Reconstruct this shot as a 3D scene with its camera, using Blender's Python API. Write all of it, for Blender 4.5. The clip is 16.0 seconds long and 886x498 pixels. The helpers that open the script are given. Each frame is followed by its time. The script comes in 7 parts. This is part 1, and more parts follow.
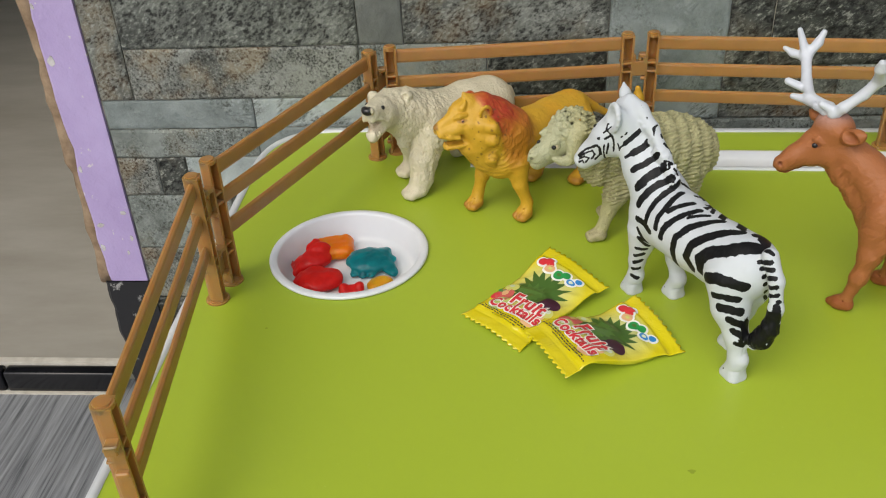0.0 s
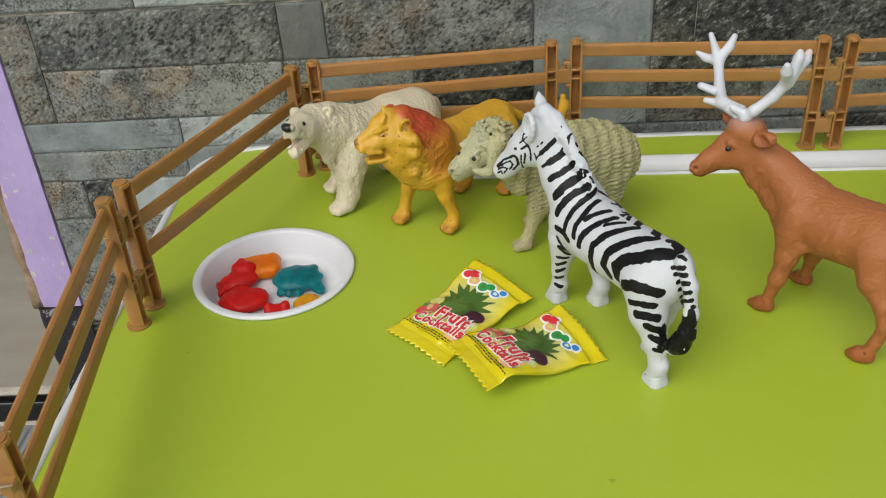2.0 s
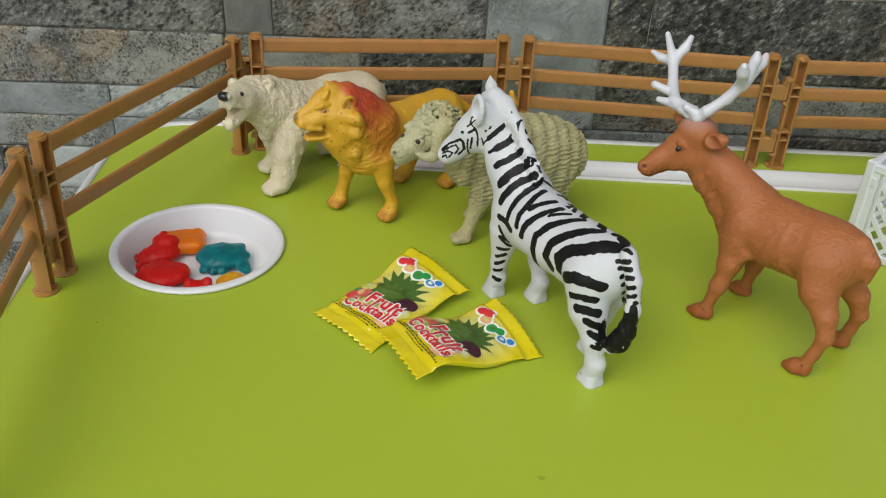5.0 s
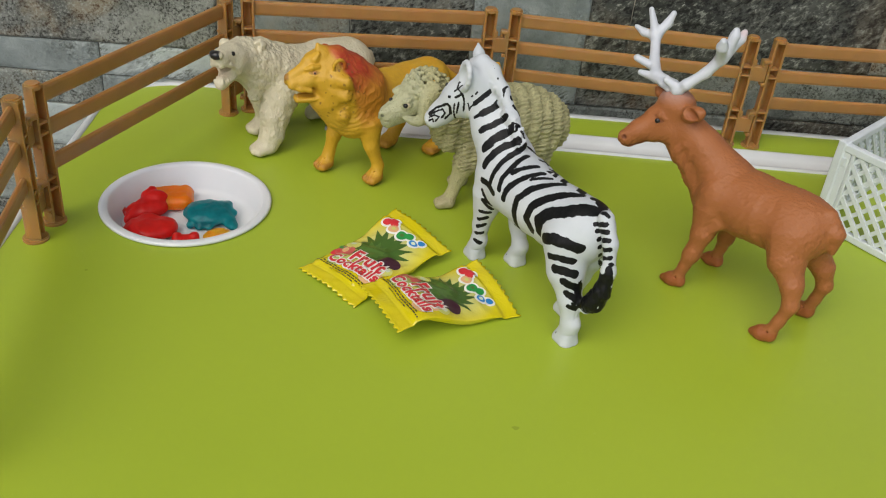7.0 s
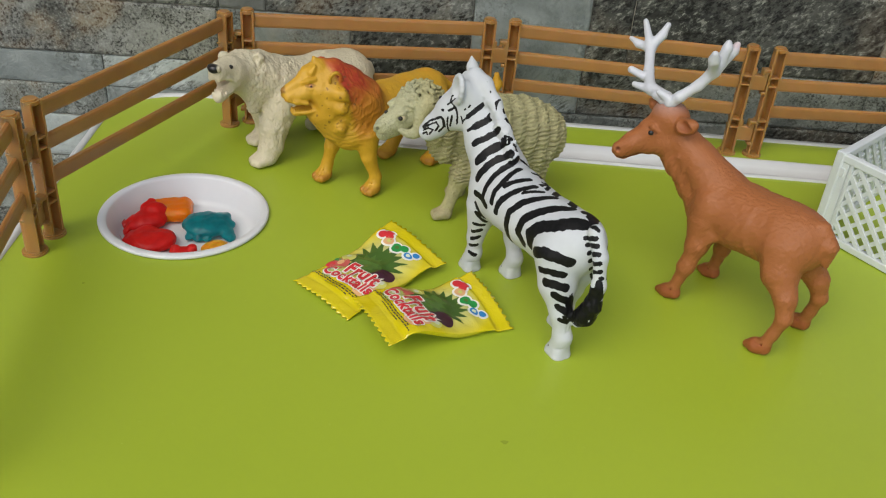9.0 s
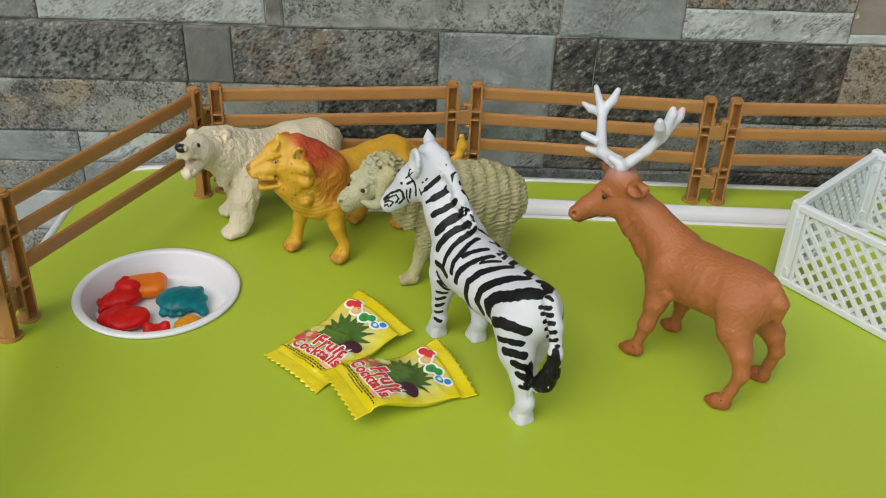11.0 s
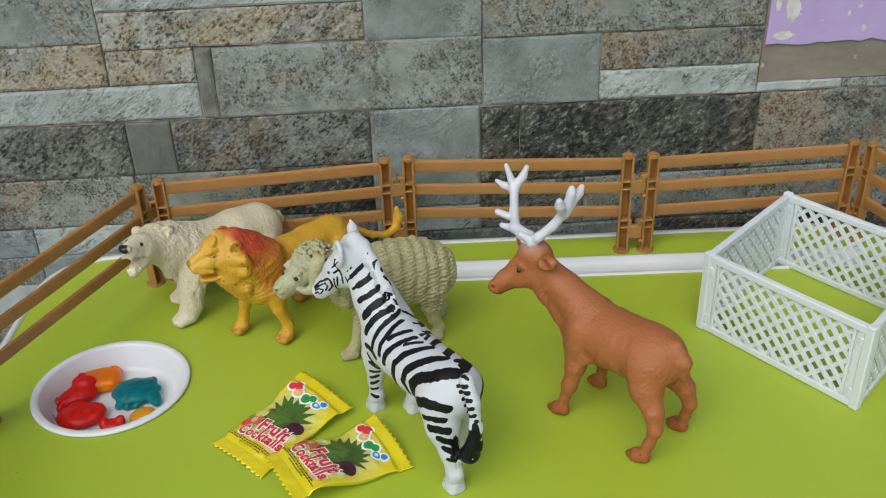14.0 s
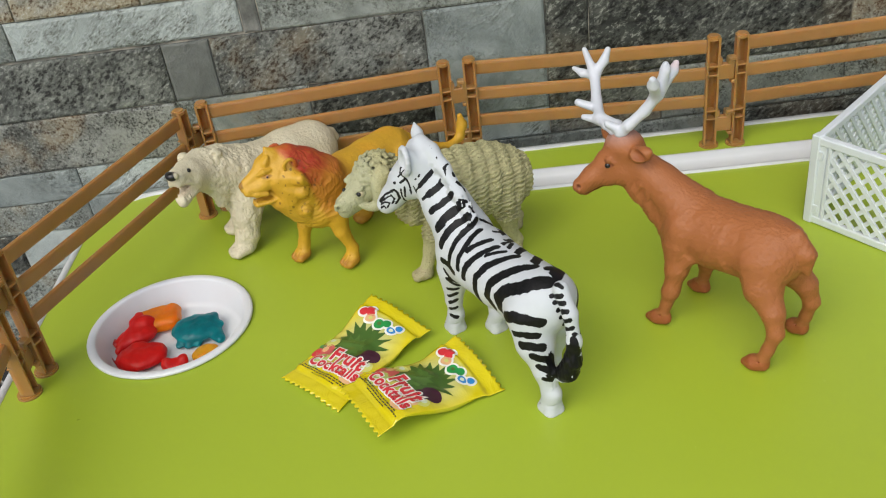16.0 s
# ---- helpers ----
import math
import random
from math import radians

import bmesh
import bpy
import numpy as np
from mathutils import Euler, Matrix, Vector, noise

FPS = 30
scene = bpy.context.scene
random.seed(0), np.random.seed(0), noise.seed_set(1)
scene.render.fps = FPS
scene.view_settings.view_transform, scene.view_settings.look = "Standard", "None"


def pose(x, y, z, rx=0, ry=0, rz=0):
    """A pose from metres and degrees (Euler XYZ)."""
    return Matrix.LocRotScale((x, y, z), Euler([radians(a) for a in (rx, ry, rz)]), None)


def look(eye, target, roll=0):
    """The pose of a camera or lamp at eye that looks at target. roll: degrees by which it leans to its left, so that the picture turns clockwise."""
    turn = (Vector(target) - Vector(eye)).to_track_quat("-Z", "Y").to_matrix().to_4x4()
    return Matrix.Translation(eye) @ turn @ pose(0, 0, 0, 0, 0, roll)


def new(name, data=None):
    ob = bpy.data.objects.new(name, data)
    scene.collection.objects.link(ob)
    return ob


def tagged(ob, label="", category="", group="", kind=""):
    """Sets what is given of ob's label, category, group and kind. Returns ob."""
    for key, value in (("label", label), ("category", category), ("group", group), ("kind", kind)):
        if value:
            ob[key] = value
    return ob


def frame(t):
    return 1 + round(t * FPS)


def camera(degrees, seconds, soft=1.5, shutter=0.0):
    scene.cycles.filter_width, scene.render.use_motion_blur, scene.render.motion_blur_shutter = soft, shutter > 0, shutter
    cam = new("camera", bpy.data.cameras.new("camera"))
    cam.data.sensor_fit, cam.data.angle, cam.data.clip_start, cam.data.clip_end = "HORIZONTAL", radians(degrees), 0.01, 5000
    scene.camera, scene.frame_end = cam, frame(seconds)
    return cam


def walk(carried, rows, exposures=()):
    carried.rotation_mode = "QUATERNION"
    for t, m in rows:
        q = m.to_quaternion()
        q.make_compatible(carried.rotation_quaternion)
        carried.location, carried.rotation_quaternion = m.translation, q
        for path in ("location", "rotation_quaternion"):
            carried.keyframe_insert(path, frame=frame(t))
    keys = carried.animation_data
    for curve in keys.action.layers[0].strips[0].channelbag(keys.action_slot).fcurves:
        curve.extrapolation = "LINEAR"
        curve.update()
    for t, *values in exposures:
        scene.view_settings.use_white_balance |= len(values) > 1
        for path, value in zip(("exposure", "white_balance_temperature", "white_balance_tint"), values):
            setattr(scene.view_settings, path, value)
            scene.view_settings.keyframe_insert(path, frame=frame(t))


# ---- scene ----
cam = camera(51.94, 16.0, soft=1.1)
# seconds, x, y, z, pitch, roll, yaw
ROWS = [
    (0.0, 0.0000, -0.0000, 0.3254, -33.20, -3.08, 5.28),
    (0.5, 0.0019, 0.0011, 0.3238, -33.16, -3.46, 5.11),
    (1.0, 0.0105, -0.0031, 0.3293, -33.12, -3.68, 5.19),
    (1.5, 0.0207, 0.0039, 0.3324, -32.86, -4.12, 4.37),
    (2.0, 0.0250, 0.0063, 0.3245, -32.77, -3.74, 2.64),
    (2.5, 0.0147, 0.0101, 0.3164, -31.97, -1.73, 0.86),
    (3.0, 0.0159, 0.0084, 0.3139, -31.11, 0.25, -0.61),
    (3.5, 0.0139, 0.0055, 0.3110, -30.52, 1.34, -1.47),
    (4.0, 0.0166, 0.0093, 0.3041, -30.67, 1.84, -1.40),
    (4.2, 0.0222, 0.0150, 0.3020, -30.71, 1.73, -1.17),
    (6.3, 0.0181, 0.0083, 0.2906, -32.66, 6.06, -5.59),
    (6.5, 0.0213, 0.0034, 0.2920, -32.51, 6.09, -5.55),
    (7.0, 0.0178, -0.0043, 0.2927, -32.43, 5.85, -4.30),
    (7.5, 0.0150, -0.0022, 0.2862, -32.59, 5.80, -3.25),
    (8.0, 0.0219, -0.0005, 0.2945, -32.60, 5.77, -3.09),
    (8.5, 0.0264, 0.0002, 0.2936, -32.43, 5.52, -3.06),
    (9.0, 0.0304, -0.0028, 0.2996, -32.40, 5.07, -3.01),
    (9.5, 0.0278, -0.0071, 0.3013, -32.14, 4.76, -2.70),
    (10.0, 0.0456, 0.0038, 0.3193, -31.84, 3.17, -2.48),
    (10.2, 0.0548, -0.0024, 0.3305, -31.13, 1.92, -2.49),
    (12.3, 0.0415, -0.0020, 0.3150, -30.10, 3.86, -3.68),
    (12.5, 0.0461, -0.0030, 0.3144, -29.99, 3.88, -3.71),
    (13.0, 0.0570, -0.0059, 0.3287, -30.04, 3.22, -3.83),
    (13.5, 0.0682, -0.0200, 0.3460, -29.79, 1.40, -3.62),
    (14.0, 0.0910, -0.0167, 0.3748, -29.17, -1.81, -3.26),
    (14.5, 0.1128, -0.0033, 0.3885, -28.52, -7.07, -1.91),
    (15.0, 0.0724, -0.0060, 0.3762, -29.85, -8.23, -1.25),
    (15.5, 0.0784, 0.0127, 0.3536, -31.61, -8.05, 0.68),
    (16.0, 0.0763, 0.0251, 0.3319, -32.94, -7.81, 0.88),
]
# seconds, stops, kelvin, tint
EXPOSURE = [(0.0, 0.25, 6500, 10), (1.0, 0.22, 6500, 10), (2.0, 0.21, 6500, 10), (2.5, 0.32, 6500, 10), (3.5, 0.10, 6500, 10), (4.2, 0.08, 6500, 10), (6.5, 0.21, 6500, 10), (7.5, -0.02, 6500, 10), (9.0, 0.08, 6500, 10), (10.0, 0.16, 6500, 10), (12.5, 0.22, 6350, 10), (13.5, 0.24, 6100, 10), (14.5, 0.07, 6350, 10), (15.5, 0.22, 6400, 10), (16.0, 0.30, 6400, 10)]
walk(cam, [(t, pose(x, y, z, 90 + pitch, 0, yaw) @ pose(0, 0, 0, 0, 0, roll)) for t, x, y, z, pitch, roll, yaw in ROWS], EXPOSURE)

# ---- light: a terrace under an added, unseen roof, open to the sky on the side behind the camera ----
world = bpy.data.worlds.new("world")
scene.world = world
world.use_nodes = True
_wn, _wl = world.node_tree.nodes, world.node_tree.links
_sky = _wn.new("ShaderNodeTexSky")
_sky.sky_type = "NISHITA"
_sky.sun_disc = False
_sky.sun_elevation, _sky.sun_rotation = radians(48), radians(215)
_sky.air_density, _sky.dust_density = 1.0, 3.0
_wl.new(_sky.outputs[0], _wn["Background"].inputs[0])
_wn["Background"].inputs[1].default_value = 0.15
_sun = bpy.data.lights.new("sun", "SUN")
_sun.energy, _sun.angle, _sun.color = 1.3, radians(60), (0.96, 1.0, 0.90)
_so = new("sun", _sun)
_so.matrix_world = look((-0.75, -1.5, 3.0), (0.05, 0.5, 0))


# ---- materials ----
class Nodes:
    """A small wrapper round one node material."""

    def __init__(self, name, rough=0.5, metal=0.0, spec=0.5):
        self.mat = bpy.data.materials.new(name)
        self.mat.use_nodes = True
        self.n, self.l = self.mat.node_tree.nodes, self.mat.node_tree.links
        self.b = self.n["Principled BSDF"]
        self.b.inputs["Roughness"].default_value = rough
        self.b.inputs["Metallic"].default_value = metal
        self.b.inputs["Specular IOR Level"].default_value = spec
        self.co = self.n.new("ShaderNodeTexCoord").outputs["Object"]

    def scaled(self, sx, sy, sz, rz=0.0, rx=0.0, ry=0.0):
        m = self.n.new("ShaderNodeMapping")
        m.inputs["Scale"].default_value = (sx, sy, sz)
        m.inputs["Rotation"].default_value = (rx, ry, rz)
        self.l.new(self.co, m.inputs[0])
        return m.outputs[0]

    def noise(self, scale, detail=4.0, rough=0.55, at=None, warp=0.0):
        x = self.n.new("ShaderNodeTexNoise")
        x.inputs["Scale"].default_value, x.inputs["Detail"].default_value = scale, detail
        x.inputs["Roughness"].default_value, x.inputs["Distortion"].default_value = rough, warp
        self.l.new(at or self.co, x.inputs["Vector"])
        return x.outputs[0]

    def ramp(self, value, stops):
        x = self.n.new("ShaderNodeValToRGB")
        e = x.color_ramp.elements
        while len(e) < len(stops):
            e.new(0.5)
        for k, (at, c) in zip(e, stops):
            k.position, k.color = at, (*c, 1) if len(c) == 3 else c
        self.l.new(value, x.inputs[0])
        return x.outputs[0]

    def grey(self, value, lo, hi):
        return self.ramp(value, [(lo, (0, 0, 0)), (hi, (1, 1, 1))])

    def mix(self, f, a, b, mode="MIX"):
        x = self.n.new("ShaderNodeMix")
        x.data_type, x.blend_type = "RGBA", mode
        for sock, v in ((x.inputs[0], f), (x.inputs[6], a), (x.inputs[7], b)):
            if isinstance(v, (int, float)):
                sock.default_value = v
            elif isinstance(v, tuple):
                sock.default_value = (*v, 1)
            else:
                self.l.new(v, sock)
        return x.outputs[2]

    def attr(self, name):
        x = self.n.new("ShaderNodeAttribute")
        x.attribute_name = name
        return x

    def random(self):
        return self.n.new("ShaderNodeObjectInfo").outputs["Random"]

    def color(self, v):
        if isinstance(v, tuple):
            self.b.inputs["Base Color"].default_value = (*v, 1)
        else:
            self.l.new(v, self.b.inputs["Base Color"])
        return self

    def rough(self, v):
        self.l.new(v, self.b.inputs["Roughness"])
        return self

    def bump(self, value, strength, distance):
        x = self.n.new("ShaderNodeBump")
        x.inputs["Strength"].default_value, x.inputs["Distance"].default_value = strength, distance
        self.l.new(value, x.inputs["Height"])
        if self.b.inputs["Normal"].is_linked:
            self.l.new(self.b.inputs["Normal"].links[0].from_socket, x.inputs["Normal"])
        self.l.new(x.outputs[0], self.b.inputs["Normal"])
        return self


def painted(name, rgb, rough=0.45, vary=0.12, scale=60.0, fine=0.15, spec=0.5):
    m = Nodes(name, rough, 0, spec)
    dark = tuple(c * (1 - vary) for c in rgb)
    light = tuple(min(1, c * (1 + vary * 0.6)) for c in rgb)
    m.color(m.ramp(m.noise(scale, 5), [(0.3, dark), (0.7, light)]))
    if fine:
        m.bump(m.noise(900, 3), fine, 0.0003)
    return m.mat


def stone(name, lo, hi, deep, pale, cover, grit=620.0, stretch=1.0, rust=None, rust_at=0.5, rough=0.6, relief=1.0):
    """Printed stone on a satin tile: slow tone changes, fine dark and pale grit that gathers in patches, rusty patches where given. Each piece is shifted by its own chance.
    cover: how much of the face the grit takes; stretch: draws the grit out into slanting strokes."""
    m = Nodes(name, rough, 0, 0.35)
    add = m.n.new("ShaderNodeVectorMath")
    add.operation = "MULTIPLY_ADD"
    comb = m.n.new("ShaderNodeCombineXYZ")
    r = m.random()
    for i in range(3):
        m.l.new(r, comb.inputs[i])
    m.l.new(comb.outputs[0], add.inputs[0])
    add.inputs[1].default_value = (3.7, 5.1, 2.3)
    geo = m.n.new("ShaderNodeNewGeometry")
    m.l.new(geo.outputs["Position"], add.inputs[2])
    m.co = add.outputs[0]
    slant = m.n.new("ShaderNodeMapping")
    slant.vector_type = "TEXTURE"
    slant.inputs["Rotation"].default_value = (0, radians(-36), 0)
    slant.inputs["Scale"].default_value = (stretch, 1.0, 1.0)
    m.l.new(m.co, slant.inputs[0])
    at = slant.outputs[0]

    def both(a, b):
        return m.mix(1.0, a, b, "MULTIPLY")

    speck = m.noise(grit, 4, 0.7, at, 0.3)
    clump = m.noise(grit * 0.24, 4, 0.62, at, 0.6)
    patch = m.noise(19, 6, 0.62, None, 0.7)
    c = 0.70 - 0.40 * cover
    zone = m.grey(patch, c - 0.07, c + 0.06)
    col = m.ramp(m.noise(20, 8, 0.70, None, 0.5), [(0.36, lo), (0.62, hi)])
    col = m.mix(m.ramp(m.noise(48, 5, 0.6), [(0.35, (0.30,) * 3), (0.6, (0, 0, 0))]), col, both(col, (0.62, 0.62, 0.60)))
    dark = deep
    if rust:
        rusty = m.grey(m.noise(15, 5, 0.6, None, 0.4), rust_at - 0.05, rust_at + 0.07)
        col = m.mix(rusty, col, rust[1])
        dark = m.mix(rusty, deep, rust[0])
    low = both(both(m.ramp(speck, [(0.41, (1, 1, 1)), (0.52, (0, 0, 0))]), m.ramp(clump, [(0.46, (1, 1, 1)), (0.60, (0.12,) * 3)])), zone)
    high = both(both(m.ramp(speck, [(0.53, (0, 0, 0)), (0.66, (1, 1, 1))]), m.ramp(clump, [(0.40, (0.1,) * 3), (0.58, (0.9,) * 3)])), zone)
    stain = both(m.ramp(clump, [(0.36, (0.75,) * 3), (0.52, (0, 0, 0))]), zone)
    col = m.mix(stain, col, m.mix(0.45, col, dark))
    col = m.mix(low, col, dark)
    col = m.mix(high, col, pale)
    m.color(col)
    m.bump(both(clump, zone), 0.45 * relief, 0.003)
    m.bump(m.noise(34, 7, 0.68), 0.5 * relief, 0.006)
    m.bump(m.noise(170, 5, 0.65), 0.25 * relief, 0.002)
    return m.mat


MAT = {}
MAT["dark"] = stone("stone dark", (0.025, 0.027, 0.023), (0.100, 0.105, 0.089), (0.006, 0.006, 0.005), (0.330, 0.340, 0.290), 1.0, 340.0, 1.7, rust=((0.021, 0.015, 0.009), (0.100, 0.092, 0.070)), rust_at=0.56)
MAT["brown"] = stone("stone brown", (0.100, 0.104, 0.089), (0.271, 0.280, 0.247), (0.025, 0.024, 0.019), (0.342, 0.350, 0.309), 0.80, 480.0, rust=((0.071, 0.034, 0.012), (0.242, 0.215, 0.154)), rust_at=0.53)
MAT["shale"] = stone("stone shale", (0.054, 0.058, 0.050), (0.195, 0.205, 0.178), (0.013, 0.013, 0.011), (0.320, 0.332, 0.290), 0.92, 400.0, 1.8)
MAT["plain"] = stone("stone plain dark grey", (0.085, 0.091, 0.080), (0.150, 0.158, 0.142), (0.055, 0.057, 0.050), (0.190, 0.197, 0.178), 0.30, 420.0)
MAT["rusty"] = stone("stone rusty", (0.175, 0.175, 0.150), (0.385, 0.390, 0.340), (0.036, 0.031, 0.022), (0.440, 0.440, 0.390), 0.88, 440.0, 1.5, rust=((0.090, 0.044, 0.014), (0.330, 0.295, 0.205)), rust_at=0.49)
MAT["slate"] = stone("stone slate", (0.060, 0.063, 0.054), (0.225, 0.235, 0.208), (0.016, 0.016, 0.013), (0.330, 0.340, 0.300), 0.86, 420.0, 1.7, rust=((0.060, 0.031, 0.012), (0.200, 0.182, 0.135)), rust_at=0.54)
MAT["mid"] = stone("stone grey", (0.142, 0.158, 0.140), (0.285, 0.310, 0.280), (0.043, 0.043, 0.033), (0.361, 0.385, 0.345), 0.62, 480.0, rust=((0.081, 0.055, 0.023), (0.228, 0.228, 0.185)), rust_at=0.59)
MAT["smooth"] = stone("stone smooth grey", (0.157, 0.182, 0.172), (0.271, 0.304, 0.288), (0.095, 0.105, 0.093), (0.332, 0.365, 0.345), 0.42, 420.0, relief=1.3)
MAT["white"] = stone("stone pale streaked", (0.285, 0.318, 0.298), (0.430, 0.475, 0.450), (0.078, 0.082, 0.062), (0.540, 0.585, 0.560), 0.46, 620.0, 2.6)

_m = Nodes("joint", 0.9)
_m.color(_m.ramp(_m.noise(26, 5), [(0.35, (0.07, 0.07, 0.06)), (0.5, (0.16, 0.155, 0.13)), (0.62, (0.42, 0.38, 0.31))]))
MAT["joint"] = _m.mat
_m = Nodes("cement", 0.95)
_m.color(_m.ramp(_m.noise(45, 6, 0.65), [(0.35, (0.09, 0.092, 0.08)), (0.5, (0.15, 0.152, 0.135)), (0.68, (0.23, 0.232, 0.21))])).bump(_m.noise(160, 5), 0.5, 0.002)
MAT["cement"] = _m.mat

_m = Nodes("mortar", 0.95)
_m.color(_m.mix(_m.grey(_m.noise(70, 5, 0.65), 0.64, 0.70), _m.ramp(_m.noise(22, 7, 0.65, _m.scaled(0.6, 1, 1.6), 0.5), [(0.3, (0.15, 0.132, 0.10)), (0.7, (0.25, 0.225, 0.18))]), (0.42, 0.40, 0.35))).bump(_m.noise(60, 6, 0.6, None, 0.5), 0.6, 0.004)
MAT["mortar"] = _m.mat
_m = Nodes("filler", 0.9)
_m.color(_m.ramp(_m.noise(120, 5, 0.6), [(0.35, (0.42, 0.39, 0.36)), (0.6, (0.60, 0.58, 0.55))])).bump(_m.noise(160, 4), 0.5, 0.002)
MAT["filler"] = _m.mat
_m = Nodes("purple paint", 0.55)
_chip = _m.grey(_m.noise(60, 5, 0.62, None, 0.3), 0.66, 0.69)
_base = _m.ramp(_m.noise(12, 4), [(0.3, (0.38, 0.285, 0.51)), (0.7, (0.46, 0.365, 0.60))])
_m.color(_m.mix(_chip, _base, (0.62, 0.58, 0.56))).bump(_m.noise(38, 5, 0.6, None, 0.4), 0.3, 0.003)
_m.bump(_m.noise(90, 5), 0.5, 0.003)
MAT["purple"] = _m.mat
_m = Nodes("bare edge", 0.9)
_m.color(_m.ramp(_m.noise(60, 5), [(0.3, (0.16, 0.10, 0.055)), (0.7, (0.38, 0.27, 0.17))])).bump(_m.noise(90, 5), 0.6, 0.003)
MAT["plaster"] = _m.mat
_m = Nodes("black glazed tile", 0.12, 0, 0.35)
_m.color(_m.ramp(_m.noise(30, 5), [(0.35, (0.004, 0.004, 0.005)), (0.8, (0.012, 0.012, 0.014))]))
_m.rough(_m.ramp(_m.noise(50, 4), [(0.3, (0.06,) * 3), (0.8, (0.2,) * 3)]))
MAT["blacktile"] = _m.mat
_m = Nodes("chipped black tile", 0.4)
_m.color(_m.mix(_m.grey(_m.noise(50, 5, 0.7), 0.6, 0.64), (0.012, 0.012, 0.014), (0.33, 0.32, 0.30)))
MAT["chipped"] = _m.mat
_m = Nodes("grout", 0.9)
_m.color(_m.ramp(_m.noise(60, 5), [(0.3, (0.42, 0.38, 0.31)), (0.7, (0.62, 0.58, 0.5))]))
MAT["grout"] = _m.mat
_m = Nodes("beige floor tile", 0.28)
_m.color(_m.ramp(_m.noise(6, 6, 0.6, _m.scaled(1, 3, 1, 0.5)), [(0.3, (0.30, 0.275, 0.225)), (0.7, (0.40, 0.375, 0.32))]))
MAT["beige"] = _m.mat
_m = Nodes("grey wood-look tile", 0.42)
_gr = _m.noise(11, 6, 0.6, _m.scaled(30, 1.0, 1, radians(-28)), 0.2)
_m.color(_m.ramp(_gr, [(0.30, (0.055, 0.057, 0.06)), (0.46, (0.19, 0.194, 0.20)), (0.72, (0.34, 0.345, 0.35))])).bump(_gr, 0.25, 0.001)
MAT["woodtile"] = _m.mat
_m = Nodes("plain render", 0.9)
_m.color(_m.ramp(_m.noise(3, 5), [(0.3, (0.50, 0.48, 0.44)), (0.7, (0.62, 0.6, 0.56))])).bump(_m.noise(40, 5), 0.3, 0.004)
MAT["render"] = _m.mat
# kept dark so that the unseen inner walls dim the floor they reflect in
MAT["innerwall"] = painted("inner wall paint", (0.26, 0.245, 0.21), 0.8, 0.12, 4, 0)

# the green table sheet: satin plastic with faint scuffs
_m = Nodes("green sheet", 0.38, 0, 0.45)
_c = _m.ramp(_m.noise(4, 3), [(0.3, (0.329, 0.43, 0.028)), (0.7, (0.362, 0.463, 0.034))])
_c = _m.mix(_m.grey(_m.noise(420, 2, 0.7), 0.70, 0.78), _c, (0.40, 0.5, 0.07))
_m.color(_c).rough(_m.ramp(_m.noise(14, 5, 0.6), [(0.3, (0.34,) * 3), (0.75, (0.46,) * 3)]))
_m.bump(_m.noise(1400, 2), 0.08, 0.0002)
_m.bump(_m.noise(5, 2), 0.05, 0.004)
MAT["green"] = _m.mat
MAT["whiteplastic"] = painted("white plastic", (0.60, 0.615, 0.62), 0.35, 0.04, 30, 0.05)
MAT["bowl"] = painted("white bowl plastic", (0.69, 0.70, 0.72), 0.3, 0.03, 40, 0.04)
MAT["pen"] = painted("white toy plastic", (0.62, 0.665, 0.685), 0.36, 0.04, 50, 0.06)
MAT["brownplastic"] = painted("brown toy plastic", (0.36, 0.185, 0.058), 0.40, 0.12, 45, 0.1)
_b = MAT["brownplastic"].node_tree.nodes["Principled BSDF"]
_b.inputs["Subsurface Weight"].default_value, _b.inputs["Subsurface Scale"].default_value = 0.7, 1.0
_b.inputs["Subsurface Radius"].default_value = (0.006, 0.0035, 0.0012)
MAT["speck"] = painted("dark speck", (0.265, 0.345, 0.022), 0.6, 0.1, 100, 0)


# ---- mesh helpers ----
def mesh_of(bm, name, mat, smooth=False):
    me = bpy.data.meshes.new(name)
    bmesh.ops.recalc_face_normals(bm, faces=bm.faces[:])
    bm.to_mesh(me)
    bm.free()
    for m in mat if isinstance(mat, (list, tuple)) else [mat]:
        me.materials.append(m)
    if smooth:
        for p in me.polygons:
            p.use_smooth = True
    return me


def thing(name, label, category, at=None, group="", kind=""):
    ob = new(name)
    ob.empty_display_size = 0.02
    if at is not None:
        ob.matrix_world = at
    return tagged(ob, label, category, group, kind)


def part(name, bm, mat, parent, label="", smooth=False):
    ob = new(name, mesh_of(bm, name, mat, smooth))
    ob.parent = parent
    if label:
        ob["label"] = label
    return ob


def solid(name, bm, mat, label, category, at=None, group="", kind="", smooth=False):
    ob = new(name, mesh_of(bm, name, mat, smooth))
    if at is not None:
        ob.matrix_world = at
    return tagged(ob, label, category, group, kind)


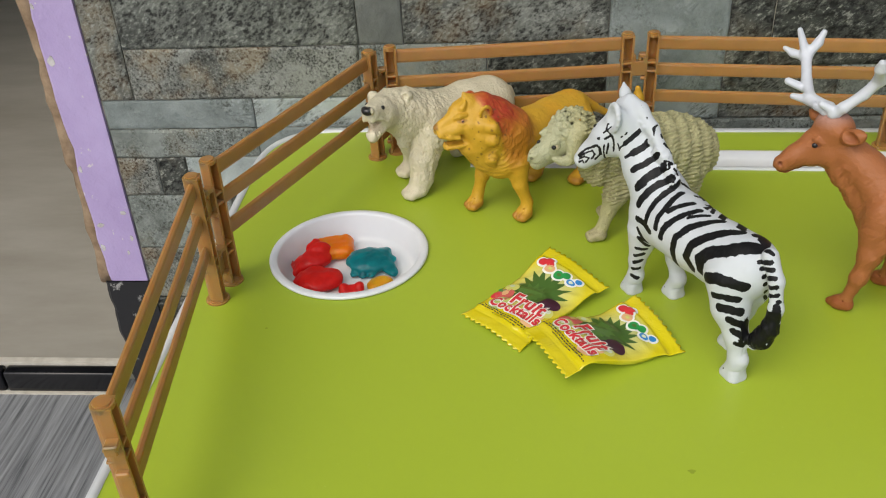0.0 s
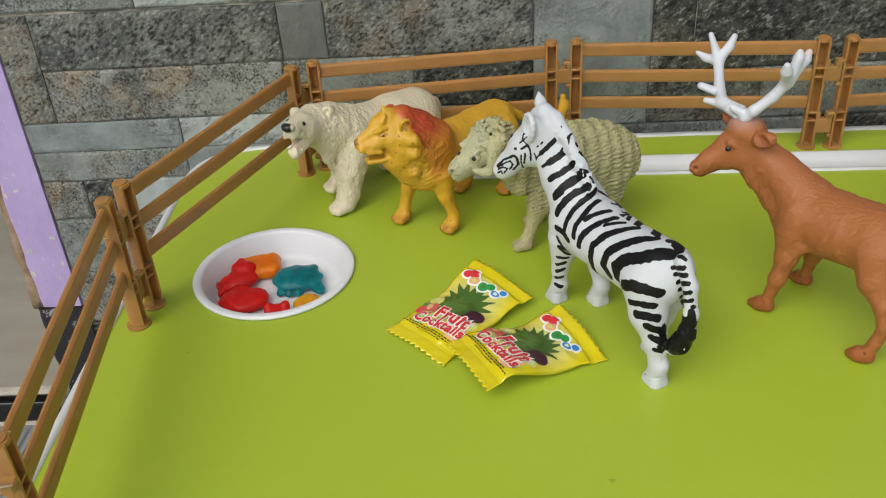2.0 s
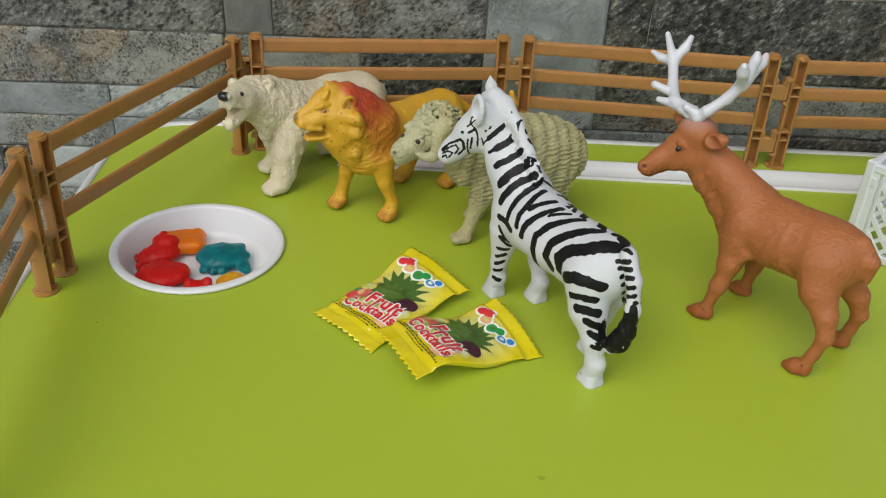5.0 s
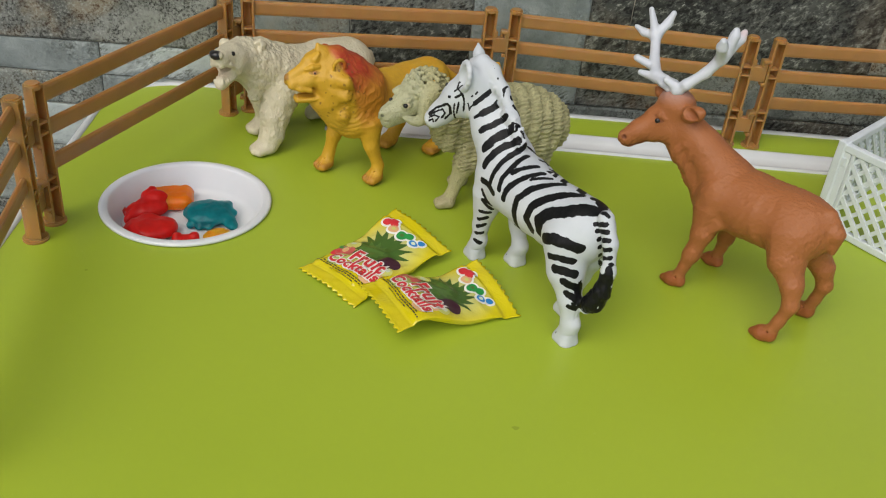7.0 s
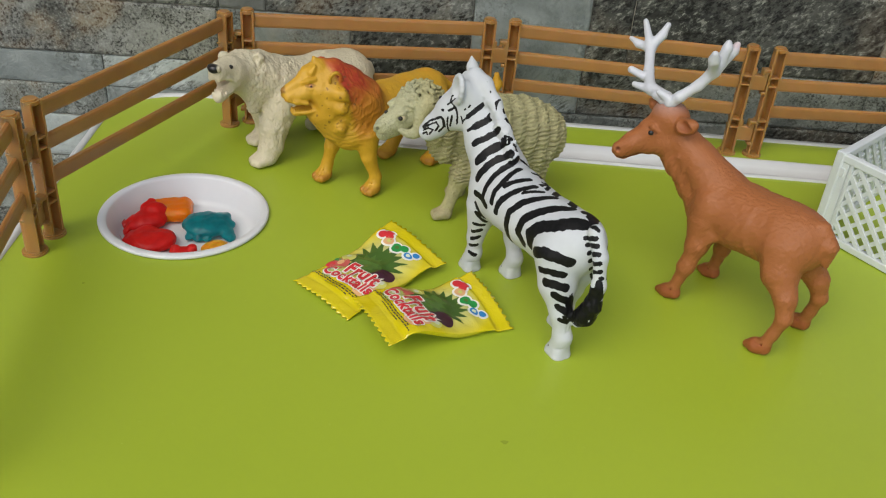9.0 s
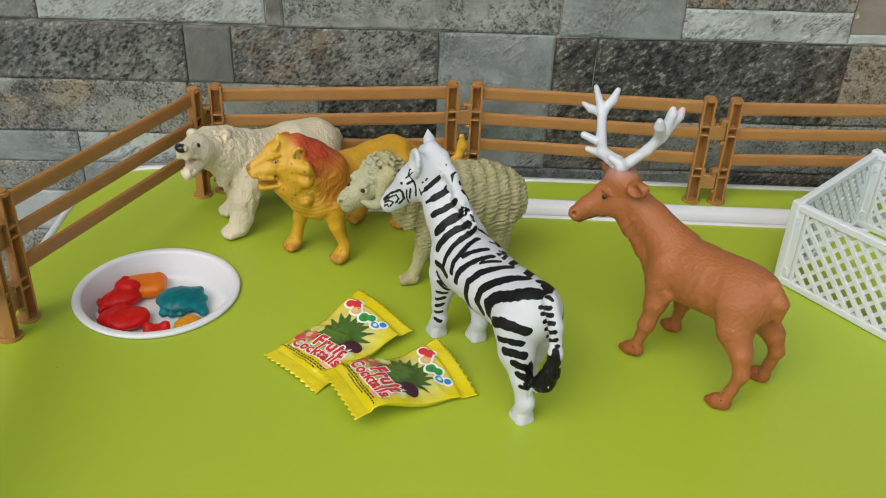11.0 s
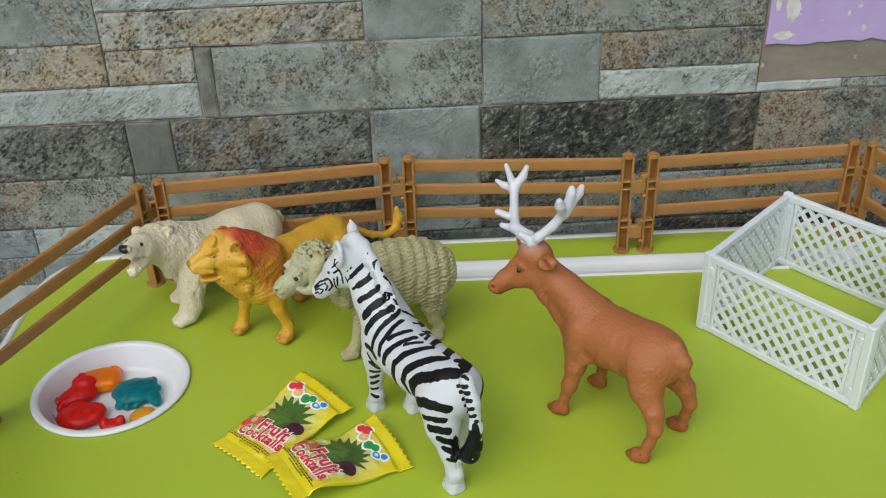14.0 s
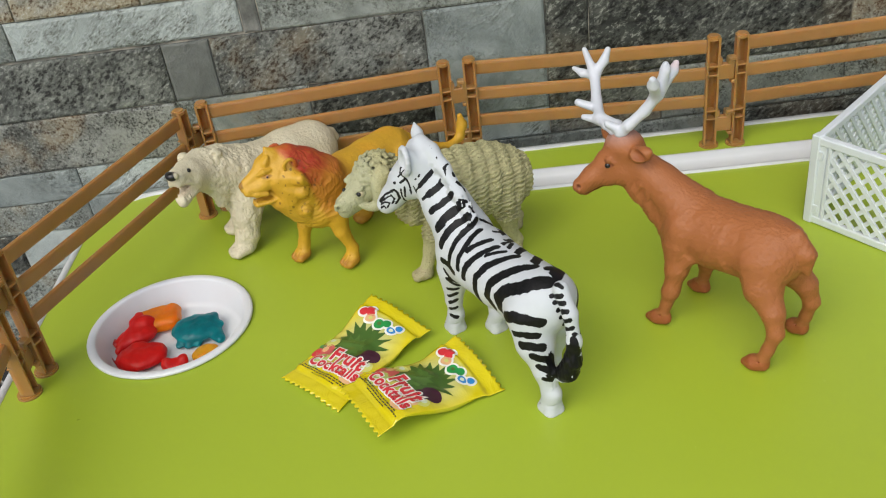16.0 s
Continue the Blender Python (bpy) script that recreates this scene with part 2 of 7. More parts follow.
def box(bm, lo, hi, bevel=0.0, m=None, seg=1):
    made = bmesh.ops.create_cube(bm, size=1)["verts"]
    c = [(a + b) / 2 for a, b in zip(lo, hi)]
    s = [b - a for a, b in zip(lo, hi)]
    bmesh.ops.transform(bm, matrix=Matrix.Translation(c) @ Matrix.Diagonal((*s, 1)), verts=made)
    if bevel:
        es = list({e for v in made for e in v.link_edges})
        r = bmesh.ops.bevel(bm, geom=es, offset=bevel, segments=seg, affect="EDGES", profile=0.5)
        made = list({v for f in r["faces"] for v in f.verts} | {v for v in made if v.is_valid})
    if m is not None:
        bmesh.ops.transform(bm, matrix=m, verts=made)
    return made


def disc(bm, x, y, z0, z1, r, n=20, r2=None, bevel=0.0):
    made = bmesh.ops.create_cone(bm, cap_ends=True, segments=n, radius1=r, radius2=r if r2 is None else r2, depth=z1 - z0)["verts"]
    bmesh.ops.translate(bm, verts=made, vec=(x, y, (z0 + z1) / 2))
    if bevel:
        top = [e for e in {e for v in made for e in v.link_edges} if all(v.co.z > z1 - 1e-6 for v in e.verts)]
        bmesh.ops.bevel(bm, geom=top, offset=bevel, segments=2, affect="EDGES")
    return made


def prism(bm, outline, z0, z1):
    lo = [bm.verts.new((x, y, z0)) for x, y in outline]
    hi = [bm.verts.new((x, y, z1)) for x, y in outline]
    n = len(lo)
    bm.faces.new(hi)
    bm.faces.new(lo[::-1])
    for i in range(n):
        bm.faces.new((lo[i], lo[(i + 1) % n], hi[(i + 1) % n], hi[i]))


def rounded(corners, radius, n=10):
    """A polygon with its corners rounded."""
    out = []
    for i, c in enumerate(corners):
        p, q = Vector(corners[i - 1]), Vector(corners[(i + 1) % len(corners)])
        c = Vector(c)
        a, b = (p - c).normalized(), (q - c).normalized()
        for k in range(n + 1):
            t = k / n
            out.append(tuple(c + a * radius * (1 - t) ** 2 + b * radius * t**2))
    return out


def lathe(bm, profile, n=64):
    rings = [[bm.verts.new((r * math.cos(2 * math.pi * k / n), r * math.sin(2 * math.pi * k / n), z)) for k in range(n)] for r, z in profile]
    for a, b in zip(rings, rings[1:]):
        for k in range(n):
            bm.faces.new((a[k], a[(k + 1) % n], b[(k + 1) % n], b[k]))
    bm.faces.new(rings[0][::-1])
    bm.faces.new(rings[-1])


# ---- the terrace: wall, floor, added unseen roof ----
WALL, FLOOR, STEP = 0.687, -0.300, -0.2715
DOOR_X = -0.386

bm = bmesh.new()
box(bm, (DOOR_X + 0.004, WALL + 0.0016, FLOOR), (2.2, WALL + 0.13, 2.4))
wall_back = solid("wall_back", bm, MAT["joint"], "outer house wall clad with printed grey stone tiles", "wall", kind="structure")
bm = bmesh.new()
box(bm, (-3.4, WALL + 0.02, FLOOR - 0.1), (-1.5, WALL + 0.13, 2.4))
box(bm, (-1.5, WALL + 0.02, 1.85), (DOOR_X, WALL + 0.13, 2.4))
solid("wall_left", bm, MAT["render"], "plain rendered wall beside the open doorway", "wall", kind="structure")
bm = bmesh.new()
box(bm, (2.2, -1.9, FLOOR - 0.1), (2.3, WALL + 0.13, 2.4))
solid("wall_side", bm, MAT["render"], "plain rendered wall closing the terrace", "wall", kind="structure")
bm = bmesh.new()
box(bm, (-3.4, -5.5, FLOOR - 0.05), (2.3, WALL + 0.06, FLOOR))
solid("floor", bm, MAT["woodtile"], "grey wood-look ceramic floor tiles of the terrace", "floor", kind="structure")
bm = bmesh.new()
box(bm, (-30, -60, FLOOR - 0.25), (30, -5.5, FLOOR - 0.15))
solid("ground", bm, MAT["cement"], "pale concrete yard in front of the terrace", "ground", kind="structure")
# unseen ceiling, added to block part of the sky; its edge sets how much
bm = bmesh.new()
box(bm, (-3.4, -0.1, 2.4), (2.3, WALL + 0.13, 2.5))
solid("ceiling", bm, MAT["render"], "plain rendered terrace ceiling, unseen, added to shape the light", "ceiling", kind="structure")

# the room behind the doorway, one step up
bm = bmesh.new()
box(bm, (-3.4, WALL + 0.0165, STEP - 0.1), (0.4, 4.0, STEP))
solid("floor_inside", bm, MAT["beige"], "glossy beige ceramic floor tiles inside the doorway", "floor", kind="structure")
# unseen walls without a window, added to keep light off the inner floor
bm = bmesh.new()
box(bm, (-3.4, 4.0, STEP), (0.4, 4.1, 2.4))
box(bm, (-3.5, WALL + 0.13, STEP), (-3.4, 4.0, 2.4))
box(bm, (DOOR_X + 0.004, WALL + 0.13, STEP), (DOOR_X + 0.12, 4.1, 2.4))
solid("wall_inside", bm, MAT["innerwall"], "unseen dark walls of the inner room, added to dim its floor", "wall", kind="structure")
bm = bmesh.new()
box(bm, (-3.4, WALL + 0.13, 2.4), (0.4, 4.1, 2.5))
solid("ceiling_inside", bm, MAT["render"], "plain ceiling of the inner room", "ceiling", kind="structure")

# black nosing tiles of the step with their pale top joint
sill = thing("door_sill", "black glazed edging tiles along the doorway step", "sill", kind="structure")
x = DOOR_X - 0.02
while x > -1.5:
    bm = bmesh.new()
    ln = 0.1195 if x > -0.45 else 0.1985
    box(bm, (x - ln, WALL - 0.006, FLOOR + 0.001), (x, WALL + 0.0083, STEP - 0.0015), 0.0030, None, 3)
    part("edging_tile", bm, MAT["blacktile"], sill, smooth=True)
    x -= ln + 0.002
bm = bmesh.new()
box(bm, (-1.5, WALL + 0.0085, STEP - 0.02), (DOOR_X - 0.018, WALL + 0.0163, STEP + 0.0008))
box(bm, (-1.5, WALL - 0.0085, FLOOR), (DOOR_X - 0.018, WALL - 0.004, FLOOR + 0.002))
part("joint", bm, MAT["grout"], sill, "pale grout line on the step")


# the doorway's painted edge: a wavering, chipped strip of plaster
def ragged(bm, x0, x1, z0, z1, y0, y1, wob, seed, n=60):
    """A strip of plaster between x0 and x1 whose left edge is worn."""
    rows = []
    for i in range(n + 1):
        z = z0 + (z1 - z0) * i / n
        w = wob * (noise.noise(Vector((seed, z * 22, 0))) + 0.7 * noise.noise(Vector((seed, z * 75, 3))))
        rows.append([bm.verts.new((xx, yy, z)) for xx, yy in ((x0 + w, y1), (x0 + w + 0.002, y0 + 0.002), (x0 + w + 0.005, y0), (x1, y0), (x1, y1))])
    for a, b in zip(rows, rows[1:]):
        for k in range(5):
            bm.faces.new((a[k], a[(k + 1) % 5], b[(k + 1) % 5], b[k]))
    bm.faces.new(rows[0])
    bm.faces.new(rows[-1][::-1])


jamb = thing("door_frame", "chipped lilac-painted plaster edge of the doorway", "door frame", kind="structure")
bm = bmesh.new()
ragged(bm, DOOR_X, -0.346, -0.160, 2.4, WALL - 0.0015, WALL + 0.0035, 0.004, 3.0, 220)
part("painted_edge", bm, MAT["purple"], jamb, "lilac paint with chips and scuffs")
bm = bmesh.new()
ragged(bm, DOOR_X - 0.008, DOOR_X + 0.006, -0.163, 2.4, WALL + 0.0, WALL + 0.13, 0.005, 8.0, 220)
part("bare_edge", bm, MAT["plaster"], jamb, "bare brown plaster where the paint broke off", True)
bm = bmesh.new()
ragged(bm, DOOR_X - 0.004, -0.342, FLOOR, -0.161, WALL - 0.003, WALL + 0.0035, 0.004, 5.0, 30)
part("skirting", bm, MAT["chipped"], jamb, "chipped black skirting tile")

# a patch of lilac paint over bare cement higher up on the wall, its lower edge brushed unevenly
bm = bmesh.new()
box(bm, (0.3955, WALL - 0.0005, 0.1222), (0.92, WALL + 0.0035, 0.48))
solid("wall_patch", bm, MAT["mortar"], "bare grey-brown cement patch among the stone tiles", "wall patch", kind="structure")


def sheet(bm, outline, y0, y1):
    """A thin upright sheet with an uneven outline of (x, z)."""
    front = [bm.verts.new((x, y0, z)) for x, z in outline]
    back = [bm.verts.new((x, y1, z)) for x, z in outline]
    bm.faces.new(front)
    bm.faces.new(back[::-1])
    n = len(outline)
    for k in range(n):
        bm.faces.new((front[k], back[k], back[(k + 1) % n], front[(k + 1) % n]))
    bmesh.ops.recalc_face_normals(bm, faces=bm.faces[:])


def spot(cx, cz, rx, rz, seed, n=22):
    out = []
    for k in range(n):
        a = 2 * math.pi * k / n
        r = 1 + 0.45 * noise.noise(Vector((seed + 1.4 * math.cos(a), 1.4 * math.sin(a), seed)))
        out.append((cx + rx * r * math.cos(a), cz + rz * r * math.sin(a)))
    return out


lower = [(0.397 + 0.523 * k / 60, 0.1535 + 0.0045 * noise.noise(Vector((k * 0.45, 3, 0))) + 0.0018 * noise.noise(Vector((k * 1.7, 9, 0)))) for k in range(61)]
bm = bmesh.new()
sheet(bm, lower + [(0.92, 0.48), (0.397, 0.48)], WALL - 0.0022, WALL - 0.0006)
paint = solid("painted_patch", bm, MAT["purple"], "scuffed lilac paint patch on the cement", "wall patch", kind="structure")
for cx, cz, rx, rz, sd in ((0.4150, 0.1825, 0.0055, 0.0110, 2.0), (0.4100, 0.1605, 0.0085, 0.0030, 5.0), (0.4030, 0.1860, 0.0022, 0.0050, 7.0), (0.4620, 0.1760, 0.0016, 0.0024, 4.0), (0.4760, 0.1640, 0.0018, 0.0026, 8.0), (0.4700, 0.1815, 0.0024, 0.0012, 6.0)):
    bm = bmesh.new()
    sheet(bm, spot(cx, cz, rx, rz, sd), WALL - 0.0025, WALL - 0.0021)
    part("bare_spot", bm, MAT["filler"], paint, "cream filler where the paint came off")
for cx, cz, rx, rz, sd in ((-0.377, 0.060, 0.0030, 0.0040, 1.0), (-0.3795, 0.106, 0.0014, 0.0022, 2.5), (-0.3745, 0.137, 0.0020, 0.0036, 3.3), (-0.3795, -0.040, 0.0016, 0.0028, 4.1), (-0.3760, -0.098, 0.0030, 0.0022, 5.7), (-0.3800, -0.122, 0.0022, 0.0034, 6.6), (-0.3520, -0.085, 0.0026, 0.0020, 7.9), (-0.3500, -0.112, 0.0014, 0.0030, 9.2), (-0.3570, -0.128, 0.0012, 0.0020, 9.9), (-0.3815, 0.170, 0.0014, 0.0030, 8.4)):
    bm = bmesh.new()
    sheet(bm, spot(cx, cz, rx, rz, sd), WALL - 0.0019, WALL - 0.0014)
    part("bare_spot", bm, MAT["filler"], jamb, "cream filler where the paint came off")

# ---- the folding table ----
TABLE = [(-0.203, 0.10), (0.535, 0.10), (0.530, 0.658), (-0.203, 0.679)]
table = thing("table", "low folding table, lime green top with white plastic edge", "table")
INNER = [(-0.196, 0.107), (0.528, 0.107), (0.523, 0.651), (-0.196, 0.672)]


def trough_y(x, front):
    """The groove across the back of the table."""
    return (0.6015 if front else 0.6275) - 0.045 * (x - 0.15)


bm = bmesh.new()
f = bm.faces.new([bm.verts.new((x, y, 0)) for x, y in rounded(INNER, 0.06)])
T0, T1 = -0.03, 0.47
for co, no in (((0.15, 0.6015, 0), (0.045, 1, 0)), ((0.15, 0.6275, 0), (0.045, 1, 0)), ((T0, 0, 0), (1, 0, 0)), ((T1, 0, 0), (1, 0, 0))):
    bmesh.ops.bisect_plane(bm, geom=bm.verts[:] + bm.edges[:] + bm.faces[:], plane_co=co, plane_no=no)
BOWL = (-0.1067, 0.4897)
HOLE = 0.056
for co, no in (((BOWL[0] - HOLE, 0, 0), (1, 0, 0)), ((BOWL[0] + HOLE, 0, 0), (1, 0, 0)), ((0, BOWL[1] - HOLE, 0), (0, 1, 0)), ((0, BOWL[1] + HOLE, 0), (0, 1, 0))):
    bmesh.ops.bisect_plane(bm, geom=bm.verts[:] + bm.edges[:] + bm.faces[:], plane_co=co, plane_no=no)
bmesh.ops.delete(bm, geom=[f for f in bm.faces if max(abs(f.calc_center_median().x - BOWL[0]), abs(f.calc_center_median().y - BOWL[1])) < HOLE], context="FACES")
_out, _in = [], []
for k in range(80):
    a = 2 * math.pi * k / 80
    far = HOLE / max(abs(math.cos(a)), abs(math.sin(a)))
    _out.append(bm.verts.new((BOWL[0] + far * math.cos(a), BOWL[1] + far * math.sin(a), 0)))
    _in.append(bm.verts.new((BOWL[0] + 0.0495 * math.cos(a), BOWL[1] + 0.0495 * math.sin(a), 0)))
for k in range(80):
    bm.faces.new((_out[k], _out[(k + 1) % 80], _in[(k + 1) % 80], _in[k]))
gone = [f for f in bm.faces if T0 < f.calc_center_median().x < T1 and trough_y(f.calc_center_median().x, True) < f.calc_center_median().y < trough_y(f.calc_center_median().x, False)]
bmesh.ops.delete(bm, geom=gone, context="FACES")
ext = bmesh.ops.extrude_face_region(bm, geom=bm.faces[:])["geom"]
bmesh.ops.translate(bm, verts=[v for v in ext if isinstance(v, bmesh.types.BMVert)], vec=(0, 0, -0.006))
part("tabletop", bm, MAT["green"], table, "lime green laminated sheet, lightly scuffed")


def ring(bm, outer, inner, z0, z1, lip):
    """The moulded edge round the sheet."""
    n = len(outer)
    mid = [tuple((Vector(a) * 0.55 + Vector(b) * 0.45)) for a, b in zip(outer, inner)]
    loops = [[bm.verts.new((x, y, z)) for x, y in o] for o, z in ((outer, z0), (outer, z1 - 0.002), (mid, z1 + lip), (inner, z1 + lip * 0.6), (inner, z1 - 0.004), (inner, z0))]
    for a, b in zip(loops, loops[1:] + loops[:1]):
        for k in range(n):
            bm.faces.new((a[k], a[(k + 1) % n], b[(k + 1) % n], b[k]))


bm = bmesh.new()
ring(bm, rounded(TABLE, 0.066), rounded(INNER, 0.06), -0.028, 0.0, 0.0018)
part("edge_band", bm, MAT["whiteplastic"], table, "white moulded plastic edge", True)
bm = bmesh.new()
prism(bm, rounded(INNER, 0.06), -0.028, -0.022)
part("underside", bm, MAT["whiteplastic"], table)
bm = bmesh.new()
_sec = [(-0.0022, 0.0), (-0.0016, 0.0016), (0.0004, 0.0018), (0.0012, 0.0004), (0.0016, -0.0045), (0.003, -0.006), (0.019, -0.0055), (0.0225, -0.003), (0.0255, 0.0012), (0.0275, 0.0012), (0.0283, 0.0)]
_xs = [T0 - 0.002 + (T1 - T0 + 0.004) * i / 30 for i in range(31)]
_g = [[bm.verts.new((x, trough_y(x, True) + dy, z)) for dy, z in _sec] for x in _xs]
for a, b in zip(_g, _g[1:]):
    for k in range(len(_sec) - 1):
        bm.faces.new((a[k], a[k + 1], b[k + 1], b[k]))
for _e in (_g[0], _g[-1]):
    bm.faces.new(_e)
part("pen_groove", bm, MAT["whiteplastic"], table, "white moulded groove across the tabletop", True)
for lx, ly in ((-0.14, 0.17), (0.47, 0.17), (-0.14, 0.60), (0.47, 0.60)):
    bm = bmesh.new()
    disc(bm, lx, ly, FLOOR, -0.0280, 0.011, 16)
    part("leg", bm, MAT["whiteplastic"], table, "white tubular folding leg", True)
# specks and a small stain on the sheet
for i, (sx, sy, r) in enumerate(((0.083, 0.3045, 0.0017), (-0.144, 0.411, 0.0009))):
    bm = bmesh.new()
    vs = [bm.verts.new((sx + r * (1 + 0.35 * math.sin(3 * a + i)) * math.cos(a), sy + r * 0.8 * math.sin(a), 0.0003)) for a in [k * math.pi / 7 for k in range(14)]]
    bm.faces.new(vs)
    part("stain", bm, MAT["speck"], table, "small dark speck on the sheet")


# ---- sculpting: rounded limbs melted into one skin ----
class Clay:
    """Collects limbs (tapered capsules) in metres and skins them as one mesh."""

    def __init__(self, cell=0.0007, melt=0.0035):
        self.cell, self.melt, self.limbs, self.cuts, self.touches = cell, melt, [], [], []

    def limb(self, *joints):
        """Joints (x, y, z, radius): a chain of tapered pieces."""
        joints = [np.array(j, float) for j in joints]
        if len(joints) == 1:
            joints = joints * 2
        for a, b in zip(joints, joints[1:]):
            self.limbs.append((a, b, (1, 1, 1)))
        return self

    def lump(self, x, y, z, rx, ry, rz, turn=0.0):
        """An ellipsoid, turned about the upright."""
        self.limbs.append((np.array((x, y, z)), None, (rx, ry, rz, radians(turn))))
        return self

    def cut(self, x, y, z, rx, ry, rz, turn=0.0, pitch=0.0):
        self.cuts.append((np.array((x, y, z)), (rx, ry, rz, radians(turn), radians(pitch))))
        return self

    def fine(self, *joints, k=0.0005):
        """A crisp detail laid on after the rest is melted: locks, lids, teeth, ridges."""
        for a, b in zip(joints, joints[1:]):
            self.touches.append((np.array(a, float), np.array(b, float), k, 1))
        return self

    def groove(self, *joints, k=0.0004):
        for a, b in zip(joints, joints[1:]):
            self.touches.append((np.array(a, float), np.array(b, float), k, -1))
        return self

    @staticmethod
    def _ell(P, c, r):
        q = [P[i] - c[i] for i in range(3)]
        cs, sn = math.cos(r[3]), math.sin(r[3])
        q[0], q[1] = cs * q[0] + sn * q[1], -sn * q[0] + cs * q[1]
        if len(r) > 4:
            cs, sn = math.cos(r[4]), math.sin(r[4])
            q[0], q[2] = cs * q[0] + sn * q[2], -sn * q[0] + cs * q[2]
        k = np.sqrt((q[0] / r[0]) ** 2 + (q[1] / r[1]) ** 2 + (q[2] / r[2]) ** 2)
        return (k - 1) * min(r[:3])

    def field(self):
        lo, hi = np.full(3, 9.0), np.full(3, -9.0)
        for a, b, r in self.limbs:
            for p, rad in ((a[:3], max(r[:3])),) if b is None else ((a[:3], a[3]), (b[:3], b[3])):
                lo, hi = np.minimum(lo, p - rad), np.maximum(hi, p + rad)
        for a, b, k, sign in self.touches:
            if sign > 0:
                for p in (a, b):
                    lo, hi = np.minimum(lo, p[:3] - p[3]), np.maximum(hi, p[:3] + p[3])
        lo, hi = lo - 4 * self.cell, hi + 4 * self.cell
        n = np.ceil((hi - lo) / self.cell).astype(int)
        axes = [lo[i] + self.cell * np.arange(n[i]) for i in range(3)]
        total = np.zeros(n, np.float32)
        k = self.melt * 0.28
        reach = 9 * k
        for a, b, r in self.limbs:
            if b is None:
                pmin, pmax = a - max(r[:3]) - reach, a + max(r[:3]) + reach
            else:
                pmin = np.minimum(a[:3] - a[3], b[:3] - b[3]) - reach
                pmax = np.maximum(a[:3] + a[3], b[:3] + b[3]) + reach
            i0 = np.clip(((pmin - lo) / self.cell).astype(int), 0, n)
            i1 = np.clip(((pmax - lo) / self.cell).astype(int) + 1, 0, n)
            P = np.meshgrid(*[axes[i][i0[i] : i1[i]] for i in range(3)], indexing="ij", sparse=True)
            if b is None:
                d = self._ell(P, a, r)
            else:
                ab = b[:3] - a[:3]
                t = sum((P[i] - a[i]) * ab[i] for i in range(3)) / max(float(ab @ ab), 1e-12)
                t = np.clip(t, 0, 1)
                d = np.sqrt(sum((P[i] - a[i] - t * ab[i]) ** 2 for i in range(3))) - (a[3] + t * (b[3] - a[3]))
            total[i0[0] : i1[0], i0[1] : i1[1], i0[2] : i1[2]] += np.exp(np.clip(-d / k, -30, 30)).astype(np.float32)
        f = -k * np.log(total + 1e-9) + 0.8 * k
        for c, r in self.cuts:
            P = np.meshgrid(*axes, indexing="ij", sparse=True)
            f = np.maximum(f, -self._ell(P, c, r))
        for a, b, k, sign in self.touches:
            reach = 6 * k + 2 * self.cell
            pmin = np.minimum(a[:3] - a[3], b[:3] - b[3]) - reach
            pmax = np.maximum(a[:3] + a[3], b[:3] + b[3]) + reach
            i0 = np.clip(((pmin - lo) / self.cell).astype(int), 0, n)
            i1 = np.clip(((pmax - lo) / self.cell).astype(int) + 1, 0, n)
            P = np.meshgrid(*[axes[i][i0[i] : i1[i]] for i in range(3)], indexing="ij", sparse=True)
            ab = b[:3] - a[:3]
            t = np.clip(sum((P[i] - a[i]) * ab[i] for i in range(3)) / max(float(ab @ ab), 1e-12), 0, 1)
            d = np.sqrt(sum((P[i] - a[i] - t * ab[i]) ** 2 for i in range(3))) - (a[3] + t * (b[3] - a[3]))
            block = f[i0[0] : i1[0], i0[1] : i1[1], i0[2] : i1[2]] * sign
            h = np.maximum(k - np.abs(block - d), 0) / k
            block[...] = (np.minimum(block, d) - h * h * k * 0.25) * sign
            f[i0[0] : i1[0], i0[1] : i1[1], i0[2] : i1[2]] = block
        return f.astype(np.float32), lo

    def skin(self):
        """Surface nets: one point in each cell that the surface crosses."""
        f, lo = self.field()
        inside = f < 0
        sh = np.array(f.shape) - 1
        acc = np.zeros((*sh, 3), np.float32)
        cnt = np.zeros(sh, np.float32)
        corner = [(i, j, k) for i in (0, 1) for j in (0, 1) for k in (0, 1)]
        s = [slice(0, -1), slice(1, None)]
        for a in corner:
            for ax in range(3):
                if a[ax]:
                    continue
                b = list(a)
                b[ax] = 1
                fa, fb = f[s[a[0]], s[a[1]], s[a[2]]], f[s[b[0]], s[b[1]], s[b[2]]]
                cross = (fa < 0) != (fb < 0)
                t = np.where(cross, fa / np.where(cross, fa - fb, 1), 0)
                for i in range(3):
                    acc[..., i] += np.where(cross, a[i] + (t if i == ax else 0), 0)
                cnt += cross
        live = cnt > 0
        idx = np.full(sh, -1, np.int64)
        idx[live] = np.arange(live.sum())
        verts = (np.argwhere(live) + acc[live] / cnt[live][:, None]) * self.cell + lo
        quads = []
        for ax in range(3):
            o1, o2 = (ax + 1) % 3, (ax + 2) % 3
            sa, sb = [slice(None)] * 3, [slice(None)] * 3
            sa[ax], sb[ax] = slice(0, -1), slice(1, None)
            A, B = inside[tuple(sa)], inside[tuple(sb)]
            e = np.argwhere(A != B)
            e = e[(e[:, o1] > 0) & (e[:, o2] > 0) & (e[:, o1] < sh[o1]) & (e[:, o2] < sh[o2])]
            flip = A[tuple(e.T)]
            q = []
            for d1, d2 in ((-1, -1), (0, -1), (0, 0), (-1, 0)):
                c = e.copy()
                c[:, o1] += d1
                c[:, o2] += d2
                q.append(idx[tuple(c.T)])
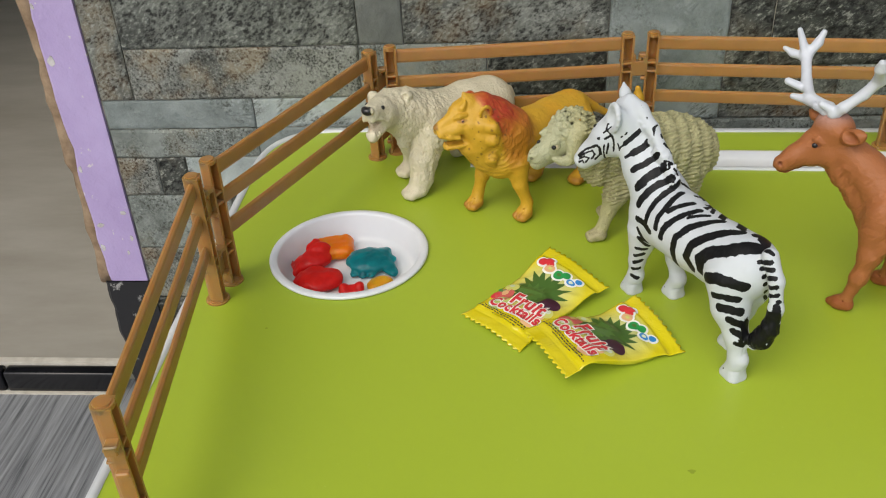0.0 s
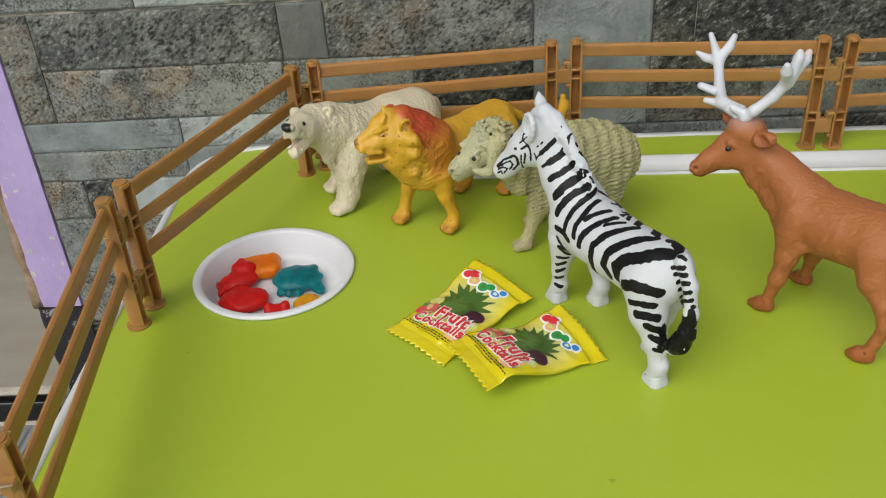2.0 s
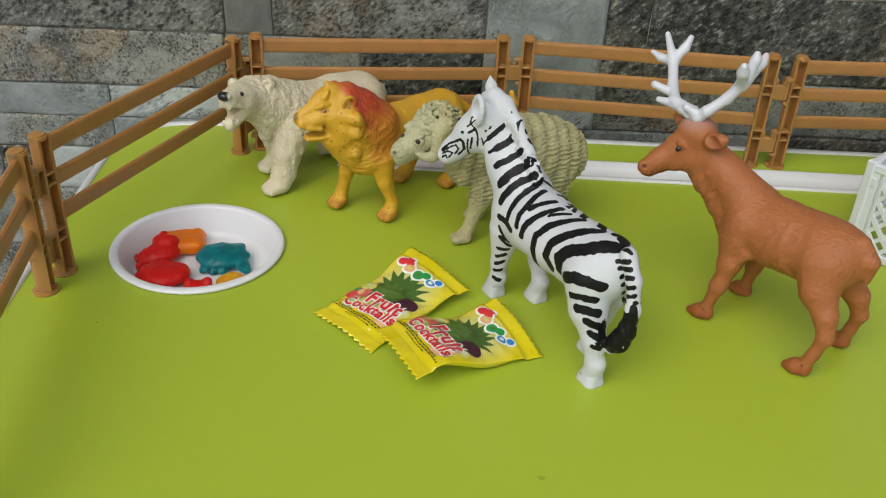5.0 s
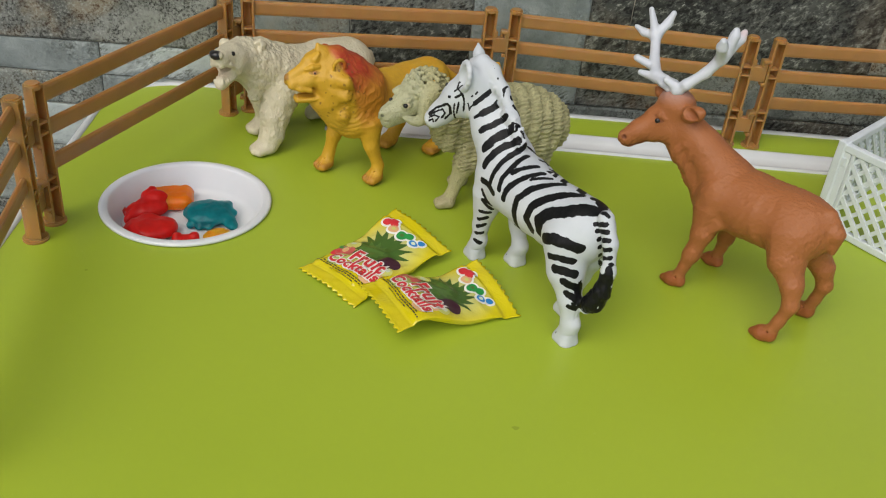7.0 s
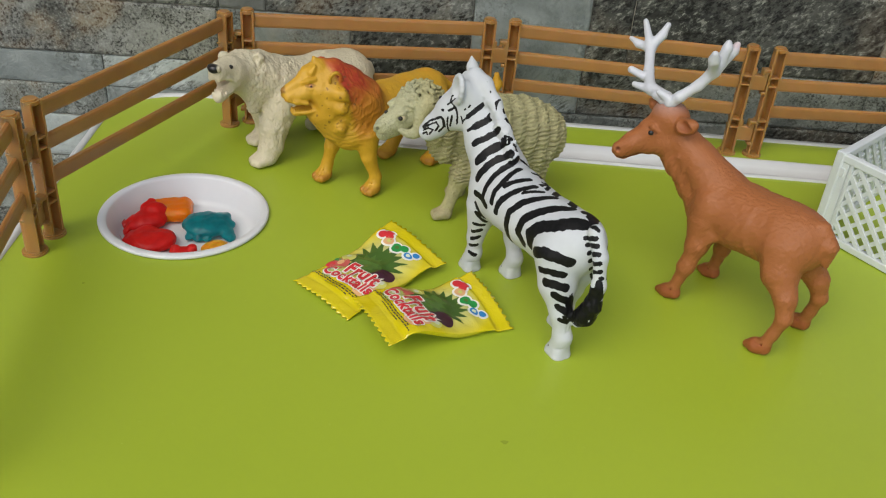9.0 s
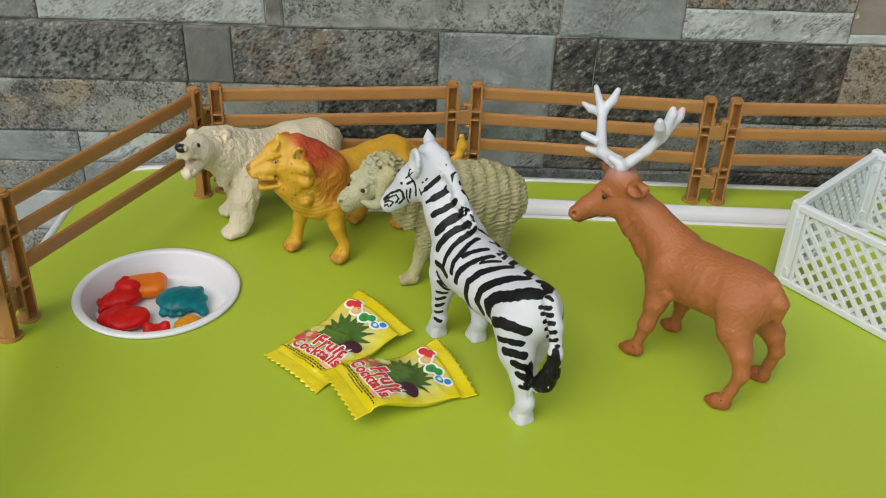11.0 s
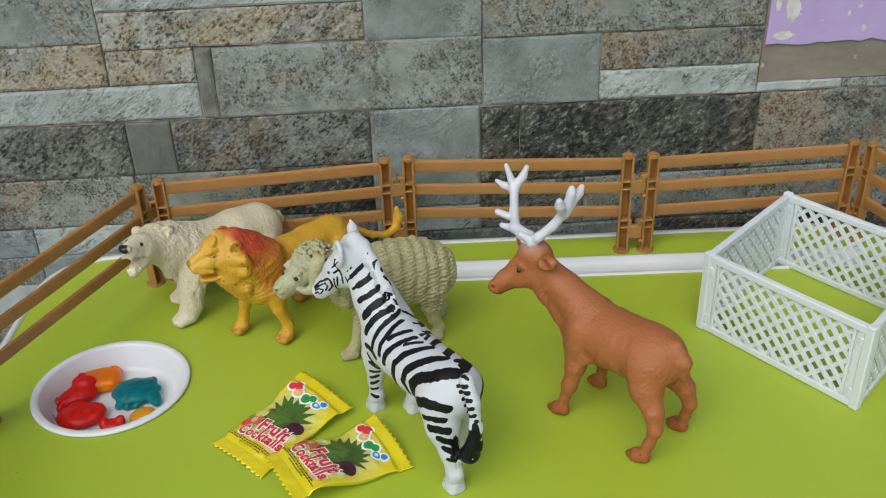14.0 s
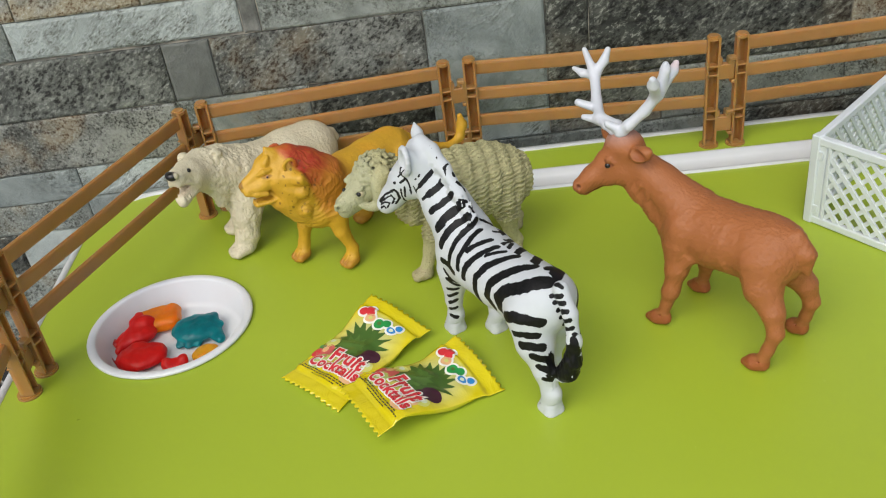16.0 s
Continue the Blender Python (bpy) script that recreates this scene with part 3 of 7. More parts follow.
            q = np.stack(q, 1)
            q[~flip] = q[~flip][:, ::-1]
            quads.append(q)
        return verts, np.concatenate(quads)


def normals(v, q):
    n = np.cross(v[q[:, 2]] - v[q[:, 0]], v[q[:, 3]] - v[q[:, 1]])
    out = np.zeros_like(v)
    for k in range(4):
        np.add.at(out, q[:, k], n)
    return out / np.maximum(np.linalg.norm(out, axis=1), 1e-12)[:, None]


def soften(v, q, times=2):
    """Evens out the skin a little."""
    for _ in range(times):
        acc, cnt = np.zeros_like(v), np.zeros(len(v))
        for a, b in ((0, 1), (1, 2), (2, 3), (3, 0)):
            np.add.at(acc, q[:, a], v[q[:, b]])
            np.add.at(acc, q[:, b], v[q[:, a]])
            np.add.at(cnt, q[:, a], 1)
            np.add.at(cnt, q[:, b], 1)
        v = 0.5 * v + 0.5 * acc / np.maximum(cnt, 1)[:, None]
    return v


def near(v, x, y, z, r, soft=0.3):
    """1 inside a ball round a place, falling to 0 at its edge."""
    d = np.linalg.norm(v - np.array((x, y, z)), axis=1) / r
    return np.clip((1 - d) / soft, 0, 1)


def blend(col, mask, rgb):
    return col * (1 - mask[:, None]) + np.array(rgb)[None] * mask[:, None]


def tile_noise(v, scale, seed=0.0):
    return np.array([noise.noise(Vector(p)) for p in (v * scale + seed).tolist()])


def along(v, r, *pts):
    """1 on a painted line through places, falling to 0 at its edge."""
    out = np.zeros(len(v))
    for a, b in zip(pts, pts[1:]):
        a, b = np.array(a), np.array(b)
        t = np.clip((v - a) @ (b - a) / ((b - a) @ (b - a)), 0, 1)
        out = np.maximum(out, np.clip((1 - np.linalg.norm(v - a - t[:, None] * (b - a), axis=1) / r) / 0.5, 0, 1))
    return out


def figure(name, v, q, mats, colors, label, category, at, regions, floats=(), eyes=()):
    """A moulded figure: its skin is parted into head, body, legs and so on, which share one run of normals; eyes are beads of their own.
    regions: a function of places that names the part each belongs to."""
    root = thing(name, label, category, at, "toy animals on the table")
    nrm = normals(v, q)
    owner = regions(v[q].mean(1))
    paint = np.c_[np.clip(colors, 0, 1), np.ones(len(v))].astype(np.float32)
    for who in sorted(set(owner.tolist())):
        part_of(root, who.split(".")[0], v, q[owner == who], nrm, paint, mats[0], floats)
    for i, spots in eyes:
        for x, y, z, r, *out in spots:
            k = int(np.argmin(np.linalg.norm(v - np.array((x, y, z)), axis=1)))
            bm = bmesh.new()
            made = bmesh.ops.create_uvsphere(bm, u_segments=14, v_segments=10, radius=r)["verts"]
            bmesh.ops.translate(bm, verts=made, vec=tuple(v[k] + nrm[k] * r * (out[0] if out else -0.25)))
            part("eye", bm, mats[i], root, "dark glossy eye" if mats[i] is MAT["eye"] else "pale iris", True)
    return root


def part_of(root, name, v, q, nrm, paint, mat, floats=()):
    """One part of a figure's skin, as a mesh under it."""
    used, flat = np.unique(q, return_inverse=True)
    me = bpy.data.meshes.new(name)
    me.from_pydata(v[used].tolist(), [], flat.reshape(q.shape).tolist())
    me.polygons.foreach_set("use_smooth", [True] * len(q))
    me.color_attributes.new("paint", "FLOAT_COLOR", "POINT").data.foreach_set("color", paint[used].ravel())
    for key, values in floats:
        me.attributes.new(key, "FLOAT", "POINT").data.foreach_set("value", np.asarray(values, np.float32)[used])
    me.normals_split_custom_set_from_vertices(nrm[used].tolist())
    me.materials.append(mat)
    ob = new(name, me)
    ob.parent = root
    return ob


def split(p, head, leg_z, tail=None, mane=None, mid=0.0):
    """Names the part of a figure at each place: head, tail, mane, one of four legs, or body."""
    out = np.full(len(p), "body", dtype="<U8")
    if mane is not None:
        out[mane] = "mane"
    low = p[:, 2] < leg_z
    for k, (front, left) in enumerate(((True, True), (True, False), (False, True), (False, False))):
        out[low & ((p[:, 0] > mid) == front) & ((p[:, 1] > 0) == left)] = "leg.%d" % k
    out[head] = "head"
    if tail is not None:
        out[tail] = "tail"
    return out


def toy_paint(name, rough=0.5, fur=0.35, fur_scale=(260, 260, 260), vary=0.16, fine=0.0006, coat=0.0, spec=0.45):
    m = Nodes(name, rough, 0, 0.45)
    c = m.attr("paint").outputs["Color"]
    c = m.mix(m.grey(m.noise(45, 5, 0.65), 0.3, 0.75), m.mix(1.0, c, (1 - vary,) * 3, "MULTIPLY"), c)
    h = m.noise(1.0, 4, 0.6, m.scaled(*fur_scale), 0.4)
    c = m.mix(m.grey(h, 0.3, 0.5), m.mix(1.0, c, (1 - vary * 0.8,) * 3, "MULTIPLY"), c)
    m.color(c)
    m.bump(h, min(1.0, fur * 2), fine * 1.8)
    m.b.inputs["Specular IOR Level"].default_value = spec
    m.b.inputs["Coat Weight"].default_value = coat
    return m.mat


MAT["eye"] = painted("eye black", (0.008, 0.007, 0.007), 0.3, 0.1, 50, 0)
MAT["eyewhite"] = painted("eye iris", (0.60, 0.52, 0.34), 0.25, 0.1, 50, 0)
MAT["lioneye"] = painted("eye amber", (0.5, 0.25, 0.12), 0.25, 0.1, 50, 0)
MAT["bear"] = toy_paint("bear cream paint", 0.5, 0.35, (420, 420, 240), 0.08, 0.0006)
MAT["lion"] = toy_paint("lion yellow paint", 0.5, 0.2, (420, 420, 240), 0.08, 0.0004)
MAT["sheep"] = toy_paint("sheep khaki paint", 0.6, 0.5, (420, 420, 420), 0.16, 0.0008)
MAT["deer"] = toy_paint("deer terracotta plastic", 0.45, 0.28, (240, 1100, 560), 0.07, 0.0004, 0.0, 0.28)


def heading(x, y, hx, hy):
    """A figure's place: its own x axis points the way it faces."""
    return pose(x, y, 0, 0, 0, math.degrees(math.atan2(hy, hx)))


def hoof_leg(c, hip, knee, foot, r0, r1, r2):
    """A leg that ends in a hoof pointing forward."""
    fx, fy, fz = foot
    c.limb((*hip, r0), (*knee, r1), (fx - 0.0014, fy, fz + 0.0125, r2), (fx, fy, fz + 0.0075, r2 * 0.94))
    hoof(c, fx, fy, fz, r2)


def hoof(c, fx, fy, fz, r):
    """A small hoof: a ring of toe and quarters, wider at the ground than at its crown."""
    c.limb((fx + 0.0008, fy, fz + 0.0075, r * 0.88), (fx + 0.0018, fy, fz + 0.0020, r * 1.12))
    for dx, dy in ((0.0046, 0.0020), (0.0046, -0.0020), (-0.0016, 0.0024), (-0.0016, -0.0024)):
        c.limb((fx + dx * 0.55, fy + dy * 0.7, fz + 0.0066, r * 0.60), (fx + dx, fy + dy, fz + 0.0010, r * 0.78))


def flatten(v, z=0.0):
    v[:, 2] = np.where(v[:, 2] < z + 0.0004, z + 0.0002, v[:, 2])
    return v


# ---- zebra ----
def zebra():
    c = Clay(0.00045, 0.0040)
    c.limb((0.034, 0, 0.0560, 0.0188), (0.018, 0, 0.0575, 0.0186), (0.0, 0, 0.0565, 0.0180), (-0.018, 0, 0.0580, 0.0178), (-0.034, 0, 0.0600, 0.0182))
    c.limb((0.036, 0, 0.066, 0.0170), (0.049, 0.001, 0.079, 0.0140), (0.059, 0.003, 0.092, 0.0115), (0.064, 0.005, 0.100, 0.0105))
    c.limb((0.026, 0, 0.080, 0.0045), (0.036, 0, 0.0915, 0.0040), (0.047, 0.001, 0.1030, 0.0042), (0.057, 0.002, 0.1105, 0.0046), (0.0655, 0.003, 0.1125, 0.0046))
    c.limb((0.0645, 0.0055, 0.1010, 0.0128), (0.0710, 0.0125, 0.0905, 0.0104), (0.0775, 0.0195, 0.0795, 0.0074), (0.0800, 0.0225, 0.0752, 0.0066))
    c.lump(0.0690, 0.0090, 0.0880, 0.0100, 0.0095, 0.0098)
    c.limb((0.0740, -0.001, 0.1070, 0.0048), (0.0775, -0.0016, 0.1125, 0.0036), (0.0802, -0.0022, 0.1172, 0.0014))
    c.limb((0.0600, 0.0085, 0.1040, 0.0050), (0.0618, 0.0105, 0.1070, 0.0045))
    c.lump(0.0612, 0.0140, 0.1070, 0.0066, 0.0042, 0.0082, 18)
    c.cut(0.0618, 0.0200, 0.1074, 0.0046, 0.0050, 0.0062, 10)
    c.fine(*[(0.0612 + 0.0058 * math.cos(w) - 0.0012 * math.sin(w), 0.0168 - 0.0012 * math.cos(w), 0.1076 + 0.0078 * math.sin(w), 0.0014) for w in [m * 0.42 for m in range(16)]], k=0.0010)
    c.limb((0.0660, 0.0040, 0.1125, 0.0046), (0.0705, 0.0060, 0.1110, 0.0030))
    # ragged crest of the mane
    for k in range(46):
        u = k / 45
        x, z = 0.024 + 0.044 * u, 0.0815 + 0.0335 * u ** 0.75
        y = 0.003 * u + random.uniform(-0.0030, 0.0030)
        c.fine((x + 0.002, y, z - 0.004, 0.0016), (x - random.uniform(0.0002, 0.0014), y * 1.2, z + random.uniform(-0.0014, 0.0008), 0.0007), k=0.0012)
    # lids, nostril, mouth, hooves parted from the fetlocks
    c.fine((0.0700, 0.0170, 0.0958, 0.0007), (0.0716, 0.0172, 0.0940, 0.0009), (0.0730, 0.0180, 0.0915, 0.0006))
    c.groove((0.0795, 0.0275, 0.0775, 0.0007), (0.0790, 0.0280, 0.0762, 0.0010))
    c.groove((0.0815, 0.0275, 0.0728, 0.0005), (0.0775, 0.0262, 0.0738, 0.0005), (0.0750, 0.0240, 0.0750, 0.0003))
    for fx, fy in ((0.0420, 0.0090), (0.0265, -0.0098), (-0.0474, 0.0080), (-0.0265, -0.0080)):
        c.fine((fx - 0.0030, fy, 0.0135, 0.0032), (fx - 0.0020, fy, 0.0115, 0.0036), k=0.0030)
        ring = [(fx + 0.0012 + 0.0066 * math.cos(a), fy + 0.0062 * math.sin(a), 0.0068 + 0.0012 * math.cos(a + 2.6), 0.0007) for a in [k * 0.42 for k in range(16)]]
        c.groove(*ring)
    hoof_leg(c, (0.036, 0.0085, 0.046), (0.0392, 0.0098, 0.024), (0.0420, 0.0090, 0), 0.0110, 0.0054, 0.0050)
    hoof_leg(c, (0.033, -0.0085, 0.046), (0.0300, -0.0098, 0.024), (0.0265, -0.0098, 0), 0.0110, 0.0054, 0.0050)
    for sy, k, w in ((1, -0.0474, 0.0), (-1, -0.0265, 0.010)):
        c.limb((-0.034 + w * 0.3, 0.0078 * sy, 0.056, 0.0142), (-0.039 + w * 0.8, 0.0098 * sy, 0.041, 0.0104), (-0.0452 + w * 1.6, 0.0095 * sy, 0.027, 0.0066), (k - 0.0002, 0.0085 * sy, 0.013, 0.0052), (k, 0.0080 * sy, 0.0080, 0.0048))
        hoof(c, k, 0.0080 * sy, 0.0, 0.0052)
    c.limb((-0.0495, 0, 0.075, 0.0050), (-0.0570, 0.001, 0.065, 0.0042), (-0.0605, 0.002, 0.051, 0.0042), (-0.0600, 0.003, 0.039, 0.0050), (-0.0570, 0.004, 0.031, 0.0058), (-0.0530, 0.0045, 0.0240, 0.0034))
    v, q = c.skin()
    # strands of the tail's brush, hair lines on the mane
    hair = np.clip((0.047 - v[:, 2]) / 0.004, 0, 1) * np.clip((-0.0485 - v[:, 0]) / 0.003, 0, 1) * (v[:, 2] > 0.018)
    v = v + normals(v, q) * (0.0007 * hair * tile_noise(v * np.array((1.0, 1.0, 0.35)), 620.0))[:, None]
    v = flatten(soften(v, q, 1))
    nz = tile_noise(v, 260.0)
    # brush strokes on the left flank, repeated on the right one
    mask = np.zeros(len(v))
    wob = 1.0 + 0.22 * tile_noise(v, 320.0)

    vn = normals(v, q)

    def stroke(width, *pts, twin=False):
        pts = [np.array(p) for p in pts]
        for mirror in (1, -1) if twin else (1,):
            d = np.full(len(v), 9.0)
            for a, b in zip(pts, pts[1:]):
                a, b = a * np.array((1, mirror, 1)), b * np.array((1, mirror, 1))
                ab = b - a
                t = np.clip((v - a) @ ab / max(float(ab @ ab), 1e-9), 0, 1)
                off = v - a - t[:, None] * ab
                far = np.linalg.norm(off, axis=1)
                off = off - vn * (0.9 * (off * vn).sum(1))[:, None]
                d = np.minimum(d, np.where(far < 0.009, np.linalg.norm(off, axis=1), 9.0))
            m = np.clip((0.5 * max(0.0011, 1.42 * width) * wob - d) / 0.0016 + 0.5, 0, 1)
            if mirror < 0:
                m = m * (v[:, 1] < -0.002) * ((v[:, 2] < 0.073) | (v[:, 0] < 0.004))
            np.maximum(mask, m, out=mask)

    stroke(0.0026, (0.0446, 0.0138, 0.0819), (0.0406, 0.0091, 0.0865), (0.0369, 0.0038, 0.0924), twin=True)
    stroke(0.0037, (0.0380, 0.0145, 0.0745), (0.0357, 0.0107, 0.0802), (0.0317, 0.0033, 0.0872), twin=True)
    stroke(0.0030, (0.0341, 0.0164, 0.0662), (0.0316, 0.0132, 0.0738), (0.0292, 0.0070, 0.0788), (0.0251, 0.0025, 0.0828), twin=True)
    stroke(0.0026, (0.0248, 0.0178, 0.0602), (0.0249, 0.0137, 0.0693), (0.0240, 0.0067, 0.0753), (0.0227, -0.0014, 0.0805), twin=True)
    stroke(0.0026, (0.0323, 0.0178, 0.0583), (0.0260, 0.0179, 0.0586), (0.0198, 0.0184, 0.0569), twin=True)
    stroke(0.0024, (0.0157, 0.0180, 0.0611), (0.0168, 0.0163, 0.0661), (0.0164, 0.0111, 0.0721), (0.0191, -0.0004, 0.0760), twin=True)
    stroke(0.0022, (0.0136, 0.0118, 0.0712), (0.0112, 0.0066, 0.0739), (0.0087, -0.0003, 0.0747), twin=True)
    stroke(0.0026, (0.0110, 0.0179, 0.0576), (0.0102, 0.0162, 0.0646), (0.0064, 0.0113, 0.0705), (0.0015, 0.0011, 0.0744), twin=True)
    stroke(0.0017, (0.0017, 0.0085, 0.0723), (-0.0047, 0.0005, 0.0744), twin=True)
    stroke(0.0030, (-0.0008, 0.0147, 0.0463), (0.0002, 0.0178, 0.0545), (0.0005, 0.0167, 0.0630), (-0.0036, 0.0117, 0.0700), (-0.0133, -0.0007, 0.0752), twin=True)
    stroke(0.0037, (-0.0153, 0.0170, 0.0533), (-0.0100, 0.0173, 0.0569), (-0.0113, 0.0156, 0.0650), (-0.0175, 0.0113, 0.0716), (-0.0280, -0.0008, 0.0766), twin=True)
    stroke(0.0048, (-0.0220, 0.0176, 0.0568), (-0.0200, 0.0174, 0.0614), (-0.0233, 0.0155, 0.0667), (-0.0327, 0.0121, 0.0723), (-0.0420, 0.0008, 0.0754), twin=True)
    stroke(0.0041, (-0.0299, 0.0205, 0.0570), (-0.0358, 0.0202, 0.0606), (-0.0424, 0.0171, 0.0611), (-0.0474, 0.0115, 0.0590), twin=True)
    stroke(0.0026, (-0.0362, 0.0202, 0.0506), (-0.0414, 0.0187, 0.0521), (-0.0465, 0.0132, 0.0517), twin=True)
    stroke(0.0033, (-0.0410, 0.0194, 0.0456), (-0.0454, 0.0166, 0.0461), (-0.0483, 0.0121, 0.0447), twin=True)
    stroke(0.0030, (-0.0462, 0.0169, 0.0404), (-0.0485, 0.0135, 0.0383), (-0.0494, 0.0094, 0.0366), twin=True)
    stroke(0.0026, (-0.0476, 0.0148, 0.0337), (-0.0498, 0.0122, 0.0318), (-0.0512, 0.0103, 0.0301), twin=True)
    stroke(0.0018, (-0.0498, 0.0140, 0.0268), (-0.0517, 0.0101, 0.0247), twin=True)
    stroke(0.0009, (0.0416, -0.0011, 0.1013), (0.0416, -0.0011, 0.1013))
    stroke(0.0011, (0.0374, -0.0002, 0.0975), (0.0357, -0.0017, 0.0955))
    stroke(0.0014, (0.0318, 0.0026, 0.0900), (0.0295, -0.0002, 0.0890))
    stroke(0.0012, (0.0274, -0.0006, 0.0866), (0.0252, -0.0012, 0.0841))
    stroke(0.0015, (0.0257, -0.0050, 0.0776), (0.0246, -0.0106, 0.0727))
    stroke(0.0015, (0.0144, -0.0059, 0.0747), (0.0140, -0.0093, 0.0731))
    stroke(0.0018, (0.0056, -0.0071, 0.0730), (0.0056, -0.0071, 0.0730))
    stroke(0.0030, (-0.0338, -0.0041, 0.0768), (-0.0332, -0.0098, 0.0743))
    stroke(0.0014, (-0.0476, 0.0021, 0.0779), (-0.0520, 0.0012, 0.0779))
    stroke(0.0018, (0.0311, 0.0177, 0.0524), (0.0264, 0.0140, 0.0446), twin=True)
    stroke(0.0018, (0.0303, 0.0171, 0.0465), (0.0278, 0.0118, 0.0408), twin=True)
    stroke(0.0018, (0.0333, 0.0160, 0.0376), (0.0293, 0.0119, 0.0378), twin=True)
    stroke(0.0018, (0.0351, 0.0151, 0.0310), (0.0310, 0.0120, 0.0337), twin=True)
    stroke(0.0018, (0.0361, 0.0145, 0.0255), (0.0331, 0.0114, 0.0276), twin=True)
    stroke(0.0018, (0.0375, 0.0140, 0.0202), (0.0346, 0.0113, 0.0212), twin=True)
    stroke(0.0018, (0.0385, 0.0133, 0.0149), (0.0364, 0.0109, 0.0138), twin=True)
    stroke(0.0018, (-0.0469, 0.0038, 0.0714), (-0.0533, 0.0030, 0.0745))
    stroke(0.0018, (-0.0489, 0.0038, 0.0685), (-0.0554, 0.0032, 0.0714))
    stroke(0.0018, (-0.0506, 0.0031, 0.0646), (-0.0582, 0.0036, 0.0682))
    stroke(0.0018, (-0.0513, 0.0019, 0.0600), (-0.0601, 0.0038, 0.0645))
    stroke(0.0018, (-0.0502, -0.0004, 0.0539), (-0.0611, 0.0033, 0.0600))
    stroke(0.0018, (-0.0413, -0.0106, 0.0412), (-0.0622, 0.0030, 0.0568))
    stroke(0.0063, (-0.0543, 0.0075, 0.0355), (-0.0616, 0.0059, 0.0472))
    stroke(0.0048, (-0.0556, 0.0103, 0.0311), (-0.0613, 0.0075, 0.0412))
    stroke(0.0026, (-0.0625, 0.0043, 0.0543), (-0.0639, 0.0036, 0.0473))
    stroke(0.0010, (0.0788, 0.0272, 0.0793), (0.0748, 0.0248, 0.0845), (0.0681, 0.0223, 0.0891), (0.0662, 0.0210, 0.0871), (0.0675, 0.0202, 0.0829), (0.0700, 0.0214, 0.0793))
    stroke(0.0008, (0.0777, 0.0272, 0.0792), (0.0734, 0.0249, 0.0830), (0.0708, 0.0232, 0.0849), (0.0695, 0.0222, 0.0829), (0.0711, 0.0232, 0.0795))
    stroke(0.0007, (0.0775, 0.0274, 0.0777), (0.0744, 0.0260, 0.0802), (0.0721, 0.0244, 0.0798), (0.0739, 0.0254, 0.0765))
    stroke(0.0007, (0.0773, 0.0276, 0.0757), (0.0753, 0.0265, 0.0773), (0.0749, 0.0260, 0.0759))
    stroke(0.0014, (0.0676, 0.0221, 0.0891), (0.0664, 0.0213, 0.0876), (0.0671, 0.0201, 0.0834))
    stroke(0.0007, (0.0641, 0.0201, 0.0905), (0.0650, 0.0195, 0.0856), (0.0689, 0.0154, 0.0788))
    stroke(0.0007, (0.0623, 0.0185, 0.0918), (0.0643, 0.0179, 0.0845))
    stroke(0.0008, (0.0610, 0.0174, 0.0973), (0.0600, 0.0164, 0.0930), (0.0612, 0.0155, 0.0867))
    stroke(0.0007, (0.0647, 0.0176, 0.1025), (0.0649, 0.0187, 0.0992), (0.0620, 0.0179, 0.0981))
    stroke(0.0007, (0.0659, 0.0197, 0.0972), (0.0619, 0.0173, 0.1016))
    stroke(0.0010, (0.0642, 0.0198, 0.0942), (0.0615, 0.0177, 0.0971))
    stroke(0.0011, (0.0679, 0.0218, 0.0933), (0.0672, 0.0215, 0.0936))
    stroke(0.0008, (0.0566, 0.0144, 0.0973), (0.0561, 0.0141, 0.0977))
    stroke(0.0008, (0.0548, 0.0130, 0.0992), (0.0543, 0.0125, 0.1004))
    stroke(0.0007, (0.0576, 0.0143, 0.0886), (0.0582, 0.0150, 0.0925))
    stroke(0.0010, (0.0576, 0.0144, 0.0894), (0.0542, 0.0132, 0.0939))
    stroke(0.0019, (0.0542, 0.0132, 0.0939), (0.0520, 0.0101, 0.0980), (0.0514, 0.0060, 0.1012))
    stroke(0.0014, (0.0522, 0.0138, 0.0864), (0.0484, 0.0115, 0.0902))
    stroke(0.0029, (0.0484, 0.0115, 0.0902), (0.0464, 0.0075, 0.0930), (0.0466, 0.0028, 0.0953))

    # black brush of the tail, white again at its tip
    tuft = np.clip((0.0455 + 0.003 * nz - v[:, 2]) / 0.003, 0, 1) * np.clip((-0.0495 - v[:, 0]) / 0.002, 0, 1) * np.clip((v[:, 2] - 0.0235 - 0.002 * nz) / 0.002, 0, 1)
    tuft = tuft * np.where(tile_noise(np.c_[v[:, 0] + 0.5 * v[:, 2], v[:, 1], 0.25 * v[:, 2]], 700.0) > 0.55, 0.25, 1.0)
    np.maximum(mask, tuft * 0.85, out=mask)
    for fx, fy in ((0.0420, 0.0090), (0.0265, -0.0098), (-0.0474, 0.0080)):
        np.maximum(mask, 0.8 * near(v, fx + 0.0040, fy + 0.0052, 0.0052, 0.0010, 0.5), out=mask)
        np.maximum(mask, 0.8 * along(v, 0.0007, (fx - 0.0010, fy + 0.0062, 0.0066), (fx - 0.0034, fy + 0.0052, 0.0072)), out=mask)
    # black tips of the mane, here and there
    tips = np.clip((v[:, 2] - 0.0815 - 0.0335 * np.clip((v[:, 0] - 0.024) / 0.044, 0, 1) ** 0.75 + 0.0015) / 0.003, 0, 1) * (v[:, 0] > 0.022) * (v[:, 0] < 0.055) * (v[:, 1] < 0.0035) * (tile_noise(v * np.array((1.0, 0.5, 0.0)), 260.0) > 0.42)
    np.maximum(mask, 0.75 * tips, out=mask)
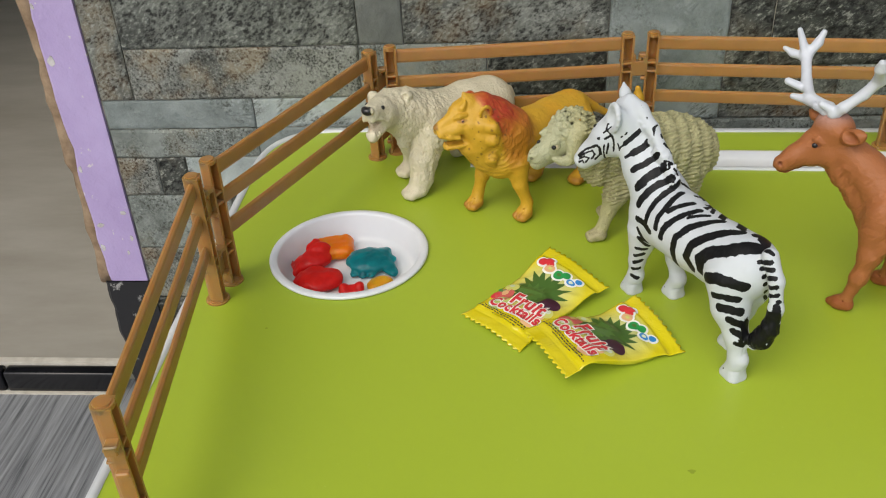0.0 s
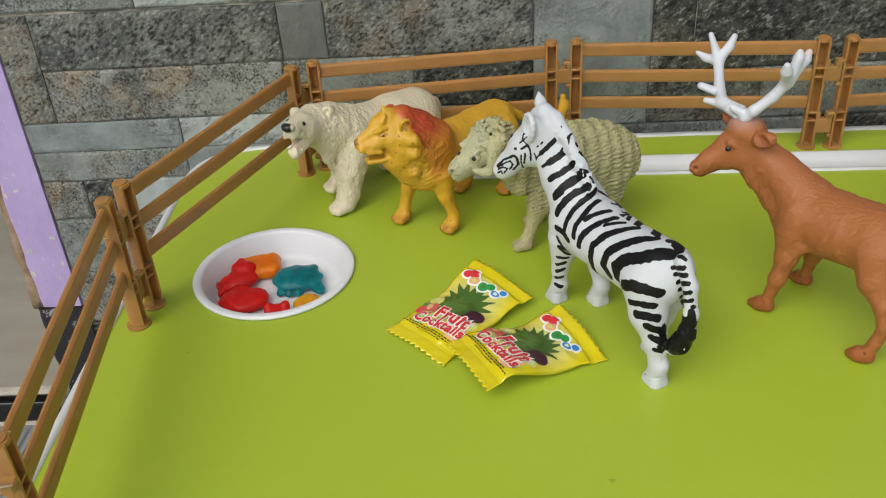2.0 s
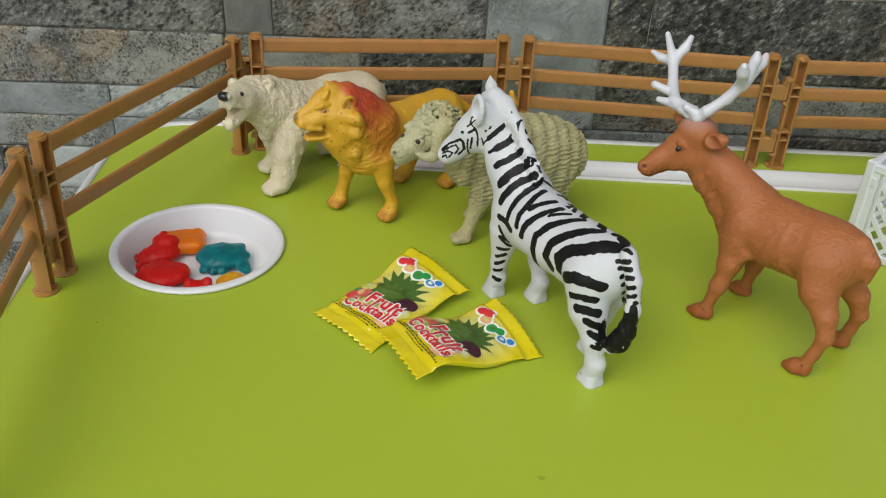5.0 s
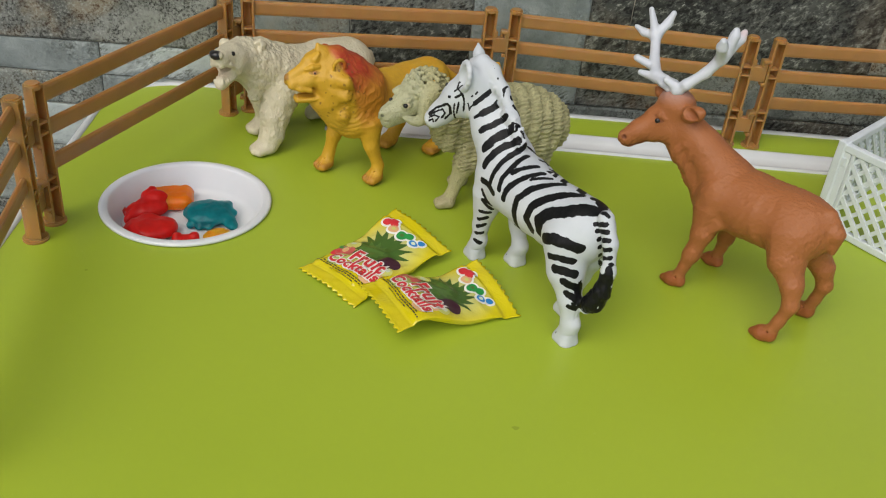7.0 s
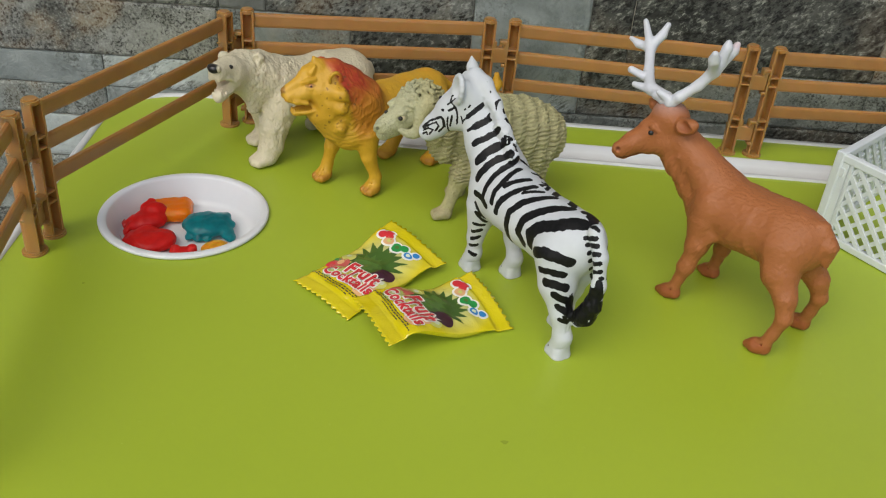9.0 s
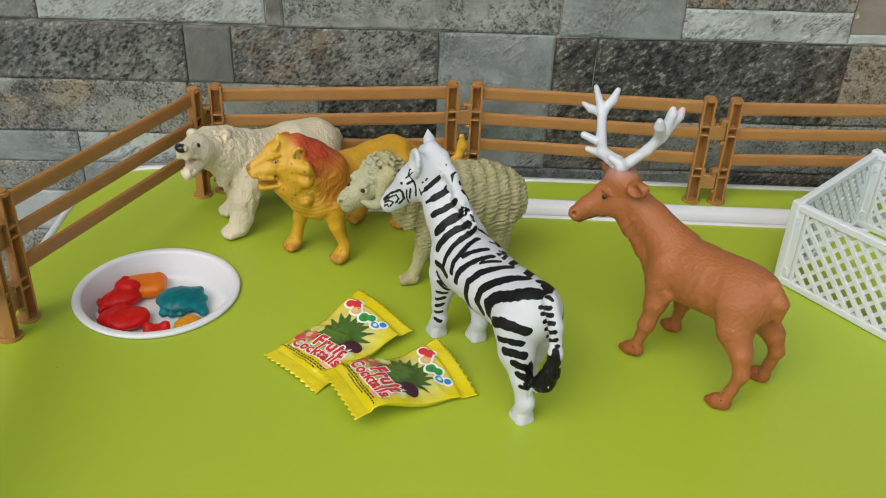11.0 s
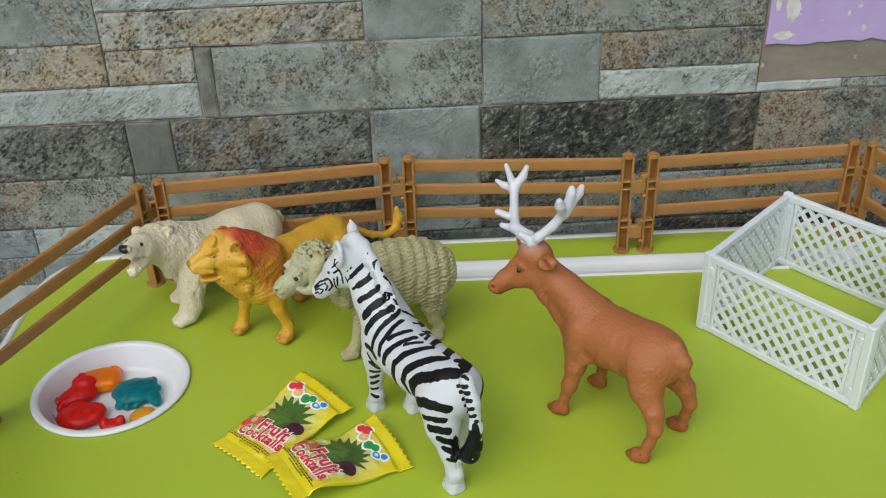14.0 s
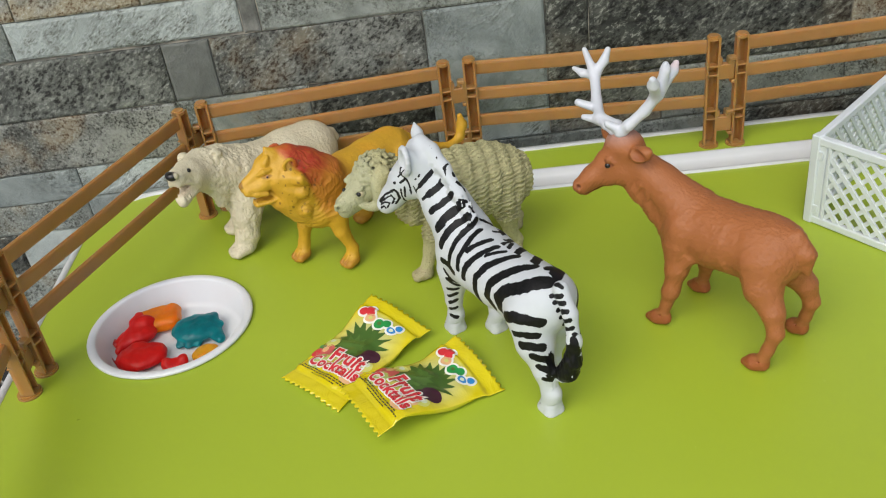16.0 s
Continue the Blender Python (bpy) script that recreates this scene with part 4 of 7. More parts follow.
    m = Nodes("zebra paint", 0.5, 0, 0.22)
    edge = m.attr("stripe").outputs["Fac"]
    brush = m.n.new("ShaderNodeMath")
    brush.operation = "ADD"
    rough_n = m.n.new("ShaderNodeMath")
    rough_n.operation = "MULTIPLY_ADD"
    m.l.new(m.noise(1.0, 5, 0.75, m.scaled(500, 900, 900)), rough_n.inputs[0])
    rough_n.inputs[1].default_value, rough_n.inputs[2].default_value = 1.1, -0.56
    m.l.new(edge, brush.inputs[0])
    m.l.new(rough_n.outputs[0], brush.inputs[1])
    white = m.ramp(m.noise(60, 5), [(0.3, (0.50, 0.525, 0.55)), (0.7, (0.56, 0.585, 0.61))])
    black = m.ramp(m.noise(500, 3), [(0.35, (0.003, 0.003, 0.0035)), (0.8, (0.010, 0.010, 0.011))])
    m.color(m.mix(m.grey(brush.outputs[0], 0.47, 0.53), white, black))
    m.bump(m.noise(380, 4), 0.22, 0.0006)
    figure("zebra", v, q, [m.mat, MAT["eye"]], np.full((len(v), 3), 0.8), "white plastic toy zebra with hand-painted black stripes", "toy zebra", heading(0.0998, 0.417, -0.486, 0.874),
           lambda p: split(p, (p[:, 0] > 0.0560) & (p[:, 2] > 0.066), 0.0375, p[:, 0] < -0.0525), [("stripe", mask)],
           [(1, [(0.0738, 0.0158, 0.0945, 0.0013)])])


# ---- deer ----
def deer():
    c = Clay(0.00056, 0.0040)
    c.limb((0.0195, 0, 0.0590, 0.0188), (0.006, 0, 0.0592, 0.0192), (-0.008, 0, 0.0600, 0.0186), (-0.018, 0, 0.0612, 0.0184), (-0.0238, 0, 0.0622, 0.0178))
    c.limb((0.0240, 0, 0.0670, 0.0158), (0.0405, 0.0040, 0.0808, 0.0112), (0.0545, 0.0078, 0.0920, 0.0092))
    c.limb((0.0335, 0.001, 0.0600, 0.0120), (0.0510, 0.0060, 0.0765, 0.0092), (0.0585, 0.0100, 0.0850, 0.0082))
    c.limb((0.0650, 0.0165, 0.0838, 0.0074), (0.0595, 0.0120, 0.0860, 0.0090))
    c.lump(0.0605, 0.0098, 0.1005, 0.0115, 0.0112, 0.0092)
    c.lump(0.0300, 0, 0.0540, 0.0110, 0.0140, 0.0120)
    c.limb((0.0590, 0.0090, 0.0970, 0.0098), (0.0652, 0.0155, 0.0908, 0.0082), (0.0720, 0.0232, 0.0828, 0.0064), (0.0762, 0.0280, 0.0778, 0.0054))
    c.limb((0.0670, 0.0180, 0.0828, 0.0052), (0.0750, 0.0264, 0.0748, 0.0036))
    c.limb((0.0600, 0.0140, 0.0975, 0.0042), (0.0680, 0.0190, 0.0935, 0.0034))
    c.lump(0.0615, 0.0118, 0.0880, 0.0080, 0.0080, 0.0070)
    c.limb((0.0520, 0.0125, 0.0980, 0.0028), (0.0465, 0.0150, 0.1005, 0.0050), (0.0415, 0.0160, 0.1030, 0.0042), (0.0385, 0.0160, 0.1050, 0.0016))
    c.cut(0.0440, 0.0205, 0.1022, 0.0064, 0.0036, 0.0034, -6, 20)
    # brow, lids, nostril, lips and cheek
    c.fine((0.0650, 0.0205, 0.0958, 0.0010), (0.0618, 0.0215, 0.0957, 0.0014), (0.0588, 0.0200, 0.0938, 0.0009), k=0.0012)
    c.fine((0.0645, 0.0220, 0.0918, 0.0006), (0.0615, 0.0222, 0.0908, 0.0008), (0.0590, 0.0205, 0.0918, 0.0006), k=0.0008)
    c.fine((0.0745, 0.0292, 0.0816, 0.0014), (0.0766, 0.0310, 0.0788, 0.0018), k=0.0014)
    c.groove((0.0752, 0.0326, 0.0800, 0.0008), (0.0744, 0.0320, 0.0792, 0.0011))
    c.groove((0.0795, 0.0320, 0.0748, 0.0006), (0.0756, 0.0305, 0.0744, 0.0007), (0.0708, 0.0258, 0.0752, 0.0006), (0.0660, 0.0224, 0.0786, 0.0005))
    for px, py in ((0.0660, 0.0075), (0.0608, 0.0125)):
        c.limb((px - 0.001, py, 0.1030, 0.0046), (px, py, 0.1075, 0.0036))
    # hair at the throat
    for k in range(40):
        u = random.random()
        x, y, z = 0.0545 - 0.020 * u + random.uniform(-0.002, 0.002), 0.0085 - 0.006 * u + random.uniform(-0.005, 0.006), 0.0800 - 0.026 * u
        c.fine((x - 0.0060, y, z + 0.003, 0.0018), (x - 0.0036, y + 0.0003, z - 0.0026, 0.0006), k=0.0014)
    c.limb((0.0690, 0.0050, 0.1000, 0.0036), (0.0755, 0.0045, 0.1005, 0.0038), (0.0800, 0.0040, 0.1015, 0.0016))
    for sy in (1, -1):
        c.limb((0.0215, 0.0100 * sy, 0.0500, 0.0118), (0.0212, 0.0145 * sy, 0.0380, 0.0070), (0.0222, 0.0168 * sy, 0.0262, 0.0050), (0.0230, 0.0174 * sy, 0.0228, 0.0052), (0.0245, 0.0184 * sy, 0.0150, 0.0037), (0.0262, 0.0190 * sy, 0.0085, 0.0043))
        c.limb((0.0246, 0.0190 * sy, 0.0044, 0.0042), (0.0300, 0.0196 * sy, 0.0038, 0.0046), (0.0350, 0.0201 * sy, 0.0022, 0.0030))
        c.limb((-0.0240, 0.0080 * sy, 0.0570, 0.0142), (-0.0285, 0.0122 * sy, 0.0470, 0.0106), (-0.0375, 0.0158 * sy, 0.0365, 0.0066), (-0.0410, 0.0174 * sy, 0.0262, 0.0048), (-0.0384, 0.0186 * sy, 0.0150, 0.0037), (-0.0362, 0.0194 * sy, 0.0078, 0.0044))
        c.limb((-0.0366, 0.0194 * sy, 0.0044, 0.0043), (-0.0315, 0.0200 * sy, 0.0038, 0.0047), (-0.0270, 0.0204 * sy, 0.0022, 0.0030))
    c.lump(-0.0320, 0, 0.0620, 0.0120, 0.0150, 0.0165)
    for sy in (1, -1):
        # shoulder blade, haunch, elbow, tendon and cloven hooves
        c.lump(0.0215, 0.0105 * sy, 0.0600, 0.0100, 0.0100, 0.0150)
        c.lump(-0.0270, 0.0100 * sy, 0.0570, 0.0125, 0.0098, 0.0150)
        c.fine((0.0130, 0.0150 * sy, 0.0470, 0.0030), (0.0165, 0.0165 * sy, 0.0405, 0.0020), k=0.0040)
        c.fine((-0.0388, 0.0150 * sy, 0.0365, 0.0022), (-0.0412, 0.0172 * sy, 0.0255, 0.0018), (-0.0385, 0.0190 * sy, 0.0130, 0.0014), k=0.0022)
        for fx, fy in ((0.0345, 0.0200), (-0.0275, 0.0204)):
            c.groove((fx + 0.0060, fy * sy, 0.0010, 0.0009), (fx + 0.0052, fy * sy, 0.0055, 0.0008), (fx + 0.0010, fy * sy, 0.0084, 0.0005))
            c.groove(*[(fx - 0.0030 + 0.0060 * math.cos(w), fy * sy + 0.0056 * math.sin(w), 0.0078, 0.0005) for w in [m * 0.45 for m in range(15)]])
    c.limb((-0.0380, 0, 0.0745, 0.0044), (-0.0438, 0, 0.0660, 0.0050), (-0.0452, 0, 0.0560, 0.0026))
    v, q = c.skin()
    # ruff of longer hair down the front of the neck
    n = normals(v, q)
    ruff = near(v, 0.046, 0.004, 0.068, 0.020, 0.6) * np.clip((v[:, 0] - 0.034) / 0.01, 0, 1)
    fold = tile_noise(v * np.array((1.0, 1.0, 0.35)), 420.0)
    # short brushed hair that runs back and down over the trunk and the neck
    coat = tile_noise(np.c_[0.8 * v[:, 0] + 0.6 * v[:, 2], v[:, 1], 0.20 * (0.8 * v[:, 2] - 0.6 * v[:, 0])], 800.0) * np.clip((v[:, 2] - 0.020) / 0.015, 0, 1) * np.clip((0.088 - v[:, 2]) / 0.006, 0, 1)
    # hollows behind the shoulder, before the haunch and along the neck, ribs between them
    w = v * np.array((1, 0, 1)) + np.c_[np.zeros(len(v)), np.abs(v[:, 1]), np.zeros(len(v))]
    hollow = along(w, 0.0075, (0.0065, 0.0175, 0.070), (0.0085, 0.0195, 0.056), (0.0125, 0.0185, 0.044))
    hollow = np.maximum(hollow, along(w, 0.0070, (-0.0110, 0.0150, 0.074), (-0.0125, 0.0190, 0.060), (-0.0185, 0.0175, 0.046)))
    hollow = np.maximum(hollow, 0.28 * along(w, 0.0080, (0.0500, 0.0170, 0.088), (0.0390, 0.0155, 0.076), (0.0310, 0.0150, 0.066)))
    ribs = np.sin((v[:, 0] + 0.25 * v[:, 2]) * 1250.0) * near(w, -0.001, 0.018, 0.058, 0.014, 0.7)
    tuft = tile_noise(np.c_[0.8 * v[:, 0] + 0.6 * v[:, 2], v[:, 1], 0.35 * (0.8 * v[:, 2] - 0.6 * v[:, 0])], 330.0) * np.clip((v[:, 2] - 0.030) / 0.015, 0, 1) * np.clip((0.088 - v[:, 2]) / 0.006, 0, 1)
    v = v + n * (0.0014 * ruff * fold + 0.00008 * tile_noise(v, 500.0) + 0.00036 * coat + 0.00016 * tuft + 0.00014 * ribs - 0.0007 * hollow)[:, None]
    v = flatten(soften(v, q, 1))
    base = np.tile((0.345, 0.122, 0.041), (len(v), 1))
    base = blend(base, near(v, 0.063, 0.010, 0.1110, 0.0140, 0.9) * 0.8, (0.48, 0.36, 0.36))
    base = blend(base, 0.5 * (v[:, 2] < 0.008), (0.29, 0.07, 0.022))
    base = blend(base, 0.6 * near(v, 0.0762, 0.0280, 0.0772, 0.003), (0.12, 0.035, 0.02))
    base = blend(base, 0.75 * along(v, 0.0012, (0.0786, 0.0322, 0.0748), (0.0742, 0.0298, 0.0743), (0.0704, 0.0256, 0.0748), (0.0655, 0.0220, 0.0784)), (0.14, 0.035, 0.012))
    base = blend(base, 0.85 * near(v, 0.0747, 0.0318, 0.0795, 0.0017, 0.5), (0.10, 0.025, 0.012))
    base = blend(base, 0.6 * along(v, 0.0011, (0.0652, 0.0208, 0.0925), (0.0630, 0.0222, 0.0952), (0.0590, 0.0215, 0.0930), (0.0620, 0.0224, 0.0910), (0.0652, 0.0208, 0.0925)), (0.13, 0.035, 0.015))
    base = blend(base, 0.45 * near(v, 0.0440, 0.0190, 0.1022, 0.0050, 0.5), (0.22, 0.06, 0.02))
    m = MAT["deer"]
    a = Clay(0.0006, 0.0022)
    # antlers: one sweeping forward on the far side, one back on the near side
    a.limb((0.0665, 0.0075, 0.1092, 0.0030), (0.0800, 0.0060, 0.1096, 0.0034), (0.0905, -0.0040, 0.1135, 0.0033), (0.1000, -0.0140, 0.1230, 0.0034), (0.1065, -0.0135, 0.1368, 0.0020))
    a.limb((0.1000, -0.0140, 0.1230, 0.0034), (0.0975, -0.0195, 0.1300, 0.0030), (0.0962, -0.0215, 0.1362, 0.0022))
    a.limb((0.1005, -0.0140, 0.1225, 0.0032), (0.1075, -0.0125, 0.1228, 0.0027), (0.1130, -0.0115, 0.1248, 0.0018))
    a.limb((0.0870, -0.0005, 0.1105, 0.0030), (0.0960, 0.0053, 0.1142, 0.0026))
    a.limb((0.0800, 0.0060, 0.1080, 0.0032), (0.0895, 0.0083, 0.1082, 0.0022))
    a.limb((0.0605, 0.0125, 0.1088, 0.0032), (0.0555, 0.0125, 0.1140, 0.0034), (0.0490, 0.0070, 0.1220, 0.0033), (0.0440, 0.0035, 0.1310, 0.0036), (0.0420, -0.0070, 0.1410, 0.0030), (0.0423, -0.0098, 0.1440, 0.0022))
    a.limb((0.0432, 0.0020, 0.1345, 0.0036), (0.0417, 0.0000, 0.1440, 0.0030), (0.0417, 0.0000, 0.1468, 0.0022))
    a.limb((0.0440, 0.0045, 0.1310, 0.0034), (0.0405, 0.0115, 0.1400, 0.0034), (0.0395, 0.0135, 0.1438, 0.0024))
    a.limb((0.0585, 0.0130, 0.1100, 0.0032), (0.0655, 0.0170, 0.1140, 0.0026))
    a.limb((0.0672, 0.0055, 0.1090, 0.0026), (0.0600, 0.0145, 0.1090, 0.0028))
    a.limb((0.0790, 0.0060, 0.1078, 0.0032), (0.0720, 0.0105, 0.1085, 0.0026), (0.0650, 0.0140, 0.1086, 0.0026))
    va, qa = a.skin()
    va = soften(va, qa, 1)
    pink = near(va, 0.0423, -0.0098, 0.1455, 0.007, 0.5)
    ca = blend(np.tile((0.58, 0.60, 0.645), (len(va), 1)), pink * 0.5, (0.72, 0.5, 0.5))
    ob = figure("deer", v, q, [m, MAT["eye"]], base, "terracotta brown plastic toy stag with glossy white antlers", "toy deer", heading(0.22, 0.422, -0.63, 0.777),
                lambda p: split(p, (p[:, 0] > 0.0530) | (p[:, 2] > 0.0985), 0.0400, (p[:, 0] < -0.0415) & (p[:, 2] > 0.050)), (),
                [(1, [(0.0620, 0.0218, 0.0925, 0.0019, -0.60), (0.0735, 0.0080, 0.0930, 0.0015, -0.2)])])
    side = va[qa].mean(1)
    back = side[:, 0] + 0.6 * side[:, 1] < 0.0715
    gloss = toy_paint("antler gloss", 0.3, 0.15, (300, 300, 300), 0.06, 0.0003)
    for which in (back, ~back):
        part_of(ob, "antler", va, qa[which], normals(va, qa), np.c_[ca, np.ones(len(va))].astype(np.float32), gloss)["label"] = "glossy white branched antler"


# ---- sheep ----
def sheep():
    c = Clay(0.00052, 0.0026)
    c.limb((0.017, 0, 0.0530, 0.0215), (0.000, 0, 0.0530, 0.0235), (-0.014, 0, 0.0525, 0.0232), (-0.0235, 0, 0.0505, 0.0212))
    c.limb((0.026, 0.002, 0.0560, 0.0185), (0.040, 0.006, 0.0620, 0.0150), (0.050, 0.010, 0.0690, 0.0115))
    c.lump(0.036, 0.004, 0.0490, 0.0120, 0.0145, 0.0150)
    c.limb((0.0560, 0.0115, 0.0745, 0.0108), (0.0675, 0.0145, 0.0715, 0.0088), (0.0780, 0.0175, 0.0665, 0.0066))
    c.limb((0.0690, 0.0150, 0.0655, 0.0060), (0.0785, 0.0178, 0.0622, 0.0050))
    c.lump(0.0610, 0.0128, 0.0800, 0.0110, 0.0102, 0.0080)
    c.limb((0.0720, 0.0110, 0.0790, 0.0030), (0.0745, 0.0118, 0.0788, 0.0020))
    # crown of curls: small rings standing on the poll
    for k in range(62):
        a, b = k * 2.4, 0.06 + 1.50 * (k / 62) ** 0.55
        e = Vector((math.sin(b) * math.cos(a), math.sin(b) * math.sin(a), math.cos(b)))
        o = Vector((0.0555, 0.0118, 0.0795)) + Vector((e.x * 0.0118, e.y * 0.0108, e.z * 0.0112))
        s1 = e.orthogonal().normalized()
        s2 = e.cross(s1)
        turn, r = random.uniform(0, 6), random.uniform(0.0013, 0.0018)
        ringlet = [o + (s1 * math.cos(turn + w) + s2 * math.sin(turn + w)) * r * (1 - 0.07 * w) + e * 0.0004 * w for w in [m * 0.7 for m in range(9)]]
        c.fine(*[(*p, 0.00095) for p in ringlet], k=0.0007)
    # ridged horns that curl back and under the eye, ears behind them
    for sy in (1, -1):
        hx, hy = 0.0590, 0.0122
        bend = [(0.0535, 0.0835), (0.0560, 0.0805), (0.0570, 0.0752), (0.0572, 0.0705), (0.0584, 0.0664), (0.0612, 0.0642), (0.0650, 0.0642), (0.0692, 0.0660)]
        horn = []
        for m in range(71):
            u = m / 10
            i = min(6, int(u))
            w = u - i
            hz = bend[i][1] * (1 - w) + bend[i + 1][1] * w
            horn.append((bend[i][0] * (1 - w) + bend[i + 1][0] * w, hy + sy * (0.0104 + 0.0016 * math.sin(u * 0.45)), hz, 0.0047 - 0.00004 * u - 0.000066 * u * u + 0.00050 * math.cos(m * 1.6)))
        c.fine(*horn, k=0.0004)
        c.fine((0.0545, hy + sy * 0.0085, 0.0812, 0.0026), (0.0510, hy + sy * 0.0122, 0.0832, 0.0028), (0.0480, hy + sy * 0.0142, 0.0838, 0.0012), k=0.0012)
        c.groove((0.0525, hy + sy * 0.0130, 0.0838, 0.0008), (0.0495, hy + sy * 0.0150, 0.0842, 0.0010))
        # lids and nostril
        o = Vector((0.0690, hy + (0.0118 if sy > 0 else -0.0052), 0.0745))
        c.fine(*[(o.x + 0.0027 * math.cos(w), o.y - sy * 0.0010 * abs(math.cos(w)), o.z + 0.0022 * math.sin(w), 0.0007) for w in [m * 0.45 for m in range(15)]], k=0.0005)
        c.fine((0.0665, o.y - 0.0012 * sy, 0.0780, 0.0008), (0.0715, o.y - 0.0018 * sy, 0.0775, 0.0006), k=0.0014)
    c.fine((0.0795, 0.0215, 0.0695, 0.0016), (0.0832, 0.0205, 0.0680, 0.0016), (0.0840, 0.0200, 0.0655, 0.0012), k=0.0012)
    c.groove((0.0832, 0.0222, 0.0678, 0.0008), (0.0826, 0.0228, 0.0668, 0.0010))
    c.groove((0.0855, 0.0190, 0.0640, 0.0005), (0.0825, 0.0220, 0.0636, 0.0006), (0.0775, 0.0238, 0.0640, 0.0005))
    c.groove((0.0790, 0.0238, 0.0690, 0.0004), (0.0760, 0.0240, 0.0660, 0.0005))
    for (hx, hy), (fx, fy) in (((0.019, 0.0125), (0.0375, 0.0165)), ((0.018, -0.012), (0.0220, -0.0123)), ((-0.021, 0.012), (-0.0240, 0.0130)), ((-0.022, -0.012), (-0.0340, -0.0150))):
        c.limb((hx, hy, 0.042, 0.0120), (hx * 0.6 + fx * 0.4, hy * 0.6 + fy * 0.4, 0.0300, 0.0082), (hx * 0.35 + fx * 0.65 - 0.0005, hy * 0.4 + fy * 0.6, 0.0190, 0.0052), (fx - 0.0035, fy, 0.0100, 0.0042), (fx - 0.0015, fy, 0.0052, 0.0048))
        for k in (-1, 1):
            c.limb((fx - 0.002, fy + 0.0018 * k, 0.0042, 0.0044), (fx + 0.0048, fy + 0.0020 * k + 0.001, 0.0034, 0.0034))
    v, q = c.skin()
    n = normals(v, q)
    # fleece: rows of curls round the trunk, curls on the crown, smooth face and shanks
    wool = np.clip((v[:, 2] - 0.026) / 0.005, 0, 1) * np.clip((0.053 - v[:, 0]) / 0.006, 0, 1)
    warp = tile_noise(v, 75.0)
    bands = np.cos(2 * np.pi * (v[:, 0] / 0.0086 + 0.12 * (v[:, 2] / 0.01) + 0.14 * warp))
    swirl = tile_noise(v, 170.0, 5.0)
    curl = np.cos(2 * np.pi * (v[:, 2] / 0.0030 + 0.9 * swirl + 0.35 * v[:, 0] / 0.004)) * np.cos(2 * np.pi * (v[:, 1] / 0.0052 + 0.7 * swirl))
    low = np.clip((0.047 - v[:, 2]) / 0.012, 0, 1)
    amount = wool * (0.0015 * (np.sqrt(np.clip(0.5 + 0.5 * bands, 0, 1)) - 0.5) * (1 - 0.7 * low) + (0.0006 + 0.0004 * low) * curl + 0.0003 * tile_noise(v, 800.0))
    v = flatten(v + n * amount[:, None])
    base = np.tile((0.46, 0.43, 0.225), (len(v), 1))
    face = np.clip((v[:, 0] - 0.056) / 0.006, 0, 1)
    base = blend(base, face * 0.75, (0.44, 0.44, 0.28))
    # shade painted into the troughs between the wool bands and curls
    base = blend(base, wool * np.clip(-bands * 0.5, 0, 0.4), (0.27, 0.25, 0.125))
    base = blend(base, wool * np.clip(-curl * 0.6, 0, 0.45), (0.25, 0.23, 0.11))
    base = blend(base, 0.7 * along(v, 0.0010, (0.0855, 0.0190, 0.0640), (0.0825, 0.0222, 0.0636), (0.0775, 0.0240, 0.0640)), (0.16, 0.15, 0.08))
    base = blend(base, 0.8 * near(v, 0.0829, 0.0222, 0.0673, 0.0013), (0.10, 0.10, 0.06))
    base = blend(base, 0.5 * (v[:, 2] < 0.009), (0.42, 0.36, 0.22))
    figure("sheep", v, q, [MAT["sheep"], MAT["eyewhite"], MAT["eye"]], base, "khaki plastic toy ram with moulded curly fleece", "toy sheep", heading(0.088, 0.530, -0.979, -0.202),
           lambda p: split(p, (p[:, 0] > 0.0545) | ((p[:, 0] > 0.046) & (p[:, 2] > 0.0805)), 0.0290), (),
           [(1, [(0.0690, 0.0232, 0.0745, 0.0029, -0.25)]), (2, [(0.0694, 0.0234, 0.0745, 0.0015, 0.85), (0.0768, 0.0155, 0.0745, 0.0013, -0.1)])])


